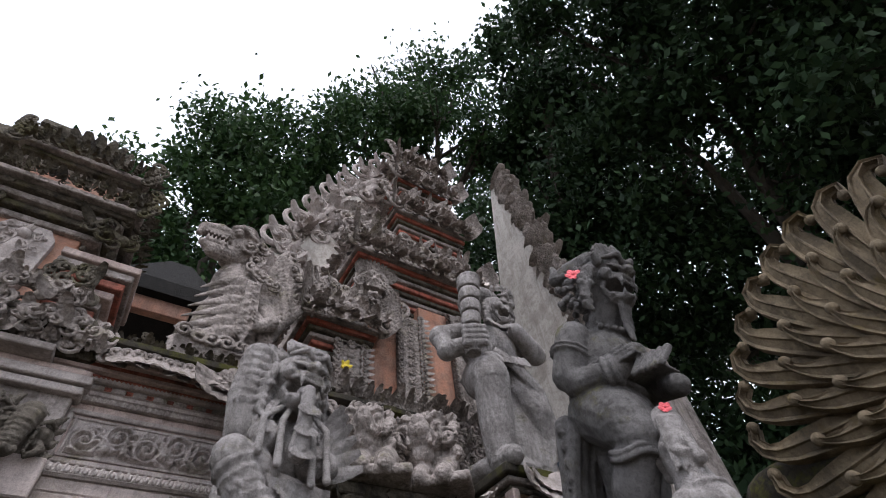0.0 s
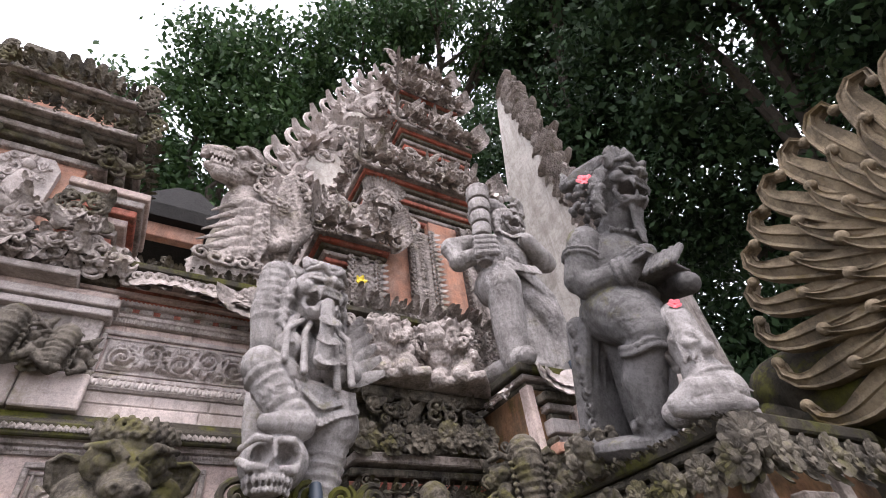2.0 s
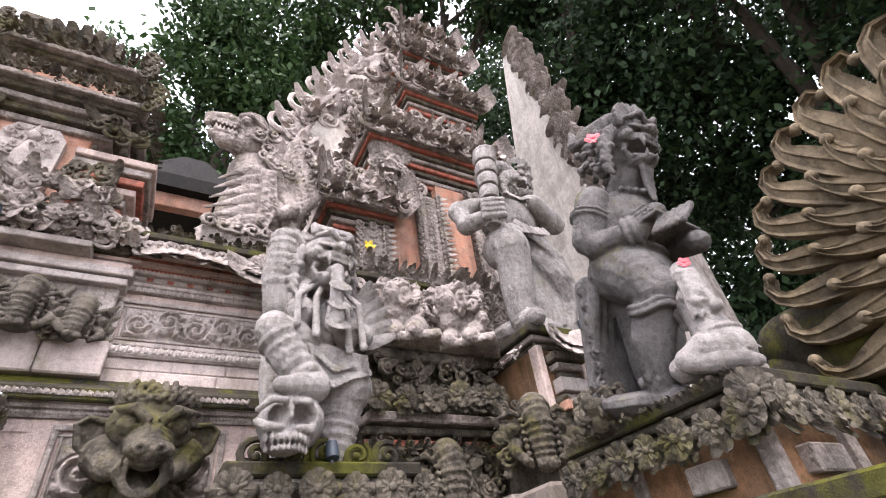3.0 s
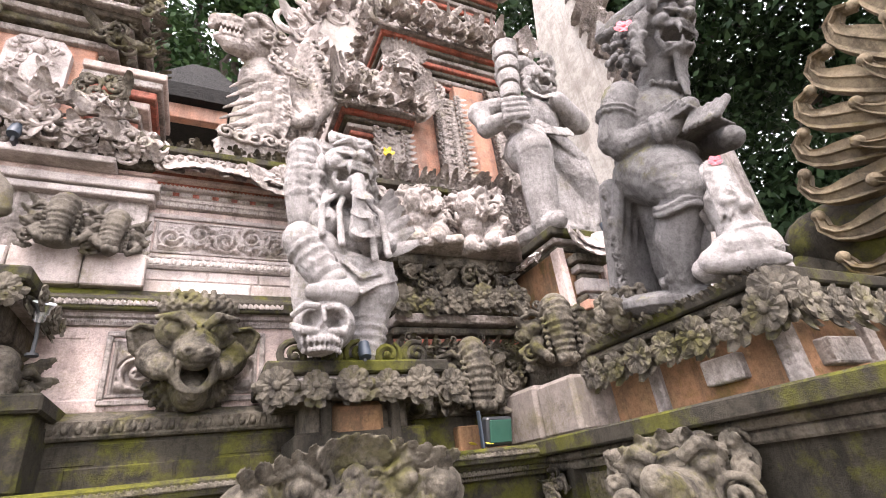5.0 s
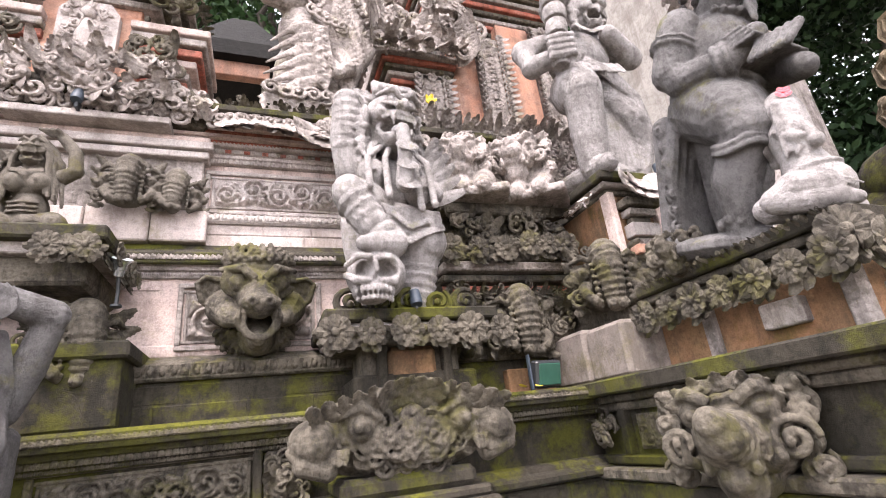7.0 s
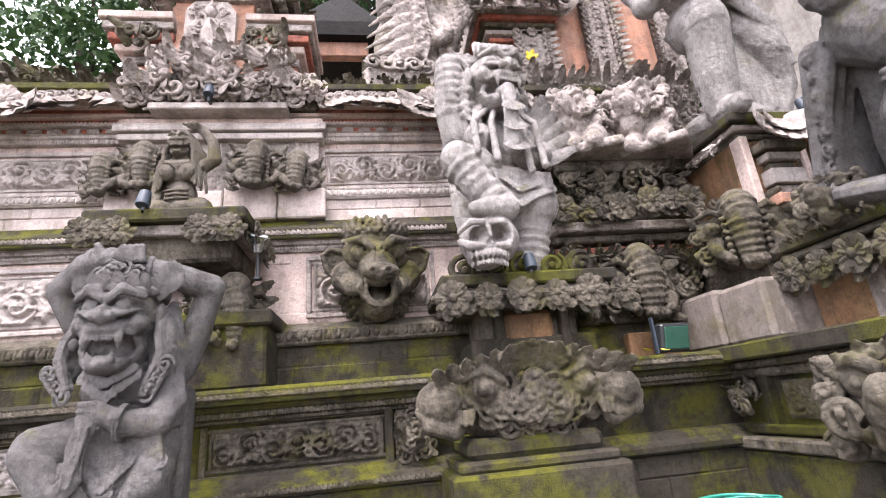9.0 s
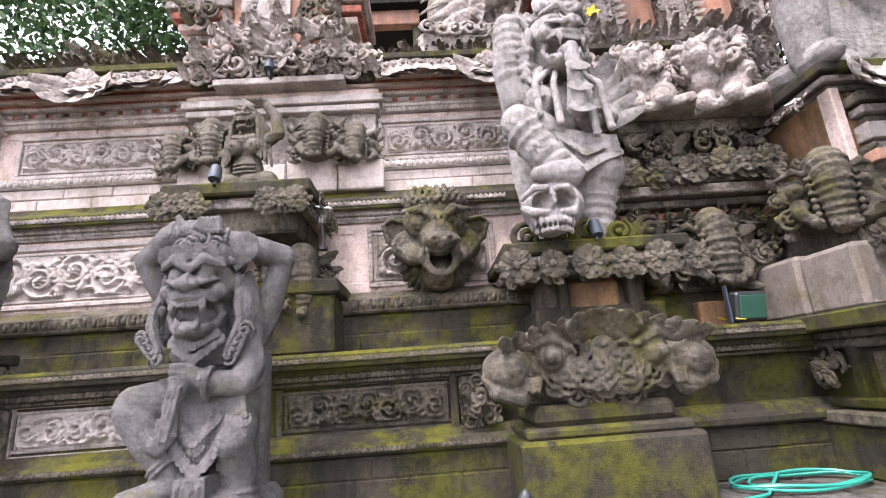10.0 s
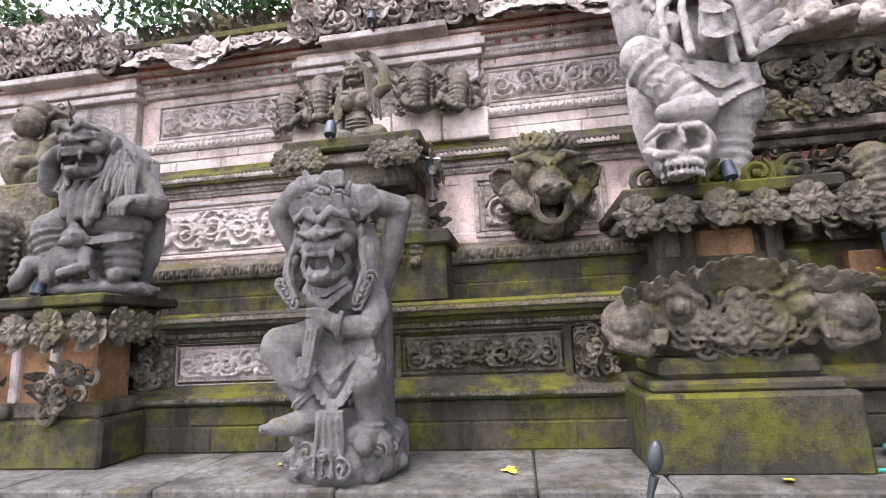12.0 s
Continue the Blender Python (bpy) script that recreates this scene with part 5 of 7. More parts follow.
def swag(x0, x1, seed):
    """A carved cornice garland over one bay: leaves along a scalloped line, a mask at the middle."""
    bm = bmesh.new()
    n = int((x1 - x0) / 0.075)
    rnd = random.Random(seed)
    for k in range(n):
        f = (k + 0.5) / n
        x = x0 + (x1 - x0) * f
        m = abs(2 * f - 1)
        drop = 0.05 + 0.13 * (1 - m) ** 2 + 0.10 * max(0, m - 0.75) * 4
        z = 4.10 - drop * 0.5
        leaf(bm, (x, -0.22, z + 0.05), (rnd.uniform(-0.4, 0.4), -0.25, -1), 0.15 + drop * 0.5, 0.6, 0.45)
        spiral(bm, (x, -0.26, z), 0.06, 1.5, (-1) ** k, 0.36, rnd.uniform(0, 6))
        if k % 2:
            leaf(bm, (x, -0.22, z - drop * 0.4), (rnd.uniform(-0.6, 0.6), -0.3, -1), 0.14, 0.6, 0.5)
    cx = (x0 + x1) / 2
    rosette(bm, (cx, -0.3, 3.97), 0.15, 9)
    for j in range(9):
        a = -math.pi * j / 8
        leaf(bm, (cx + 0.07 * math.cos(a), -0.26, 3.97), (math.cos(a), -0.2, math.sin(a)), 0.26, 0.5, 0.45)
    stuff("garland", bm, CARVE, wall, "carved leaf garland")


for k, (a, c) in enumerate(((0.08, 1.95), (-3.15, -1.66), (-6.5, -5.0))):
    swag(a, c, k + 20)
    bm = bmesh.new()
    fringe(bm, (a, -0.12, 4.19), (c, -0.12, 4.19), 0.13, 0.07, 30 + k)
    if k:
        carve(bm, (a + c) / 2 - 0.35, (a + c) / 2 + 0.35, -0.1, 4.2, 4.42, 0.12, 35 + k, 0.06, 1.4)
        fringe(bm, (a, -0.02, 4.22), (c, -0.02, 4.22), 0.2, 0.1, 39 + k)
    stuff("crest", bm, DARK, wall, "dark carved crest on the wall top")


def bay(x0, x1, seed, heads=True):
    """A projecting pier of the wall: ashlar base, stepped white strips and a carved crown."""
    px = x0
    k = 0
    while px < x1 - 0.05:
        w = min(0.42 + 0.05 * (k % 2), x1 - px)
        put("ashlar_block", one_box(px + 0.004, px + w - 0.004, -0.2, 0.0, 2.95, 3.24 - 0.03 * (k % 2), 0.012), PALEWALL, wall)
        px += w
        k += 1
    put("pier", one_box(x0 + 0.06, x1 - 0.06, -0.10, 0.02, 3.2, 4.12), CARVE, wall)
    for j, (z0, z1, e) in enumerate(((3.70, 3.76, 0.0), (3.77, 3.84, 0.03), (3.85, 3.90, 0.0), (3.91, 3.97, -0.05))):
        put("pier_strip", one_box(x0 + 0.02 - e, x1 - 0.02 + e, -0.17 - e, 0.0, z0, z1, 0.008), (WHITE, WHITE, PINK, WHITE)[j], wall)
    put("pier_strip", one_box(x0 + 0.3, x1 - 0.3, -0.32, 0.0, 3.90, 3.96, 0.008), WHITE, wall)
    bm = bmesh.new()
    carve(bm, x0 - 0.02, x1 + 0.02, -0.2, 3.98, 4.3, 0.13, seed, 0.16, 2.6)
    carve(bm, x0 + 0.3, x1 - 0.3, -0.28, 4.1, 4.48, 0.13, seed + 1, 0.12, 2.4)
    fringe(bm, (x0 + 0.25, -0.3, 4.38), (x1 - 0.25, -0.3, 4.38), 0.12, 0.08, seed + 2)
    fringe(bm, (x0, -0.24, 4.0), (x1, -0.24, 4.0), 0.12, 0.08, seed + 3)
    stuff("pier_crown", bm, CARVE, wall, "deeply carved crown of scrolls")
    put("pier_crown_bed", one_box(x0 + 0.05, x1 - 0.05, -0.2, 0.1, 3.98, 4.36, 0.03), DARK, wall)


bay(-1.64, 0.06, 50)
bay(-4.9, -3.2, 60)


# ---- beast heads ----
def beast(bm, s=1.0, snout=0.5, teeth=True, trunk=False):
    """A beast's head that looks to -y: bulging eyes, curled cheeks, broad ringed snout and tusks."""
    ball(bm, (0, 0.1, 0), (0.46, 0.35, 0.4), u=16, v=10)
    tubes = [((0, -0.1, -0.02), (0, -0.25 - snout * 0.3, 0.0), (0, -0.3 - snout * 0.6, 0.06 if not trunk else -0.1), (0, -0.34 - snout * 0.75, 0.16 if not trunk else -0.3))]
    for pts in tubes:
        bands(bm, pts[0], pts[1], 0.3, 0.24, 3, 1.06)
        bands(bm, pts[1], pts[2], 0.24, 0.19, 3, 1.06)
        limb(bm, [pts[2], pts[3]], [0.19, 0.13])
    limb(bm, [(0, 0, -0.25), (0, -0.25, -0.3), (0, -0.2 - snout * 0.5, -0.26)], [0.26, 0.2, 0.12])
    for sx in (-1, 1):
        ball(bm, (sx * 0.27, -0.16, 0.22), 0.13)
        ball(bm, (sx * 0.27, -0.26, 0.22), 0.06)
        tube(bm, [(sx * 0.1, -0.26, 0.3), (sx * 0.26, -0.28, 0.4), (sx * 0.44, -0.14, 0.34)], [0.06, 0.07, 0.03], 7)
        spiral(bm, (sx * 0.42, -0.2, -0.02), 0.18, 1.6, sx, 0.34, 0)
        spiral(bm, (sx * 0.5, -0.02, -0.26), 0.15, 1.5, -sx, 0.34, 1)
        spiral(bm, (sx * 0.52, 0.0, 0.25), 0.16, 1.5, sx, 0.34, 2)
        for k in range(4):
            spiral(bm, (sx * (0.5 + 0.04 * (k % 2)), -0.05 - 0.06 * (k % 2), 0.36 - 0.2 * k), 0.12, 1.5, sx, 0.36, k)
            leaf(bm, (sx * 0.4, 0.0, 0.35 - 0.2 * k), (sx, -0.4, 0.4 - 0.3 * k), 0.2, 0.7, 0.5)
        if teeth:
            for k in range(3):
                limb(bm, [(sx * 0.17, -0.3 - 0.1 * k, -0.2), (sx * 0.18, -0.33 - 0.1 * k, -0.08)], [0.045, 0.02], 6)
            limb(bm, [(sx * 0.24, -0.28, -0.2), (sx * 0.34, -0.42, -0.12), (sx * 0.33, -0.46, 0.06)], [0.06, 0.05, 0.015], 7)
    for k in range(7):
        a = math.pi * k / 6
        leaf(bm, (0.3 * math.cos(a), -0.1, 0.26 + 0.12 * math.sin(a)), (math.cos(a), -0.35, 0.3 + math.sin(a)), 0.19, 0.7, 0.6)
        spiral(bm, (0.3 * math.cos(a), -0.16, 0.34 + 0.12 * math.sin(a)), 0.09, 1.5, 1, 0.38, a)
    for v in bm.verts:
        v.co = v.co * s


def beast_head(m, s, mat, label, snout=0.5, voxel=0.008):
    bm = bmesh.new()
    beast(bm, s, snout)
    return fused("beast_carving", bm, mat, label, "carved beast", voxel, m, "carved beast heads", 1)


for m, size, mat, label, lean in (
    (pose(-0.55, -0.62, 2.08, 0, 0, 36), 0.46, DARK, "mossy carved makara head beside the bearer", 0.0),
    (pose(-1.20, -0.62, 2.08, 0, 0, -36), 0.46, DARK, "mossy carved makara head beside the bearer", 0.0),
    (pose(-0.47, -0.22, 3.36, 0, 0, 6), 0.38, WEATHERED, "weathered carved makara head beside the bust", -0.05),
    (pose(-0.17, -0.18, 3.32, 0, 0, 20), 0.34, WEATHERED, "weathered carved makara head beside the bust", -0.12),
    (pose(-1.31, -0.22, 3.36, 0, 0, -6), 0.38, WEATHERED, "weathered carved makara head beside the bust", 0.05),
    (pose(-1.62, -0.18, 3.32, 0, 0, -20), 0.34, WEATHERED, "weathered carved makara head beside the bust", 0.12),
    (pose(-4.0, -0.25, 3.36, 0, 0, -5), 0.5, WEATHERED, "weathered carved makara head on the wall pier", 0.0),
    (pose(1.88, -0.42, 2.14, 0, 0, 30), 0.47, DARK, "dark carved makara head in the row under the lions", 0.0),
    (pose(2.46, -0.44, 2.16, 0, 0, 6), 0.53, DARK, "dark carved makara head in the row under the lions", 0.0),
    (pose(3.10, -0.90, 2.40, 0, 0, -24), 0.52, DARK, "dark carved makara head under the niche pedestal", 0.0),
):
    makara_head(m, size, mat, label, lean)
bm = bmesh.new()
carve(bm, 1.75, 3.05, -0.42, 1.96, 2.34, 0.13, 97, 0.1, 2.0)
fringe(bm, (1.75, -0.46, 2.40), (3.05, -0.46, 2.40), 0.12, 0.08, 98)
box(bm, 1.72, 3.08, -0.42, -0.2, 1.93, 2.40, 0.04)
tagged(mesh_object("beast_row_bed", bm, DARK), "dark tangled stone carving between the makara heads", "carving")
beast_head(pose(3.0, -1.75, 2.3, 0, 0, -70), 0.30, DARK, "small dark carved beast head beside the pedestal", 0.4)
beast_head(pose(2.62, -2.15, 1.22, 0, 0, -62), 0.55, DARK, "large dark carved beast head on the podium corner", 0.55)

# the double head on the block: two profiles with a leaf crest between
bm = bmesh.new()
ball(bm, (0, 0.02, 0.0), (0.54, 0.17, 0.22), u=24, v=14)
for sx in (-1, 1):
    ball(bm, (sx * 0.5, -0.08, 0.0), (0.13, 0.15, 0.12), u=16, v=10)
    limb(bm, [(sx * 0.44, -0.12, -0.13), (sx * 0.56, -0.14, -0.1), (sx * 0.62, -0.12, -0.03)], [0.06, 0.05, 0.02], 8)
    ball(bm, (sx * 0.27, -0.17, 0.05), 0.075, u=12, v=8)
    ball(bm, (sx * 0.29, -0.235, 0.05), 0.034, u=8, v=6)
    tube(bm, [(sx * 0.16, -0.2, 0.08), (sx * 0.27, -0.22, 0.15), (sx * 0.4, -0.16, 0.1)], [0.02, 0.035, 0.015], 8)
    for k in range(5):
        limb(bm, [(sx * (0.35 + 0.03 * k), -0.19 + 0.012 * k, -0.06), (sx * (0.36 + 0.03 * k), -0.2 + 0.012 * k, -0.115)], [0.022, 0.012], 6)
    for k in range(6):
        leaf(bm, (sx * (0.1 + 0.07 * k), -0.16, 0.15 - 0.012 * k), (sx * (0.4 + 0.1 * k), -0.5, 1.0 - 0.08 * k), 0.13, 0.7, 0.5)
rnd = random.Random(21)
for k in range(120):
    a, q = rnd.uniform(0, 6.28), math.sqrt(rnd.random()) * 0.97
    x, z = 0.47 * q * math.cos(a), 0.2 * q * math.sin(a)
    d = -0.01 - 0.185 * math.sqrt(max(0.03, 1 - q * q))
    spiral(bm, (x, d, z), rnd.uniform(0.045, 0.085), 1.6, rnd.choice((-1, 1)), 0.24, rnd.uniform(0, 6), None, 0.2)
for k in range(5):
    ball(bm, (0, -0.19, 0.1 - 0.055 * k), 0.03 - 0.002 * k, u=9, v=7)
for k in range(9):
    a = math.pi * (0.12 + 0.76 * k / 8)
    leaf(bm, (0.07 * math.cos(a), -0.14, 0.14), (math.cos(a), -0.25, math.sin(a)), 0.15, 0.6, 0.5)
fused("double_beast_head", bm, DARK, "dark carved double beast head resting on a mossy block", "carved head", 0.0075, pose(1.24, -1.2, 1.41), "carved beast heads", 1)

# boar head on the framed panel
bm = bmesh.new()
ball(bm, (0, 0.06, 0.12), (0.22, 0.2, 0.30), u=20, v=14)
limb(bm, [(0, -0.06, 0.1), (0, -0.22, 0.07), (0, -0.34, 0.05)], [0.17, 0.125, 0.095], 16)
ball(bm, (0, -0.40, 0.065), (0.125, 0.05, 0.06), u=16, v=10)
limb(bm, [(0, 0.0, -0.16), (0, -0.2, -0.2), (0, -0.33, -0.17)], [0.16, 0.1, 0.05], 14)
tube(bm, [(0.1 * math.cos(t), -0.34 + 0.03 * math.sin(t), -0.055 + 0.10 * math.sin(t)) for t in [k * 0.4 for k in range(17)]], [0.026] * 17, 8)
for sx in (-1, 1):
    tube(bm, [(sx * 0.05 + 0.026 * math.cos(t), -0.445, 0.075 + 0.022 * math.sin(t)) for t in [k * 0.7 for k in range(10)]], [0.011] * 10, 6)
    limb(bm, [(sx * 0.2, -0.06, 0.0), (sx * 0.17, -0.2, -0.04), (sx * 0.115, -0.33, -0.06)], [0.12, 0.075, 0.03], 10)
    ball(bm, (sx * 0.125, -0.17, 0.175), 0.062, u=12, v=9)
    for r in (0.078, 0.1):
        tube(bm, [(sx * 0.125 + r * math.cos(t), -0.175 + 0.3 * (r - 0.078), 0.175 + 0.9 * r * math.sin(t)) for t in [k * 0.5 for k in range(13)]], [0.013] * 13, 6)
    tube(bm, [(sx * 0.03, -0.25, 0.2), (sx * 0.1, -0.23, 0.27), (sx * 0.23, -0.12, 0.25)], [0.03, 0.035, 0.02], 8)
    for k in range(4):
        tube(bm, [(sx * 0.02, -0.25 - 0.035 * k, 0.2 - 0.02 * k), (sx * 0.09, -0.22 - 0.035 * k, 0.17 - 0.025 * k)], [0.016, 0.012], 6)
    slab(bm, [(sx * 0.17, 0.17), (sx * 0.32, 0.20), (sx * 0.37, 0.16), (sx * 0.34, 0.05), (sx * 0.26, -0.02), (sx * 0.17, 0.0)], -0.03, 0.02)
    tube(bm, [(sx * 0.17, -0.03, 0.17), (sx * 0.32, -0.05, 0.20), (sx * 0.37, -0.05, 0.16), (sx * 0.34, -0.05, 0.05), (sx * 0.26, -0.03, -0.02)], [0.022, 0.016, 0.018, 0.022, 0.022], 7)
    limb(bm, [(sx * 0.105, -0.33, -0.1), (sx * 0.125, -0.36, -0.03), (sx * 0.115, -0.36, 0.03)], [0.022, 0.02, 0.008], 7)
    spiral(bm, (sx * 0.2, -0.15, -0.05), 0.06, 1.5, sx, 0.26, 1)
for row in range(3):
    for k in range(13):
        a = math.pi * (0.02 + 0.96 * (k + 0.5 * (row % 2)) / 12.5)
        leaf(bm, ((0.21 - 0.04 * row) * math.cos(a), -0.0 - 0.06 * row, -0.12 - (0.19 - 0.035 * row) * math.sin(a)), (math.cos(a), -0.25, -0.25 - math.sin(a)), 0.07, 0.8, 0.25)
for k in range(70):
    a = k * 2.399
    r = 0.24 * math.sqrt(k / 70)
    ball(bm, (r * math.cos(a), 0.02 - 0.13 * (1 - r * 3.6), 0.33 + r * math.sin(a) * 0.42), 0.022, u=7, v=5)
fused("boar_head", bm, DARK, "dark stone boar head fixed on a framed wall panel", "carved head", 0.007, pose(0.44, -0.36, 2.38, 20, 0, 4) @ Matrix.Scale(1.06, 4), "carved beast heads", 1)

# ledge that the bearer holds up
led = empty("bearer_ledge", "mossy carved ledge held up by the bearer", "ledge", at=(-0.78, -0.7, 2.6))
put("ledge_top", one_box(-1.32, -0.36, -1.0, -0.2, 2.63, 2.72, 0.015), MOSSY, led)
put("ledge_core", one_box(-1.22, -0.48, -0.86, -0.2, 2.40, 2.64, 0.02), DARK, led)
put("ledge_step", one_box(-1.26, -0.42, -0.93, -0.2, 2.56, 2.635, 0.01), CARVE, led)
put("ledge_foot", one_box(-1.3, -0.26, -0.8, -0.2, 1.6, 2.06, 0.02), MOSSY, led)
put("ledge_foot_course", one_box(-1.33, -0.22, -0.84, -0.2, 1.98, 2.08, 0.015), MOSSY, led)
bm = bmesh.new()
flower_border(bm, (-0.62, -0.95, 2.57), (-0.44, -0.95, 2.57), 0.16, 5)
flower_border(bm, (-0.41, -0.9, 2.57), (-0.41, -0.4, 2.57), 0.16, 6, (1, 0, 0))
flower_border(bm, (-1.28, -0.95, 2.57), (-1.08, -0.95, 2.57), 0.16, 5)
stuff("flower_border", bm, DARK, led, "dark carved hanging flowers")

# podium details
for x in (0.58, -2.36):
    put("podium_pilaster", one_box(x - 0.13, x - 0.08, -0.84, -0.7, 1.08, 1.42, 0.008), MOSSY, wall)
    bm = bmesh.new()
    carve(bm, x - 0.06, x + 0.16, -0.82, 1.12, 1.38, 0.09, 90, 0.08, 2.0)
    box(bm, x - 0.07, x + 0.17, -0.84, -0.7, 1.1, 1.4, 0.02)
    stuff("podium_boss", bm, DARK, wall, "carved square flower boss")

# block under the double head
block = empty("stone_block", "mossy stone block under a carved beast head", "stone block", at=(1.2, -1.2, 0.75))
put("block_body", one_box(0.76, 1.70, -1.42, -0.8, 0.69, 1.06, 0.02), MOSSY, block)
put("block_step", one_box(0.80, 1.66, -1.38, -0.8, 1.06, 1.115, 0.015), MOSSY, block)
put("block_cap", one_box(0.86, 1.60, -1.34, -0.8, 1.115, 1.22, 0.03), MOSSY, block)

# pedestal of the fanged figure
fp = empty("fanged_statue_pedestal", "mossy carved pedestal with hanging stone flowers", "pedestal", "statue pedestals", at=(1.4, -0.7, 1.6))
put("base", one_box(1.02, 1.86, -0.92, -0.2, 1.6, 1.78, 0.02), MOSSY, fp)
put("orange_panel", one_box(1.25, 1.58, -0.91, -0.6, 1.62, 1.95, 0.03), OCHRE, fp)
for x in (1.18, 1.62):
    put("post", one_box(x, x + 0.06, -0.94, -0.6, 1.6, 1.98, 0.01), MOSSY, fp)
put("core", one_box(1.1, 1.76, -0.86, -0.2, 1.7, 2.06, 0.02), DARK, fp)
for k, (e, z0, z1) in enumerate(((0.0, 1.96, 2.02), (0.05, 2.02, 2.09), (0.1, 2.09, 2.17))):
    put("cap_course", one_box(0.93 - e, 1.90 + e, -0.98 - e, -0.2, z0, z1, 0.012), (DARK, CARVE, MOSSY)[k], fp)
bm = bmesh.new()
flower_border(bm, (0.88, -1.08, 2.0), (1.96, -1.08, 2.0), 0.22, 8)
stuff("flower_border", bm, DARK, fp, "dark carved hanging flowers")
bm = bmesh.new()
for k in range(5):
    spiral(bm, (1.0 + 0.2 * k, -0.98, 2.22), 0.1, 1.6, (-1) ** k, 0.34, 1)
box(bm, 0.92, 1.86, -0.98, -0.3, 2.14, 2.22, 0.03)
stuff("scroll_base", bm, MOSSY, fp, "mossy carved scrolls")

# lion ledge and its flowers
ll = empty("lion_ledge", "dark carved ledge of stone flowers under two lions", "ledge", at=(2.4, -0.2, 2.6))
put("ledge_wall", one_box(1.9, 3.1, -0.30, 0.5, 1.6, 3.2, 0.01), PINK, ll)
for k, (e, z0, z1) in enumerate(((0.0, 2.36, 2.44), (0.06, 2.46, 2.52), (0.12, 2.54, 2.60), (0.18, 2.62, 2.70), (0.24, 3.12, 3.22))):
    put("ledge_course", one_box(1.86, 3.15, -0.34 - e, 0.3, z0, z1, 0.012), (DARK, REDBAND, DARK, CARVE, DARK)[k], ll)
bm = bmesh.new()
flower_border(bm, (1.9, -0.52, 2.78), (2.4, -0.52, 2.78), 0.24, 11)
flower_border(bm, (2.6, -0.6, 2.80), (2.95, -0.6, 2.80), 0.24, 12)
stuff("flower_border", bm, DARK, ll, "dark carved hanging flowers")
bm = bmesh.new()
carve(bm, 1.88, 2.42, -0.42, 2.84, 3.16, 0.12, 13, 0.14, 2.2)
carve(bm, 2.52, 3.05, -0.46, 2.84, 3.18, 0.12, 14, 0.16, 2.2)
fringe(bm, (1.88, -0.45, 2.44), (3.1, -0.45, 2.44), 0.12, 0.07, 15, up=-1)
box(bm, 1.88, 3.08, -0.42, 0.2, 2.72, 3.14, 0.03)
stuff("ledge_carving", bm, DARK, ll, "dark tangled carving")
for nm, x, y, s, tu in (("lion", 2.22, -0.3, 0.42, 25), ("lion", 2.86, -0.35, 0.52, 40)):
    bm = bmesh.new()
    beast(bm, s * 1.05, 0.22)
    for v in bm.verts:
        v.co += Vector((0, -0.2, 0.44))
    limb(bm, [(0.0, -0.1, 0.3), (0.1, 0.2, 0.3), (0.1, 0.5, 0.25)], [0.24, 0.26, 0.22])
    for k in range(3):
        limb(bm, [(-0.2 + 0.2 * k, -0.2, 0.2), (-0.22 + 0.2 * k, -0.42, 0.06)], [0.11, 0.08])
    for k in range(30):
        a = k * 2.4
        spiral(bm, (0.3 * math.cos(a) * (0.6 + 0.02 * k), -0.22 + 0.008 * k, 0.42 + 0.32 * math.sin(a)), 0.07, 1.4, 1, 0.36, a)
    box(bm, -0.35, 0.4, -0.45, 0.5, -0.02, 0.06, 0.02)
    fused("lion_statue", bm, CARVE, "small carved stone lion on the flower ledge", "statue", 0.011, pose(x, y, 3.24, 0, 0, -tu), "lions on the ledge", 1)

# ---- split gate: the near half ----
gate = empty("gate_tower", "tall carved half of a split gate, grey stone and orange brick", "gate tower", at=(3.2, 0.5, 0))
put("core", one_box(1.95, 4.12, 0.34, 1.6, 2.4, 5.6, 0.02), CARVE, gate)
for x0, x1, z0, z1 in ((2.42, 2.84, 4.3, 5.62), (3.20, 3.66, 4.5, 6.2)):
    put("orange_panel", one_box(x0, x1, 0.16, 0.6, z0, z1, 0.01), BRICK, gate, "orange brick panel")
for x, z1 in ((2.08, 5.2), (2.88, 5.9), (3.70, 6.2)):
    put("pilaster", one_box(x, x + 0.28, 0.12, 0.6, 4.2, z1, 0.015), CARVE, gate)
    bm = bmesh.new()
    for side in (-0.03, 0.31):
        z = 4.45
        while z < z1:
            spiral(bm, (x + side, 0.1, z), 0.055, 1.4, 1 if side > 0 else -1, 0.4, 0.5)
            leaf(bm, (x + side, 0.1, z), (side * 4 - 0.5, -0.3, -0.6), 0.11, 0.6, 0.4)
            z += 0.085
    v = 4.35
    while v < z1:
        rosette(bm, (x + 0.14, 0.1, v), 0.06, 6)
        v += 0.13
    stuff("pilaster_carving", bm, CARVE, gate, "rows of carved curls")
bm = bmesh.new()
carve(bm, 1.95, 3.9, 0.1, 3.2, 4.5, 0.17, 70, 0.1, 2.2)
fringe(bm, (1.95, 0.05, 4.4), (3.9, 0.05, 4.4), 0.2, 0.1, 71)
stuff("base_carving", bm, CARVE, gate, "dense carved scrolls")
put("upper_core", one_box(3.15, 4.2, 0.55, 1.6, 5.5, 11.0, 0.02), CARVE, gate)


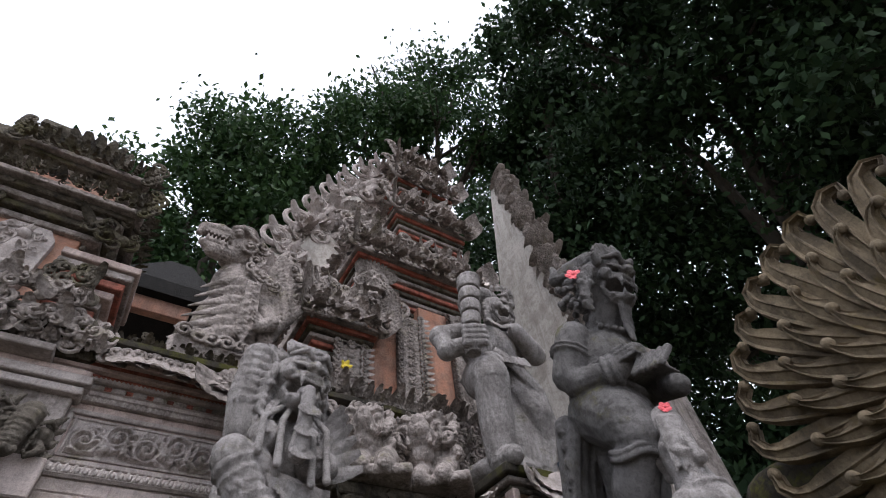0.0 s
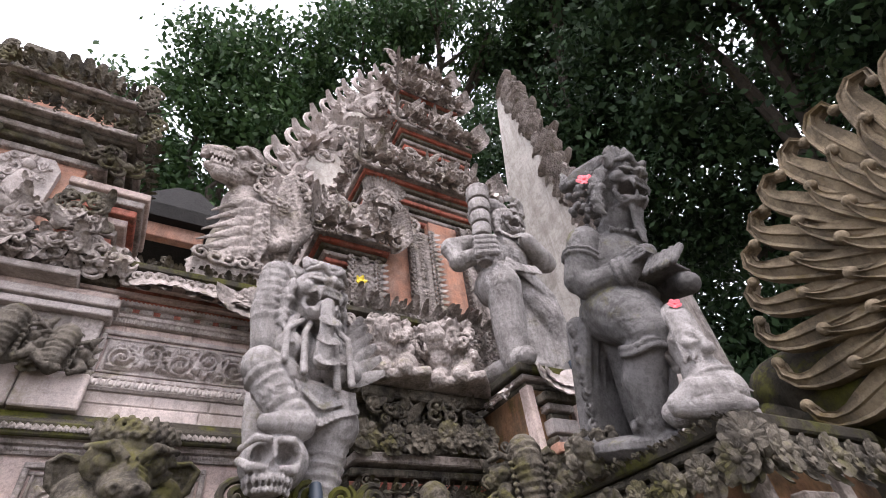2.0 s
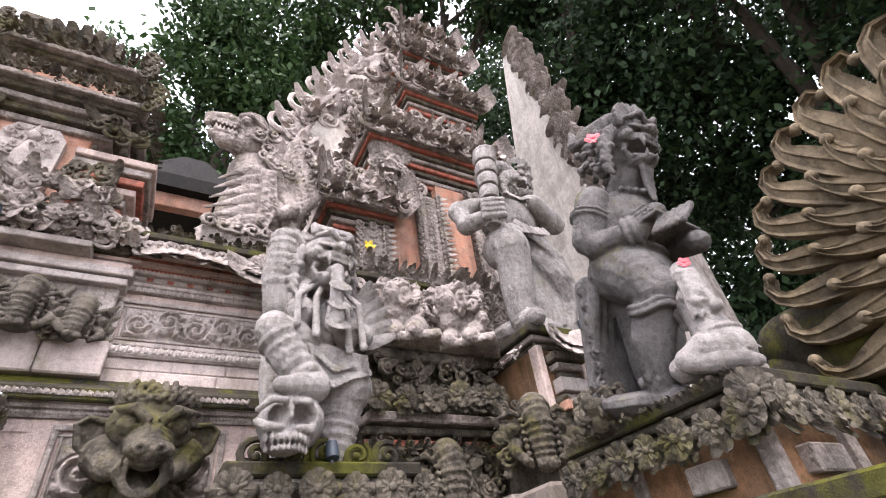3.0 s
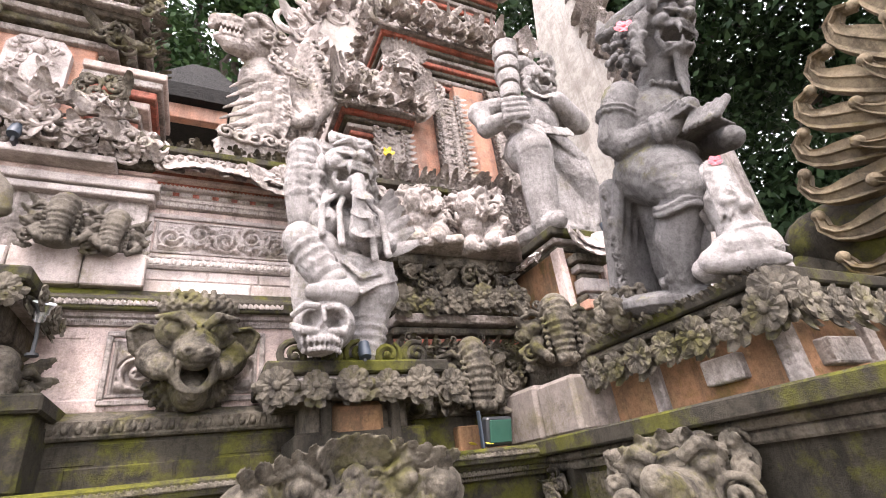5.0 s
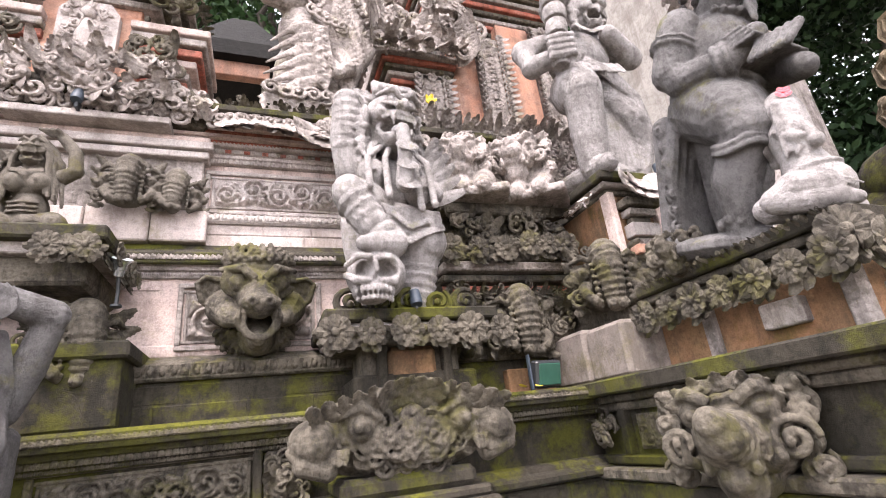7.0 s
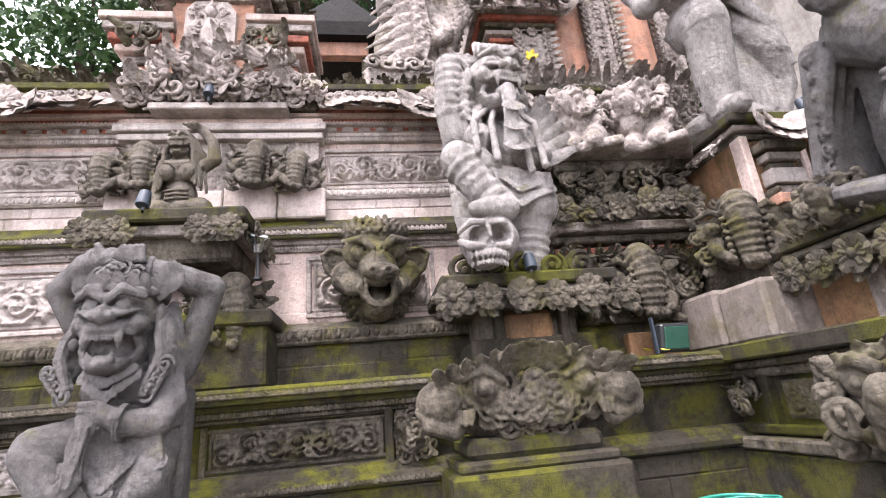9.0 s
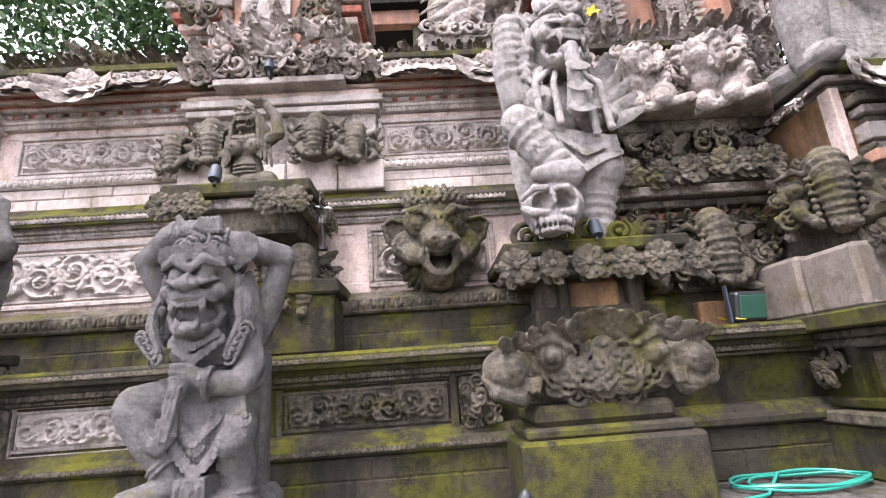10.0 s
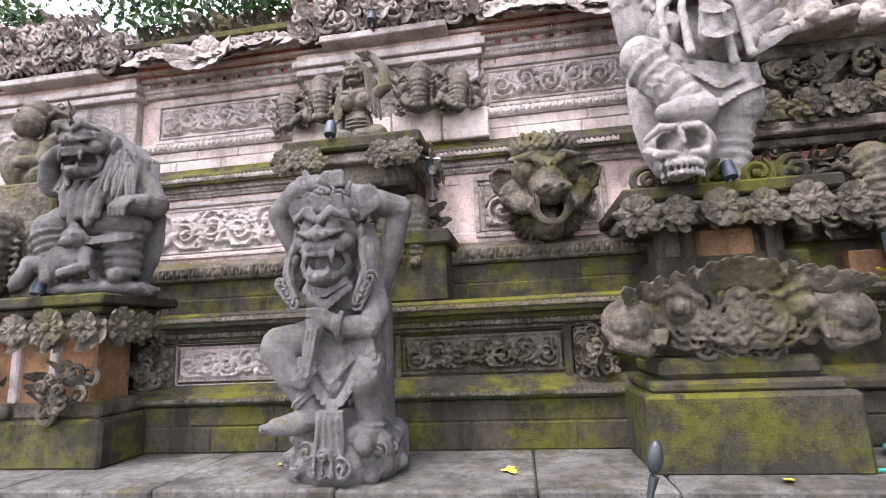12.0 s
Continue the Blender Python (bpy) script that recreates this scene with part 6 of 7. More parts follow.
def cornice(x0, x1, yf, z, h, n, flare, seed):
    """A stepped cornice of thin grey and red courses under a crest of leaves and corner scrolls."""
    for j in range(n):
        e = flare * j / (n - 1)
        zz = z + h * j / n
        put("cornice_course", one_box(x0 + flare - e, x1 + 0.4 * e, yf + flare - e, 1.4, zz, zz + h / n * 0.82, 0.01), (DARK, REDBAND, CARVE)[j % 3], gate)
    bm = bmesh.new()
    zt = z + h
    fringe(bm, (x0, yf - 0.02, zt), (x1 + 0.3 * flare, yf - 0.02, zt), 0.22, 0.1, seed)
    fringe(bm, (x0, yf - 0.04, zt + 0.05), (x1 + 0.3 * flare, yf - 0.04, zt + 0.05), 0.24, 0.1, seed + 1, up=-1)
    fringe(bm, (x0 - 0.02, 1.2, zt), (x0 - 0.02, yf, zt), 0.17, 0.1, seed + 2, (-1, 0, 0))
    fringe(bm, (x0 - 0.02, 1.2, zt + 0.04), (x0 - 0.02, yf, zt + 0.04), 0.17, 0.1, seed + 3, (-1, 0, 0), -1)
    carve(bm, x0 + 0.05, x1 + 0.2 * flare, yf + 0.08, zt + 0.05, zt + 0.55, 0.2, seed + 4, 0.14, 2.2)
    for cx, sx in ((x0, -1), (x1 + 0.3 * flare, 1)):
        for j in range(7):
            leaf(bm, (cx, yf, zt - 0.12 + 0.07 * j), (sx * 1.0, -0.8, 0.1 + 0.15 * j), 0.2, 0.6, 0.8)
        for j in range(4):
            spiral(bm, (cx + sx * (0.05 + 0.07 * j), yf - 0.1, zt - 0.05 + 0.13 * j), 0.14, 1.6, sx, 0.3, j)
    rosette(bm, ((x0 + x1) / 2, yf - 0.1, zt + 0.05), 0.24, 8)
    stuff("cornice_carving", bm, CARVE, gate, "carved leaf cornice")


cornice(1.60, 2.45, 0.0, 4.98, 0.42, 6, 0.2, 300)
cornice(2.15, 4.15, -0.02, 6.10, 0.75, 9, 0.3, 310)
cornice(2.85, 4.2, 0.10, 7.55, 0.85, 9, 0.28, 320)
cornice(3.0, 4.2, 0.25, 9.0, 0.75, 8, 0.25, 330)
cornice(3.15, 4.15, 0.40, 10.2, 0.55, 6, 0.2, 340)
for x0, z0, z1, yf in ((2.5, 5.5, 6.2, 0.3), (2.45, 6.8, 7.6, 0.36), (3.1, 8.3, 9.1, 0.45), (3.25, 9.6, 10.3, 0.55)):
    put("tier_body", one_box(x0, 4.12, yf, 1.5, z0, z1, 0.01), CARVE, gate)
for k in range(4):
    put("crest_tooth", one_box(3.44 + 0.13 * k, 3.54 + 0.13 * k, 0.42, 0.6, 10.95, 11.22, 0.03), WHITE, gate)
# guardian masks over the cornices
for (x, y, z), size, seed in (((2.40, 0.05, 6.05), 0.40, 7), ((2.42, 0.60, 8.05), 0.50, 8)):
    bm, dt = bmesh.new(), bmesh.new()
    face(bm, (0, 0, 0), size, -8)
    for k in range(16):
        a = math.pi * k / 15
        leaf(dt, (0.5 * size * math.cos(a), -0.1, 0.35 * size + 0.3 * size * math.sin(a)), (math.cos(a), -0.3, 0.4 + math.sin(a)), 0.32 * size, 0.5, 0.5)
        spiral(dt, (0.6 * size * math.cos(a), -0.15, -0.2 * size + 0.3 * size * math.sin(a)), 0.17 * size, 1.6, (-1) ** k, 0.28, k)
    carve(dt, -0.6 * size, 0.6 * size, 0.05, -0.9 * size, -0.3 * size, 0.2 * size, seed, 0.1, 1.8)
    fused("guardian_mask", bm, CARVE, "carved stone guardian mask on the gate cornice", "carved mask", 0.016, pose(x, y, z), "guardian masks on the gate", 1, dt)

# the fin beside the gate half, edged with curls
fin = empty("gate_fin", "stepped stone fin with large curls, patched with cement", "gate fin", at=(2.2, 1.2, 4))
outline = [(1.35, 4.2), (3.9, 4.2), (3.9, 11.3), (3.4, 11.3), (2.95, 11.0), (2.6, 10.5), (2.28, 9.9), (2.0, 9.3), (1.75, 8.7), (1.5, 8.1), (1.25, 7.5), (1.05, 6.9), (0.98, 6.3)]
bm = bmesh.new()
slab(bm, outline, 0.95, 1.35)
bmesh.ops.recalc_face_normals(bm, faces=bm.faces)
put("fin_body", bm, WHITE, fin)
bm = bmesh.new()
for k, (x, z) in enumerate(outline[2:]):
    spiral(bm, (x - 0.02, 0.93, z), 0.30, 1.7, 1, 0.21, 0.6)
    spiral(bm, (x + 0.34, 0.9, z - 0.28), 0.2, 1.6, -1, 0.26, 2)
    leaf(bm, (x + 0.05, 0.92, z - 0.1), (-0.8, -0.2, 0.8), 0.4, 0.4, 0.3)
rnd = random.Random(8)
for k in range(300):
    z = rnd.uniform(5.6, 11.0)
    edge = np.interp(z, [6.3, 7.5, 8.7, 9.9, 11.0, 11.3], [0.98, 1.25, 1.75, 2.28, 2.95, 3.4])
    x = rnd.uniform(edge, min(edge + 1.0, 3.8))
    if math.hypot(x - edge - 0.55, (z % 1.7) - 0.7) < 0.4:
        continue
    spiral(bm, (x, 0.92, z), rnd.uniform(0.08, 0.16), 1.5, rnd.choice((-1, 1)), 0.32, rnd.uniform(0, 6))
    leaf(bm, (x, 0.93, z), (rnd.uniform(-1, 1), -0.2, rnd.uniform(-0.3, 1)), 0.24, 0.5, 0.4)
stuff("fin_carving", bm, WHITE, fin, "pale carved curls")
for x, z, r in ((1.95, 7.45, 0.46), (2.35, 9.0, 0.34), (1.7, 6.5, 0.34)):
    bm = bmesh.new()
    ball(bm, (x, 0.92, z), (r * 0.8, 0.06, r * 1.5), (0, 20, 0), 18, 12)
    for v in bm.verts:
        v.co += 0.05 * noise.noise_vector(v.co * 5)
    put("cement_patch", bm, CEMENT, fin, "rough cement patch")

# the other gate half: smooth inner face, broken carving along its front edge
far_gate = empty("far_gate_half", "smooth cement inner face of the far gate half", "gate tower", at=(6.4, 0.6, 0))
prof = [(2.6, 2.0), (2.3, 7.4), (1.4, 9.0), (0.86, 12.2), (0.76, 12.5)]
rnd = random.Random(3)
z, y = 12.3, 0.66
while z > 5.2:
    prof.append((y + rnd.uniform(-0.02, 0.05), z))
    prof.append((y - rnd.uniform(0.0, 0.12), z - rnd.uniform(0.05, 0.2)))
    z -= rnd.uniform(0.22, 0.7)
    y = max(-0.08, y - rnd.uniform(0.03, 0.08))
prof += [(y, 5.0), (y, 2.0)]
bm = bmesh.new()
a = [bm.verts.new((6.2, yy, zz)) for yy, zz in prof]
c = [bm.verts.new((6.6, yy, zz)) for yy, zz in prof]
bm.faces.new(a)
bm.faces.new(list(reversed(c)))
for k in range(len(a)):
    bm.faces.new((a[k], c[k], c[(k + 1) % len(a)], a[(k + 1) % len(a)]))
bmesh.ops.recalc_face_normals(bm, faces=bm.faces)
at_origin(part("inner_face", bm, CEMENT, far_gate, smooth=False), far_gate)
bm = bmesh.new()
for k, (yy, zz) in enumerate(prof[4:-2]):
    for j in range(7):
        leaf(bm, (6.22 + 0.06 * j, yy + 0.04, zz + rnd.uniform(-0.2, 0.2)), (rnd.uniform(-0.4, 0.2), -1, rnd.uniform(-0.3, 0.9)), rnd.uniform(0.15, 0.5), 0.6, 0.5, (0, -0.3, 1))
    spiral(bm, (6.5, yy - 0.1, zz), 0.15, 1.5, 1, 0.3, k)
stuff("edge_carving", bm, CARVE, far_gate, "broken weathered carving")
put("far_body", one_box(6.6, 8.6, -0.1, 1.3, 2.0, 7.0, 0.02), CARVE, far_gate)

# ---- corner tower on the wall ----
ut = empty("corner_tower", "carved stone tower with orange and red brick courses", "tower", at=(-1.1, 0.4, 4.2))
put("shaft", one_box(-1.48, -0.68, 0.26, 1.0, 4.15, 6.7, 0.01), BRICK, ut)
for x0, x1 in ((-1.9, -1.42), (-0.74, -0.26)):
    for j in range(10):
        z = 4.35 + 0.1 * j
        e = (0.0, 0.06, 0.1, 0.04, 0.0, 0.02, 0.08, 0.13, 0.17, 0.2)[j]
        put("flank_course", one_box(x0 - e * (x0 < -1.5), x1 + e * (x0 > -1.5), 0.34 - e, 1.0, z, z + 0.085, 0.01), (PINK, REDBAND, CARVE)[j % 3], ut)
for z0, n, e0, mats in ((5.55, 5, 0.0, (CARVE, DARK)), (6.2, 6, -0.22, (DARK, CARVE))):
    for j in range(n):
        e = e0 + 0.06 * j
        put("cornice_course", one_box(-1.66 - e, -0.52 + e, 0.2 - e, 1.05, z0 + 0.085 * j, z0 + 0.085 * j + 0.075, 0.01), mats[j % 2], ut)
bm = bmesh.new()
for z, e in ((5.93, 0.24), (6.66, 0.06)):
    fringe(bm, (-1.66 - e, 0.16 - e, z), (-0.52 + e, 0.16 - e, z), 0.15, 0.1, int(z * 10))
    fringe(bm, (-0.52 + e, 0.16 - e, z), (-0.52 + e, 0.9, z), 0.15, 0.1, int(z * 10) + 1, (1, 0, 0))
    fringe(bm, (-1.66 - e, 0.16 - e, z), (-0.52 + e, 0.16 - e, z), 0.12, 0.09, int(z * 10) + 2, up=-1)
    for j in range(7):
        spiral(bm, (-0.5 + e + 0.03 * (j % 3), 0.1 - e, z - 0.14 + 0.06 * j), 0.08, 1.5, 1, 0.34, j)
        spiral(bm, (-1.68 - e, 0.1 - e, z - 0.14 + 0.06 * j), 0.08, 1.5, -1, 0.34, j)
carve(bm, -1.9, -1.44, 0.2, 5.4, 6.0, 0.15, 81, 0.12, 1.6)
carve(bm, -0.72, -0.24, 0.2, 5.4, 6.0, 0.15, 82, 0.12, 1.6)
carve(bm, -0.7, -0.3, 0.15, 4.75, 5.1, 0.14, 83, 0.12, 1.6)
carve(bm, -1.86, -1.46, 0.15, 4.75, 5.1, 0.14, 84, 0.12, 1.6)
for j in range(9):
    a = math.pi * j / 8
    leaf(bm, (-1.1 + 0.1 * math.cos(a), 0.2, 6.7), (math.cos(a), -0.2, 0.25 + math.sin(a)), 0.34, 0.4, 0.3)
stuff("tower_carving", bm, DARK, ut, "dark weathered leaf carving")
for j, (w, z0, z1) in enumerate(((0.8, 6.65, 6.85), (0.62, 6.85, 6.98), (0.4, 6.96, 7.2), (0.5, 7.18, 7.26), (0.24, 7.24, 7.44), (0.34, 7.42, 7.55))):
    put("finial_course", one_box(-1.72 - w / 2, -1.72 + w / 2, 0.6 - w / 2, 0.6 + w / 2, z0, z1, 0.025), DARK, ut)
# plaque: a plain carved panel in an octagonal frame
bm = bmesh.new()
slab(bm, [(-1.24, 4.68), (-0.92, 4.68), (-0.84, 4.8), (-0.84, 5.38), (-0.92, 5.5), (-1.24, 5.5), (-1.32, 5.38), (-1.32, 4.8)], 0.18, 0.3)
bmesh.ops.recalc_face_normals(bm, faces=bm.faces)
put("plaque_frame", bm, WHITE, ut)
bm = bmesh.new()
ball(bm, (-1.08, 0.17, 5.1), (0.09, 0.05, 0.2))
ball(bm, (-1.08, 0.16, 5.34), 0.06)
limb(bm, [(-1.1, 0.17, 4.95), (-1.14, 0.17, 4.75)], [0.05, 0.04])
limb(bm, [(-1.05, 0.17, 4.95), (-1.0, 0.17, 4.75)], [0.05, 0.04])
carve(bm, -1.26, -0.9, 0.18, 4.74, 5.44, 0.1, 85, 0.02, 1.1)
stuff("plaque_relief", bm, WHITE, ut, "pale carved relief")

# dark thatched roof behind the wall
hut = empty("thatched_pavilion", "dark thatched pavilion roof behind the temple wall", "pavilion", at=(0.2, 2.6, 4))
bm = bmesh.new()
a = [bm.verts.new(p) for p in ((-0.6, 2.0, 6.75), (0.75, 2.0, 6.75), (0.75, 3.6, 6.75), (-0.6, 3.6, 6.75))]
c = [bm.verts.new(p) for p in ((-0.6, 2.0, 7.0), (0.75, 2.0, 7.0), (0.75, 3.6, 7.0), (-0.6, 3.6, 7.0))]
top = [bm.verts.new((-0.1, 2.8, 8.2)), bm.verts.new((0.25, 2.8, 8.2))]
bm.faces.new(list(reversed(a)))
for k in range(4):
    bm.faces.new((a[k], a[(k + 1) % 4], c[(k + 1) % 4], c[k]))
bm.faces.new((c[0], c[1], top[1], top[0]))
bm.faces.new((c[2], c[3], top[0], top[1]))
bm.faces.new((c[1], c[2], top[1]))
bm.faces.new((c[3], c[0], top[0]))
at_origin(part("thatch_roof", bm, THATCH, hut, smooth=False), hut)
put("eaves_beam", one_box(-0.4, 0.5, 2.15, 2.3, 6.5, 6.75, 0.01), BRICK, hut)
for x in (-0.35, 0.45):
    put("post", one_box(x - 0.06, x + 0.06, 2.2, 2.32, 0.0, 6.75, 0.01), DARK, hut)

# ---- east podium and pedestals beside the stairs ----
rw = empty("wall_east", "mossy podium wall that comes forward beside the stairs", "wall", kind="structure")
put("podium_body", one_box(2.86, 6.5, -3.4, 0.2, 0.0, 1.5, 0.02), MOSSY, rw)
for k, (e, z0, z1, mt) in enumerate(((0.16, 0.7, 0.97, MOSSY), (0.18, 0.98, 1.05, DARK), (0.08, 1.06, 1.12, MOSSY), (0.06, 1.40, 1.46, DARK), (0.1, 1.46, 1.51, DARK), (0.2, 1.51, 1.61, MOSSY))):
    put("podium_course", one_box(2.86 - e, 6.5, -3.4 - e, 0.1, z0, z1, 0.012), mt, rw)
put("podium_pilaster", one_box(2.80, 2.9, -1.13, -1.06, 1.1, 1.42, 0.008), MOSSY, rw)
bm = bmesh.new()
carve(bm, -0.1, 0.1, 0, 1.14, 1.38, 0.09, 91, 0.08, 2.0)
for v in bm.verts:
    v.co = Vector((2.82 + v.co.y, -0.96 - v.co.x, v.co.z))
stuff("podium_boss", bm, DARK, rw, "carved flower boss")
v, fc = relief(0.0, 0.8, 0, 1.15, 1.37, 0.025, 12)
v = np.stack([2.84 + v[:, 1], -1.2 - v[:, 0], v[:, 2]], -1)
grid_object("relief_panel", v, fc, DARK, rw, "carved scrolling vine relief")
put("smooth_ashlar", one_box(2.80, 3.4, -0.86, 0.3, 1.61, 2.02, 0.03), WORNASHLAR, rw)
put("smooth_ashlar", one_box(2.81, 3.4, -1.30, -0.866, 1.61, 2.0, 0.03), WORNASHLAR, rw)
put("tile_panel", one_box(2.3, 2.5, -0.5, -0.3, 1.6, 1.80, 0.01), OCHRE, rw)
put("tile_panel", one_box(2.51, 2.72, -0.5, -0.3, 1.6, 1.80, 0.01), OCHRE, rw)

ped = empty("niche_pedestal", "orange stone pedestal with a carved niche and mossy top", "pedestal", "statue pedestals", at=(3.45, -0.7, 1.6))
put("foot", one_box(3.12, 3.86, -1.08, 0.2, 1.6, 2.6, 0.02), DARK, ped)
put("body", one_box(3.20, 3.72, -1.02, 0.2, 2.5, 3.14, 0.02), OCHRE, ped)
for x in (3.19, 3.66):
    put("post", one_box(x, x + 0.07, -1.07, -0.95, 2.5, 3.14, 0.01), PINK, ped)
for j, (e, z0, z1) in enumerate(((0.10, 2.56, 2.64), (0.06, 2.64, 2.71), (0.09, 2.72, 2.84), (0.05, 2.85, 2.9), (0.09, 2.91, 2.97), (0.13, 2.98, 3.05))):
    put("niche_course", one_box(3.46 - e - 0.05, 3.46 + e + 0.05, -1.04 - e, -0.95, z0, z1, 0.008), (BRICK, CARVE, WHITE, DARK, CARVE, DARK)[j], ped)
for e, z0, z1, mt in ((0.0, 3.13, 3.18, DARK), (0.05, 3.18, 3.23, CARVE), (0.1, 3.23, 3.31, MOSSY)):
    put("cap_course", one_box(3.20 - e, 3.74 + e, -1.04 - e, 0.2, z0, z1, 0.012), mt, ped)
bm = bmesh.new()
for j in range(9):
    a = -math.pi * j / 8
    leaf(bm, (3.46 + 0.08 * math.cos(a), -1.14, 3.2), (math.cos(a), -0.2, math.sin(a)), 0.23, 0.6, 0.4)
    leaf(bm, (3.46 + 0.05 * math.cos(a), -1.17, 3.21), (math.cos(a), -0.2, math.sin(a)), 0.15, 0.6, 0.4)
fringe(bm, (3.14, -0.1, 3.16), (3.14, -1.0, 3.16), 0.12, 0.08, 92, (-1, 0, 0), -1)
stuff("leaf_mask", bm, WHITE, ped, "pale carved leaf mask")
bm = bmesh.new()
for j in range(8):
    spiral(bm, (3.94, -0.98, 2.4 + 0.12 * j), 0.10, 1.5, (-1) ** j, 0.3, j)
box(bm, 3.8, 4.1, -0.95, -0.2, 1.6, 3.25, 0.06)
stuff("scroll_buttress", bm, OCHRE, ped, "carved scroll buttress")

shr = empty("reader_pedestal", "mossy pedestal with carved flowers and ochre panels", "pedestal", "statue pedestals", at=(3.5, -2, 1.6))
put("body", one_box(3.14, 4.4, -2.56, -1.3, 1.6, 2.08, 0.02), OCHRE, shr)
for x, y in ((3.10, -1.78), (3.10, -2.62), (3.86, -2.62)):
    put("post", one_box(x, x + 0.09, y, y + 0.09, 1.6, 2.05, 0.012), CARVE, shr)
put("inset_box", one_box(3.4, 3.72, -2.64, -2.5, 1.72, 1.86, 0.01), CARVE, shr)
put("inset_box", one_box(3.08, 3.2, -2.34, -2.10, 1.72, 1.86, 0.01), CARVE, shr)
for e, z0, z1, mt in ((0.0, 2.03, 2.08, DARK), (0.06, 2.08, 2.13, DARK), (0.1, 2.13, 2.21, MOSSY)):
    put("cap_course", one_box(3.10 - e, 4.4, -2.62 - e, -1.3, z0, z1, 0.012), mt, shr)
bm = bmesh.new()
flower_border(bm, (3.04, -1.4, 1.98), (3.04, -2.66, 1.98), 0.23, 31, (-1, 0, 0))
flower_border(bm, (3.08, -2.70, 1.98), (4.2, -2.70, 1.98), 0.23, 32)
fringe(bm, (3.0, -1.4, 2.16), (3.0, -2.7, 2.16), 0.05, 0.05, 33, (-1, 0, 0))
stuff("flower_border", bm, DARK, shr, "dark carved hanging flowers")
bm = bmesh.new()
rosette(bm, (3.0, -2.70, 2.06), 0.13, 9, (-0.7, -0.7, 0.1))
put("corner_flower", bm, DARK, shr)

# left pedestal of the long-haired figure
lp = empty("left_pedestal", "mossy carved pedestal with flowers and orange panels", "pedestal", "statue pedestals", at=(-2.8, -1.1, 0.70))
put("base", one_box(-3.9, -2.30, -1.27, -0.9, 0.69, 0.98, 0.02), MOSSY, lp)
put("base_step", one_box(-3.9, -2.36, -1.22, -0.9, 0.98, 1.08, 0.02), DARK, lp)
put("body", one_box(-3.8, -2.44, -1.20, -0.9, 1.06, 1.60, 0.02), OCHRE, lp)
for x in (-3.02, -2.74, -3.4):
    put("post", one_box(x, x + 0.06, -1.235, -1.1, 1.08, 1.58, 0.01), WHITE, lp)
for e, z0, z1, mt in ((0.0, 1.56, 1.61, DARK), (0.05, 1.61, 1.66, MOSSY), (0.1, 1.66, 1.73, MOSSY)):
    put("cap_course", one_box(-3.9, -2.36 + e, -1.27 - e, -0.7, z0, z1, 0.012), mt, lp)
bm = bmesh.new()
flower_border(bm, (-3.5, -1.32, 1.53), (-2.32, -1.32, 1.53), 0.24, 41)
flower_border(bm, (-2.32, -1.26, 1.53), (-2.32, -0.9, 1.53), 0.24, 42, (1, 0, 0))
carve(bm, -2.66, -2.30, -1.24, 1.02, 1.30, 0.13, 43, 0.14, 2.2)
carve(bm, -3.5, -3.0, -1.24, 1.02, 1.30, 0.13, 44, 0.12, 2.0)
stuff("flower_border", bm, DARK, lp, "dark carved hanging flowers")
makara_head(pose(-3.5, -0.85, 2.08, 0, 0, 10), 0.55, DARK, "dark carved makara head beside the long-haired statue")
bm = bmesh.new()
ball(bm, (0, 0, 0.3), (0.25, 0.2, 0.3))
ball(bm, (0, -0.05, 0.75), (0.14, 0.14, 0.16))
limb(bm, [(0.2, 0, 0.5), (0.28, -0.15, 0.3), (0.1, -0.25, 0.25)], [0.09, 0.08, 0.06])
limb(bm, [(-0.2, 0, 0.5), (-0.28, -0.15, 0.3)], [0.09, 0.08])
limb(bm, [(0.1, 0, 0.12), (0.32, -0.2, 0.12)], [0.13, 0.1])
fused("seated_statue", bm, DARK, "dark stone seated statue on a carved ledge", "statue", 0.012, pose(-3.62, -0.75, 2.64, 0, 0, 10) @ Matrix.Scale(0.75, 4))
put("back_wall", one_box(-4.2, -3.12, -0.95, -0.3, 1.6, 2.65, 0.02), DARK, lp)


# ---- great wing of the stone bird ----
bird = empty("bird_statue", "large weathered stone bird with fanned yellowed wing feathers", "bird statue", at=(4.4, -3.0, 1.6))


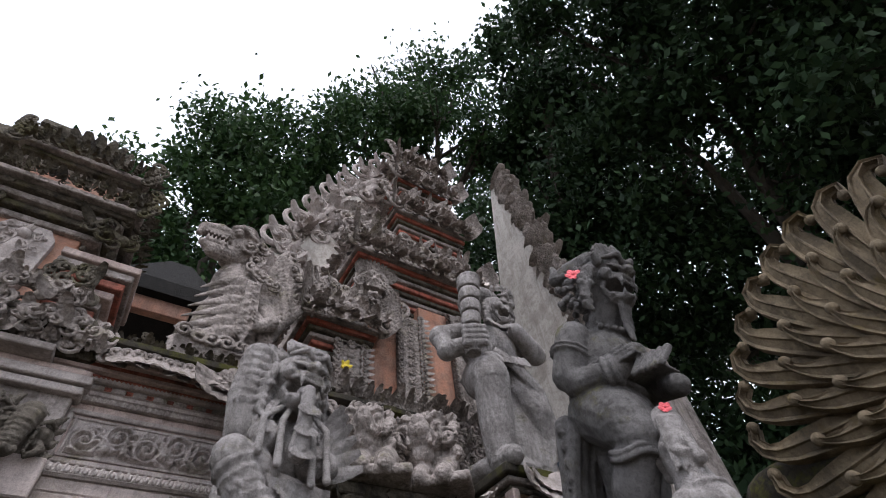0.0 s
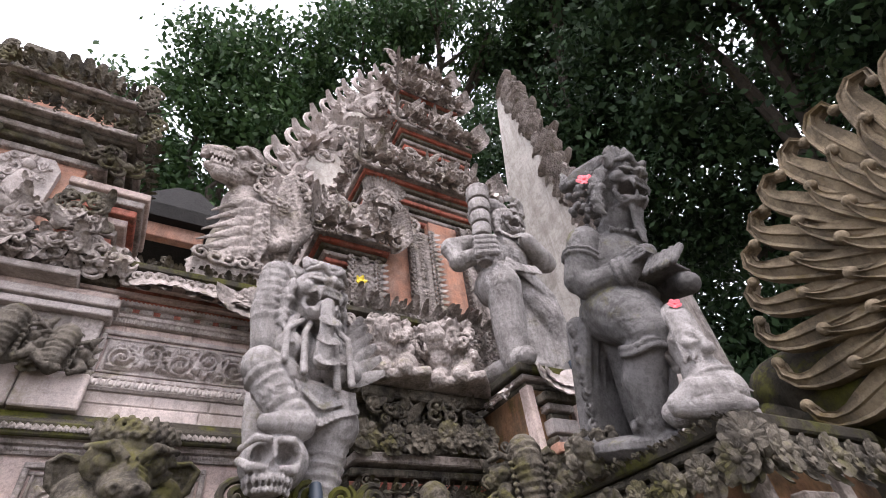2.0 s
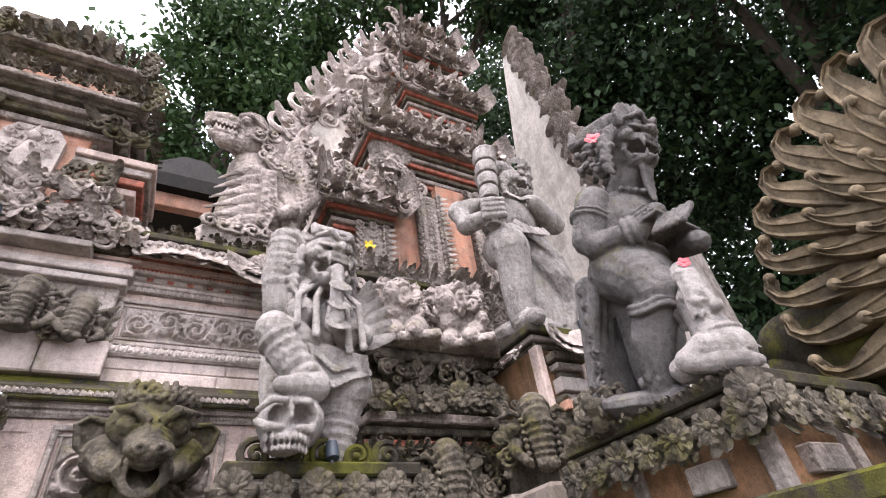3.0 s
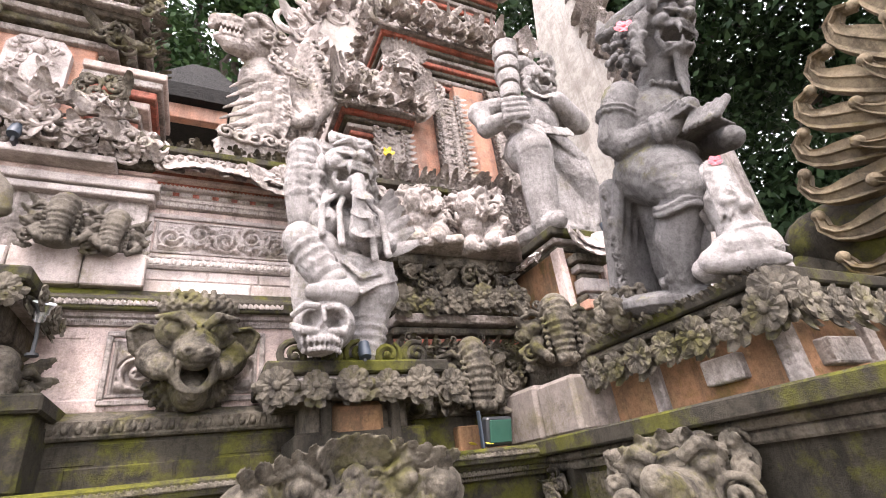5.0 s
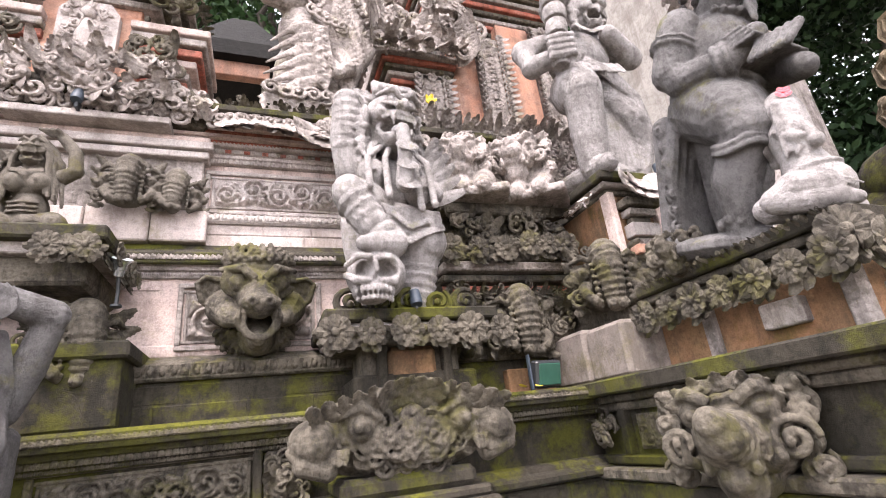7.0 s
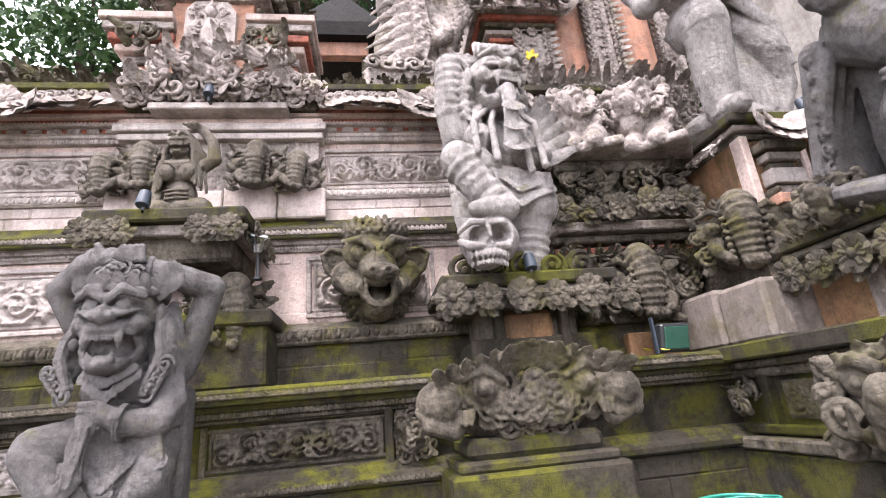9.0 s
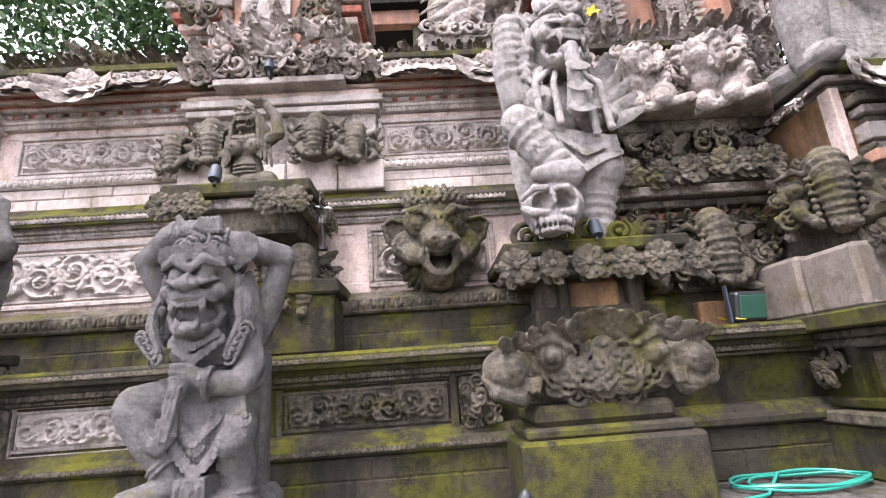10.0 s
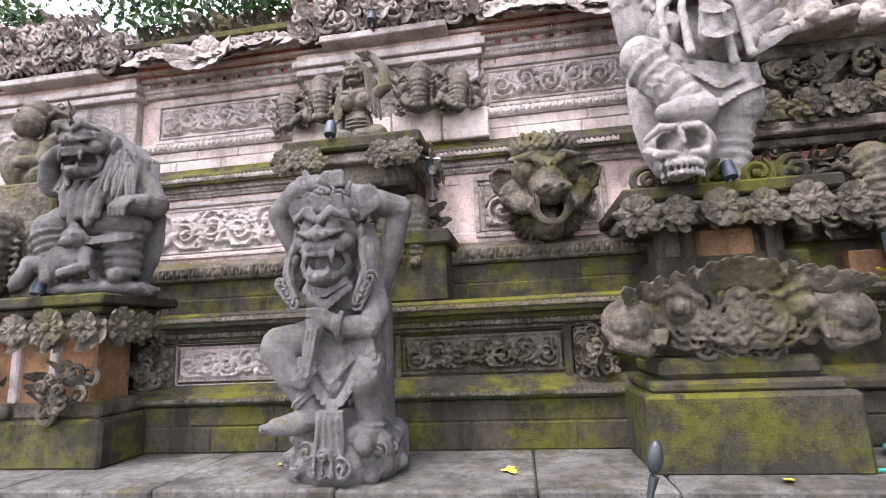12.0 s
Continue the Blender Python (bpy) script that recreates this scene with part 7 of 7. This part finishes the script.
def feather(bm, root, angle, length, w, hook, tilt, n=16):
    """A carved feather in a plane of constant x: a curved blade with a raised rim, slanting barbs and a tip that hooks over."""
    p = Vector(root)
    head = angle - tilt
    pts = [p.copy()]
    for i in range(n):
        f = i / (n - 1)
        head += tilt * 2.0 / n + (hook / n * 5.5 * max(0.0, f - 0.78) / 0.22)
        p = p + Vector((0, math.cos(head), math.sin(head))) * (length / n)
        pts.append(p.copy())
    rows = []
    out = Vector((-1, 0, 0))
    for i, q in enumerate(pts):
        t = (pts[min(i + 1, n)] - pts[max(i - 1, 0)]).normalized()
        side = Vector((0, -t.z, t.y))
        f = i / n
        wd = w * (0.75 + 0.4 * math.sin(math.pi * min(1.0, f * 1.1))) * (1.0 if f < 0.74 else max(0.3, 1 - 2.6 * (f - 0.74)))
        barb = 0.013 * (i % 2)
        prof = ((-0.5, 0.02), (-0.45, 0.06), (-0.36, 0.055), (-0.30, 0.03 + barb), (-0.02, 0.045 + barb), (0.02, 0.075), (0.08, 0.075), (0.12, 0.02), (0.38, 0.0 + barb), (0.5, 0.015), (0.5, -0.05), (-0.5, -0.05))
        rows.append([bm.verts.new(q + side * (wd * u) + out * h) for u, h in prof])
    for a, c in zip(rows, rows[1:]):
        for k in range(12):
            bm.faces.new((a[k], a[(k + 1) % 12], c[(k + 1) % 12], c[k]))
    bm.faces.new(rows[0])
    bm.faces.new(list(reversed(rows[-1])))
    ball(bm, pts[-1] + out * 0.03, 0.045, u=10, v=8)
    bmesh.ops.recalc_face_normals(bm, faces=bm.faces)


ROOT = Vector((4.42, -3.98, 2.86))
for layer, (r, n, a0, a1, w, hook) in enumerate(((1.54, 13, -34, 112, 0.20, 3.4), (0.98, 11, -32, 108, 0.17, 0.9), (0.64, 8, -26, 102, 0.15, 0.7))):
    for k in range(n):
        f = k / (n - 1)
        a = radians(a0 + (a1 - a0) * f)
        bm = bmesh.new()
        base = ROOT + Vector((-0.08 * layer - 0.012 * (k % 2), 0.15 * math.cos(a), 0.15 * math.sin(a)))
        feather(bm, base, a, r, w, hook * (0.5 + 0.9 * f), 0.14)
        put("feather", bm, WING, bird)
bm = bmesh.new()
ball(bm, (4.75, -2.7, 2.55), (0.3, 0.75, 0.35), (25, 0, 0), 18, 12)
ball(bm, (4.75, -2.2, 2.3), (0.28, 0.4, 0.45), None, 16, 10)
limb(bm, [(4.7, -2.4, 2.3), (4.6, -2.5, 1.9), (4.6, -2.55, 1.6)], [0.25, 0.18, 0.2])
ball(bm, (4.7, -4.1, 2.9), (0.3, 0.6, 0.7), None, 16, 10)
limb(bm, [(4.8, -3.4, 2.5), (4.8, -3.6, 1.6)], [0.4, 0.35])
put("body", bm, MOSSY, bird)

# ---- spotlights and small things ----
CHROME = plain("lamp_chrome", (0.55, 0.6, 0.65), 0.25, 0.9, 0.1)
BLACK = plain("black_plastic", (0.02, 0.022, 0.025), 0.45)
GLASS = plain("lamp_lens", (0.75, 0.78, 0.8), 0.15, 0.0, 0.05)
BLUE = plain("blue_grey_fitting", (0.03, 0.042, 0.058), 0.55)
HOSE = plain("green_hose_rubber", (0.025, 0.26, 0.20), 0.4)
# dark glass with the green reflection put into its base colour
SCREEN = plain("floodlight_green_reflection", (0.03, 0.09, 0.065), 0.12)
PETAL = plain("pink_petal", (0.75, 0.12, 0.14), 0.6)
PETALW = plain("white_petal", (0.8, 0.72, 0.66), 0.6)
YELLOW = plain("yellow_leaf", (0.65, 0.50, 0.04), 0.6)
BLADE = plain("offering_leaf", (0.10, 0.25, 0.04), 0.5)
LAMPS = "spotlights on the temple"


def spotlight(at, aim, s, dark, label):
    t = empty("spotlight", label, "spotlight", LAMPS, at=at)
    d = (Vector(aim) - Vector(at)).normalized() * s
    c = Vector(at)
    bm = bmesh.new()
    tube(bm, [(0, 0, 0), d * 0.35, d * 0.4, d * 0.7, d * 0.95, d], [0.26 * s, 0.28 * s, 0.36 * s, 0.36 * s, 0.55 * s, 0.58 * s], 16)
    part("lamp_body", bm, BLACK if dark else CHROME, t)
    bm = bmesh.new()
    tube(bm, [d * 1.0, d * 1.04], [0.52 * s, 0.5 * s], 16)
    part("lens", bm, GLASS, t)
    bm = bmesh.new()
    tube(bm, [d * 0.1, d * 0.1 + Vector((0, 0.3 * s, -0.9 * s)), Vector((0, 0.3 * s, -1.7 * s))], [0.1 * s] * 3, 8)
    part("bracket", bm, BLACK, t)
    bm = bmesh.new()
    tube(bm, [(0, 0.3 * s, -1.75 * s), (0, 0.3 * s, -1.62 * s)], [0.3 * s, 0.3 * s], 12)
    part("base_plate", bm, BLACK, t)
    return t


spotlight((-0.33, -0.80, 2.47), (-0.26, -0.95, 2.8), 0.105, False, "small chrome spotlight on a bracket beside the bearer")
spotlight((3.42, -2.58, 2.36), (3.0, -2.40, 2.62), 0.17, True, "black spotlight with white lens on the mossy pedestal")
for k, p in enumerate(((-0.97, -0.98, 2.73), (1.42, -1.06, 2.18), (-2.72, -1.34, 1.74), (-0.85, -0.36, 3.98), (3.78, -1.1, 3.33))):
    t = empty("ledge_lamp", "small blue-grey spot lamp clipped on a carved ledge", "spotlight", "ledge lamps", at=p)
    bm = bmesh.new()
    tube(bm, [(0, -0.03, 0.0), (0, -0.02, 0.03), (0, 0.0, 0.10)], [0.038, 0.042, 0.034], 12)
    part("lamp_body", bm, BLUE, t)
    part("clip", one_box(-0.012, 0.012, -0.02, 0.06, -0.05, 0.02, 0.004), BLACK, t)
t = empty("floodlight", "square dark floodlight on the podium ledge, green reflection painted on its pane", "floodlight", at=(2.5, -0.72, 1.61))
part("case", one_box(-0.12, 0.12, -0.03, 0.05, 0.0, 0.2, 0.015, pose(0, 0, 0.01, 12, 0, 8)), BLACK, t)
# pane whose green is a painted reflection, not tinted glass
part("pane", one_box(-0.10, 0.10, -0.04, -0.028, 0.025, 0.18, 0.004, pose(0, 0, 0.01, 12, 0, 8)), SCREEN, t)
part("bracket", one_box(-0.135, -0.12, -0.02, 0.02, 0.0, 0.26, 0.004), BLUE, t)
t = empty("ground_lamp", "small black garden lamp on a bent stem by the step", "garden lamp", at=(0.63, -1.82, 0.51))
bm = bmesh.new()
tube(bm, [(0, 0, 0), (0.0, 0, 0.14), (0.02, 0, 0.24), (0.04, 0, 0.30)], [0.012, 0.012, 0.014, 0.02], 8)
part("stem", bm, BLACK, t)
bm = bmesh.new()
ball(bm, (0.05, 0, 0.37), (0.032, 0.028, 0.066), (0, 12, 0), 14, 10)
part("lamp_head", bm, BLACK, t)
bm = bmesh.new()
pts, rr = [], []
for k in range(80):
    a = k * 0.26
    r = 0.34 + 0.05 * math.sin(k * 0.13)
    pts.append((2.32 + r * math.cos(a) * 1.0, -1.12 + 0.5 * r * math.sin(a), 0.718 + 0.0003 * k + 0.006 * math.sin(k)))
    rr.append(0.009)
pts += [(2.0 - 0.06 * k, -1.3 - 0.02 * k, 0.715) for k in range(6)]
rr += [0.009] * 6
tube(bm, pts, rr, 7)
tagged(mesh_object("garden_hose", bm, HOSE), "coiled green rubber garden hose on the stone platform", "garden hose")


def blossom(at, r, mat, label, out=(-0.6, -0.7, 0.2)):
    bm = bmesh.new()
    rosette(bm, (0, 0, 0), r, 5, out)
    ob = tagged(mesh_object("hibiscus_flower", bm, mat), label, "flower", "flowers on the statues")
    ob.location = at


blossom((3.02, -2.48, 4.18), 0.07, PETAL, "pink hibiscus flower behind the ear of the reader statue")
blossom((3.06, -2.66, 2.88), 0.04, PETAL, "pink flower in the kneeling statue's hair")
blossom((3.3, -1.2, 5.42), 0.035, PETALW, "white frangipani flower on the club statue")
rnd = random.Random(12)
for k, (x, y, z) in enumerate(((0.05, -1.35, 0.707), (0.12, -1.4, 0.707), (1.3, -1.5, 0.707), (3.3, -0.9, 1.99), (2.35, -0.9, 1.622), (2.2, -0.93, 1.622), (-1.2, -1.2, 0.707), (2.9, -1.0, 1.617))):
    bm = bmesh.new()
    leaf(bm, (0, 0, 0), (math.cos(k * 2.0), math.sin(k * 2.0), 0.05), 0.07, 0.5, 0.15, (0, 0, 1), 0.05)
    ob = tagged(mesh_object("fallen_leaf", bm, YELLOW), "small yellow leaf fallen on the stone", "leaf", "fallen leaves")
    ob.location = (x, y, z)
bm = bmesh.new()
ball(bm, (0, 0, 0), (0.05, 0.03, 0.03), None, 12, 8)
for k in range(5):
    leaf(bm, (0, 0, 0), (math.cos(k * 1.25), -0.3, math.sin(k * 1.25)), 0.07, 0.6, 0.2)
ob = tagged(mesh_object("offering_flower", bm, YELLOW), "yellow and white flower offering tucked in the carving", "offering")
ob.location = (2.12, 0.0, 4.72)

# ---- trees ----
def crown(name, centres, leaves, size, mat, seed, parent):
    """Many small folded leaves in loose clumps."""
    r = np.random.RandomState(seed)
    V = []
    for (cx, cy, cz, rad) in centres:
        m = max(4, int(rad * rad * 1.6))
        d = r.normal(size=(m, 3))
        d /= np.linalg.norm(d, axis=1)[:, None]
        hub = np.array((cx, cy, cz)) + d * (rad * r.uniform(0.35, 1.0, (m, 1)) ** 0.6)
        per = int(leaves * rad * rad * 1.6 / m)
        for h in hub:
            cl = rad * r.uniform(0.16, 0.34)
            p = h + r.normal(size=(per, 3)) * cl * np.array((1, 1, 0.7))
            a = r.normal(size=(per, 3))
            a[:, 2] -= 0.4
            a /= np.linalg.norm(a, axis=1)[:, None]
            c = np.cross(a, r.normal(size=(per, 3)))
            c /= np.linalg.norm(c, axis=1)[:, None] + 1e-9
            s = size * r.uniform(0.6, 1.3, (per, 1))
            V.append(np.stack([p, p + a * s * 0.5 + c * s * 0.28, p + a * s, p + a * s * 0.5 - c * s * 0.28], 1))
    V = np.concatenate(V).reshape(-1, 3)
    F = np.arange(len(V)).reshape(-1, 4)
    me = bpy.data.meshes.new(name)
    me.vertices.add(len(V))
    me.vertices.foreach_set("co", V.astype(np.float32).ravel())
    me.loops.add(len(V))
    me.loops.foreach_set("vertex_index", F.ravel().astype(np.int32))
    me.polygons.add(len(F))
    me.polygons.foreach_set("loop_start", (np.arange(len(F)) * 4).astype(np.int32))
    me.update(calc_edges=True)
    me.materials.append(mat)
    ob = new(name, me)
    ob.parent = parent
    ob.matrix_parent_inverse = Matrix.Translation(-parent.location)
    return ob


def tree(base, centres, leaves, size, mat, seed, label, trunk=0.5):
    t = empty("tree", label, "tree", "trees behind the temple", at=base)
    r = random.Random(seed)
    mid = Vector((sum(c[0] for c in centres), sum(c[1] for c in centres), sum(c[2] for c in centres))) / len(centres)
    b = Vector(base)
    fork = b.lerp(Vector((b.x * 0.5 + mid.x * 0.5, b.y * 0.5 + mid.y * 0.5, mid.z * 0.62)), 1.0)
    bm = bmesh.new()
    tube(bm, [b, b.lerp(fork, 0.4) + Vector((r.uniform(-0.4, 0.4), r.uniform(-0.4, 0.4), 0)), fork], [trunk * 1.3, trunk, trunk * 0.7], 12)
    put("trunk", bm, BARK, t)
    for c in centres:
        e = Vector(c[:3])
        bm = bmesh.new()
        q = fork.lerp(e, 0.5) + Vector((r.uniform(-1, 1), r.uniform(-1, 1), r.uniform(0, 1)))
        tube(bm, [fork, q, e], [trunk * 0.5, trunk * 0.28, 0.06], 8)
        for j in range(5):
            g = e + Vector((r.uniform(-1, 1), r.uniform(-1, 1), r.uniform(-0.6, 1))) * c[3] * 0.8
            tube(bm, [q.lerp(e, r.uniform(0.2, 0.9)), e.lerp(g, 0.5) + Vector((0, 0, 0.3)), g], [0.1, 0.07, 0.025], 6)
        put("limb", bm, BARK, t)
    crown("crown", centres, leaves, size, mat, seed, t)


tree((0.5, 11.5, 0), [(0.6, 8.4, 19.0, 2.4), (-0.6, 8.6, 21.5, 2.0), (2.0, 8.0, 21.5, 2.4), (0.9, 8.8, 16.0, 2.6), (3.2, 8.2, 17.5, 2.6)], 560, 0.28, LEAF, 3, "tall leafy green tree behind the temple wall", 0.4)
tree((6.5, 9.0, 0), [(5.0, 4.4, 23.6, 2.2), (6.6, 3.4, 25.4, 2.2), (8.2, 3.0, 25.6, 1.8), (4.2, 5.2, 20.4, 2.2), (7.4, 3.8, 20.8, 2.4), (9.4, 2.6, 21.0, 2.0)], 430, 0.27, LEAF, 4, "tall leafy tree with open crown over the gate", 0.4)
tree((-5.0, 15.0, 0), [(-3.4, 12.3, 20.2, 2.2), (-5.2, 13.0, 19.6, 1.8), (-1.6, 12.2, 18.4, 2.0), (-3.4, 12.6, 16.6, 2.6), (-0.8, 12.0, 14.8, 2.6), (-6.4, 12.6, 12.5, 3.2), (-3.0, 12.6, 12.0, 3.0)], 430, 0.27, LEAF, 5, "lighter green tree far behind the wall", 0.35)
tree((12.5, 7.0, 0), [(10.5, 0.6, 19.6, 2.8), (9.4, -1.2, 20.6, 2.6), (12.0, 2.6, 17.0, 3.0), (11.2, 4.6, 15.0, 3.0), (14.4, 2.2, 13.6, 3.2), (9.6, 5.6, 12.0, 2.6), (12.6, 5.2, 10.0, 3.0)], 520, 0.29, LEAF_DARK, 6, "dark dense forest tree behind the gate", 0.5)
tree((17.0, -1.0, 0), [(8.6, -3.6, 18.4, 2.6), (10.6, -2.4, 16.8, 2.8), (12.8, -1.2, 15.0, 3.0), (11.0, -5.0, 15.0, 2.6), (13.6, -3.8, 13.0, 2.8), (15.2, -2.0, 11.0, 2.8), (16.6, 1.0, 10.4, 3.0), (15.6, -4.6, 9.2, 2.6)], 500, 0.28, LEAF_DARK, 7, "dark dense tree leaning over the statues", 0.5)
tree((15.0, -10.0, 0), [(8.0, -6.4, 16.0, 2.4), (10.4, -6.8, 14.0, 2.4), (12.4, -6.2, 11.6, 2.4), (8.2, -8.2, 14.0, 2.4), (6.4, -6.0, 18.6, 2.4), (13.6, -6.4, 8.6, 2.2)], 480, 0.27, LEAF_DARK, 8, "dark overhanging tree beside the stairs", 0.45)
tree((18.0, 5.0, 0), [(17.6, 2.4, 6.6, 3.0), (15.0, 6.0, 5.4, 3.0), (12.6, 8.0, 5.0, 3.0), (18.6, -2.0, 5.6, 3.0), (9.4, 9.6, 7.0, 3.0), (6.0, 11.0, 9.0, 3.2), (3.0, 12.0, 8.0, 3.2)], 520, 0.34, LEAF_DARK, 9, "dark undergrowth tree behind the temple", 0.4)
tree((-8.0, 14.0, 0), [(-8.0, 10.0, 12.0, 3.0), (-5.0, 10.5, 10.0, 3.0), (-9.6, 9.0, 8.6, 3.0), (-12.6, 9.0, 11.0, 3.2), (-3.6, 11.0, 8.6, 2.8), (-15.0, 8.0, 9.0, 3.2), (-12.0, 8.0, 6.6, 2.8), (-1.6, 11.6, 10.4, 2.8)], 430, 0.26, LEAF, 10, "green leafy tree behind the temple wall", 0.4)
tree((24.0, 3.0, 0), [(20.0, -1.0, 24.0, 4.6), (17.0, 5.0, 26.0, 4.6), (22.0, -6.0, 20.0, 4.6), (14.0, 9.5, 25.0, 4.6), (20.0, 6.0, 18.0, 4.6), (24.0, 2.0, 13.0, 4.6), (20.0, -10.0, 14.0, 4.6), (15.0, 11.0, 15.0, 4.6)], 110, 0.38, LEAF_DARK, 11, "dark forest tree far behind the gate", 0.5)
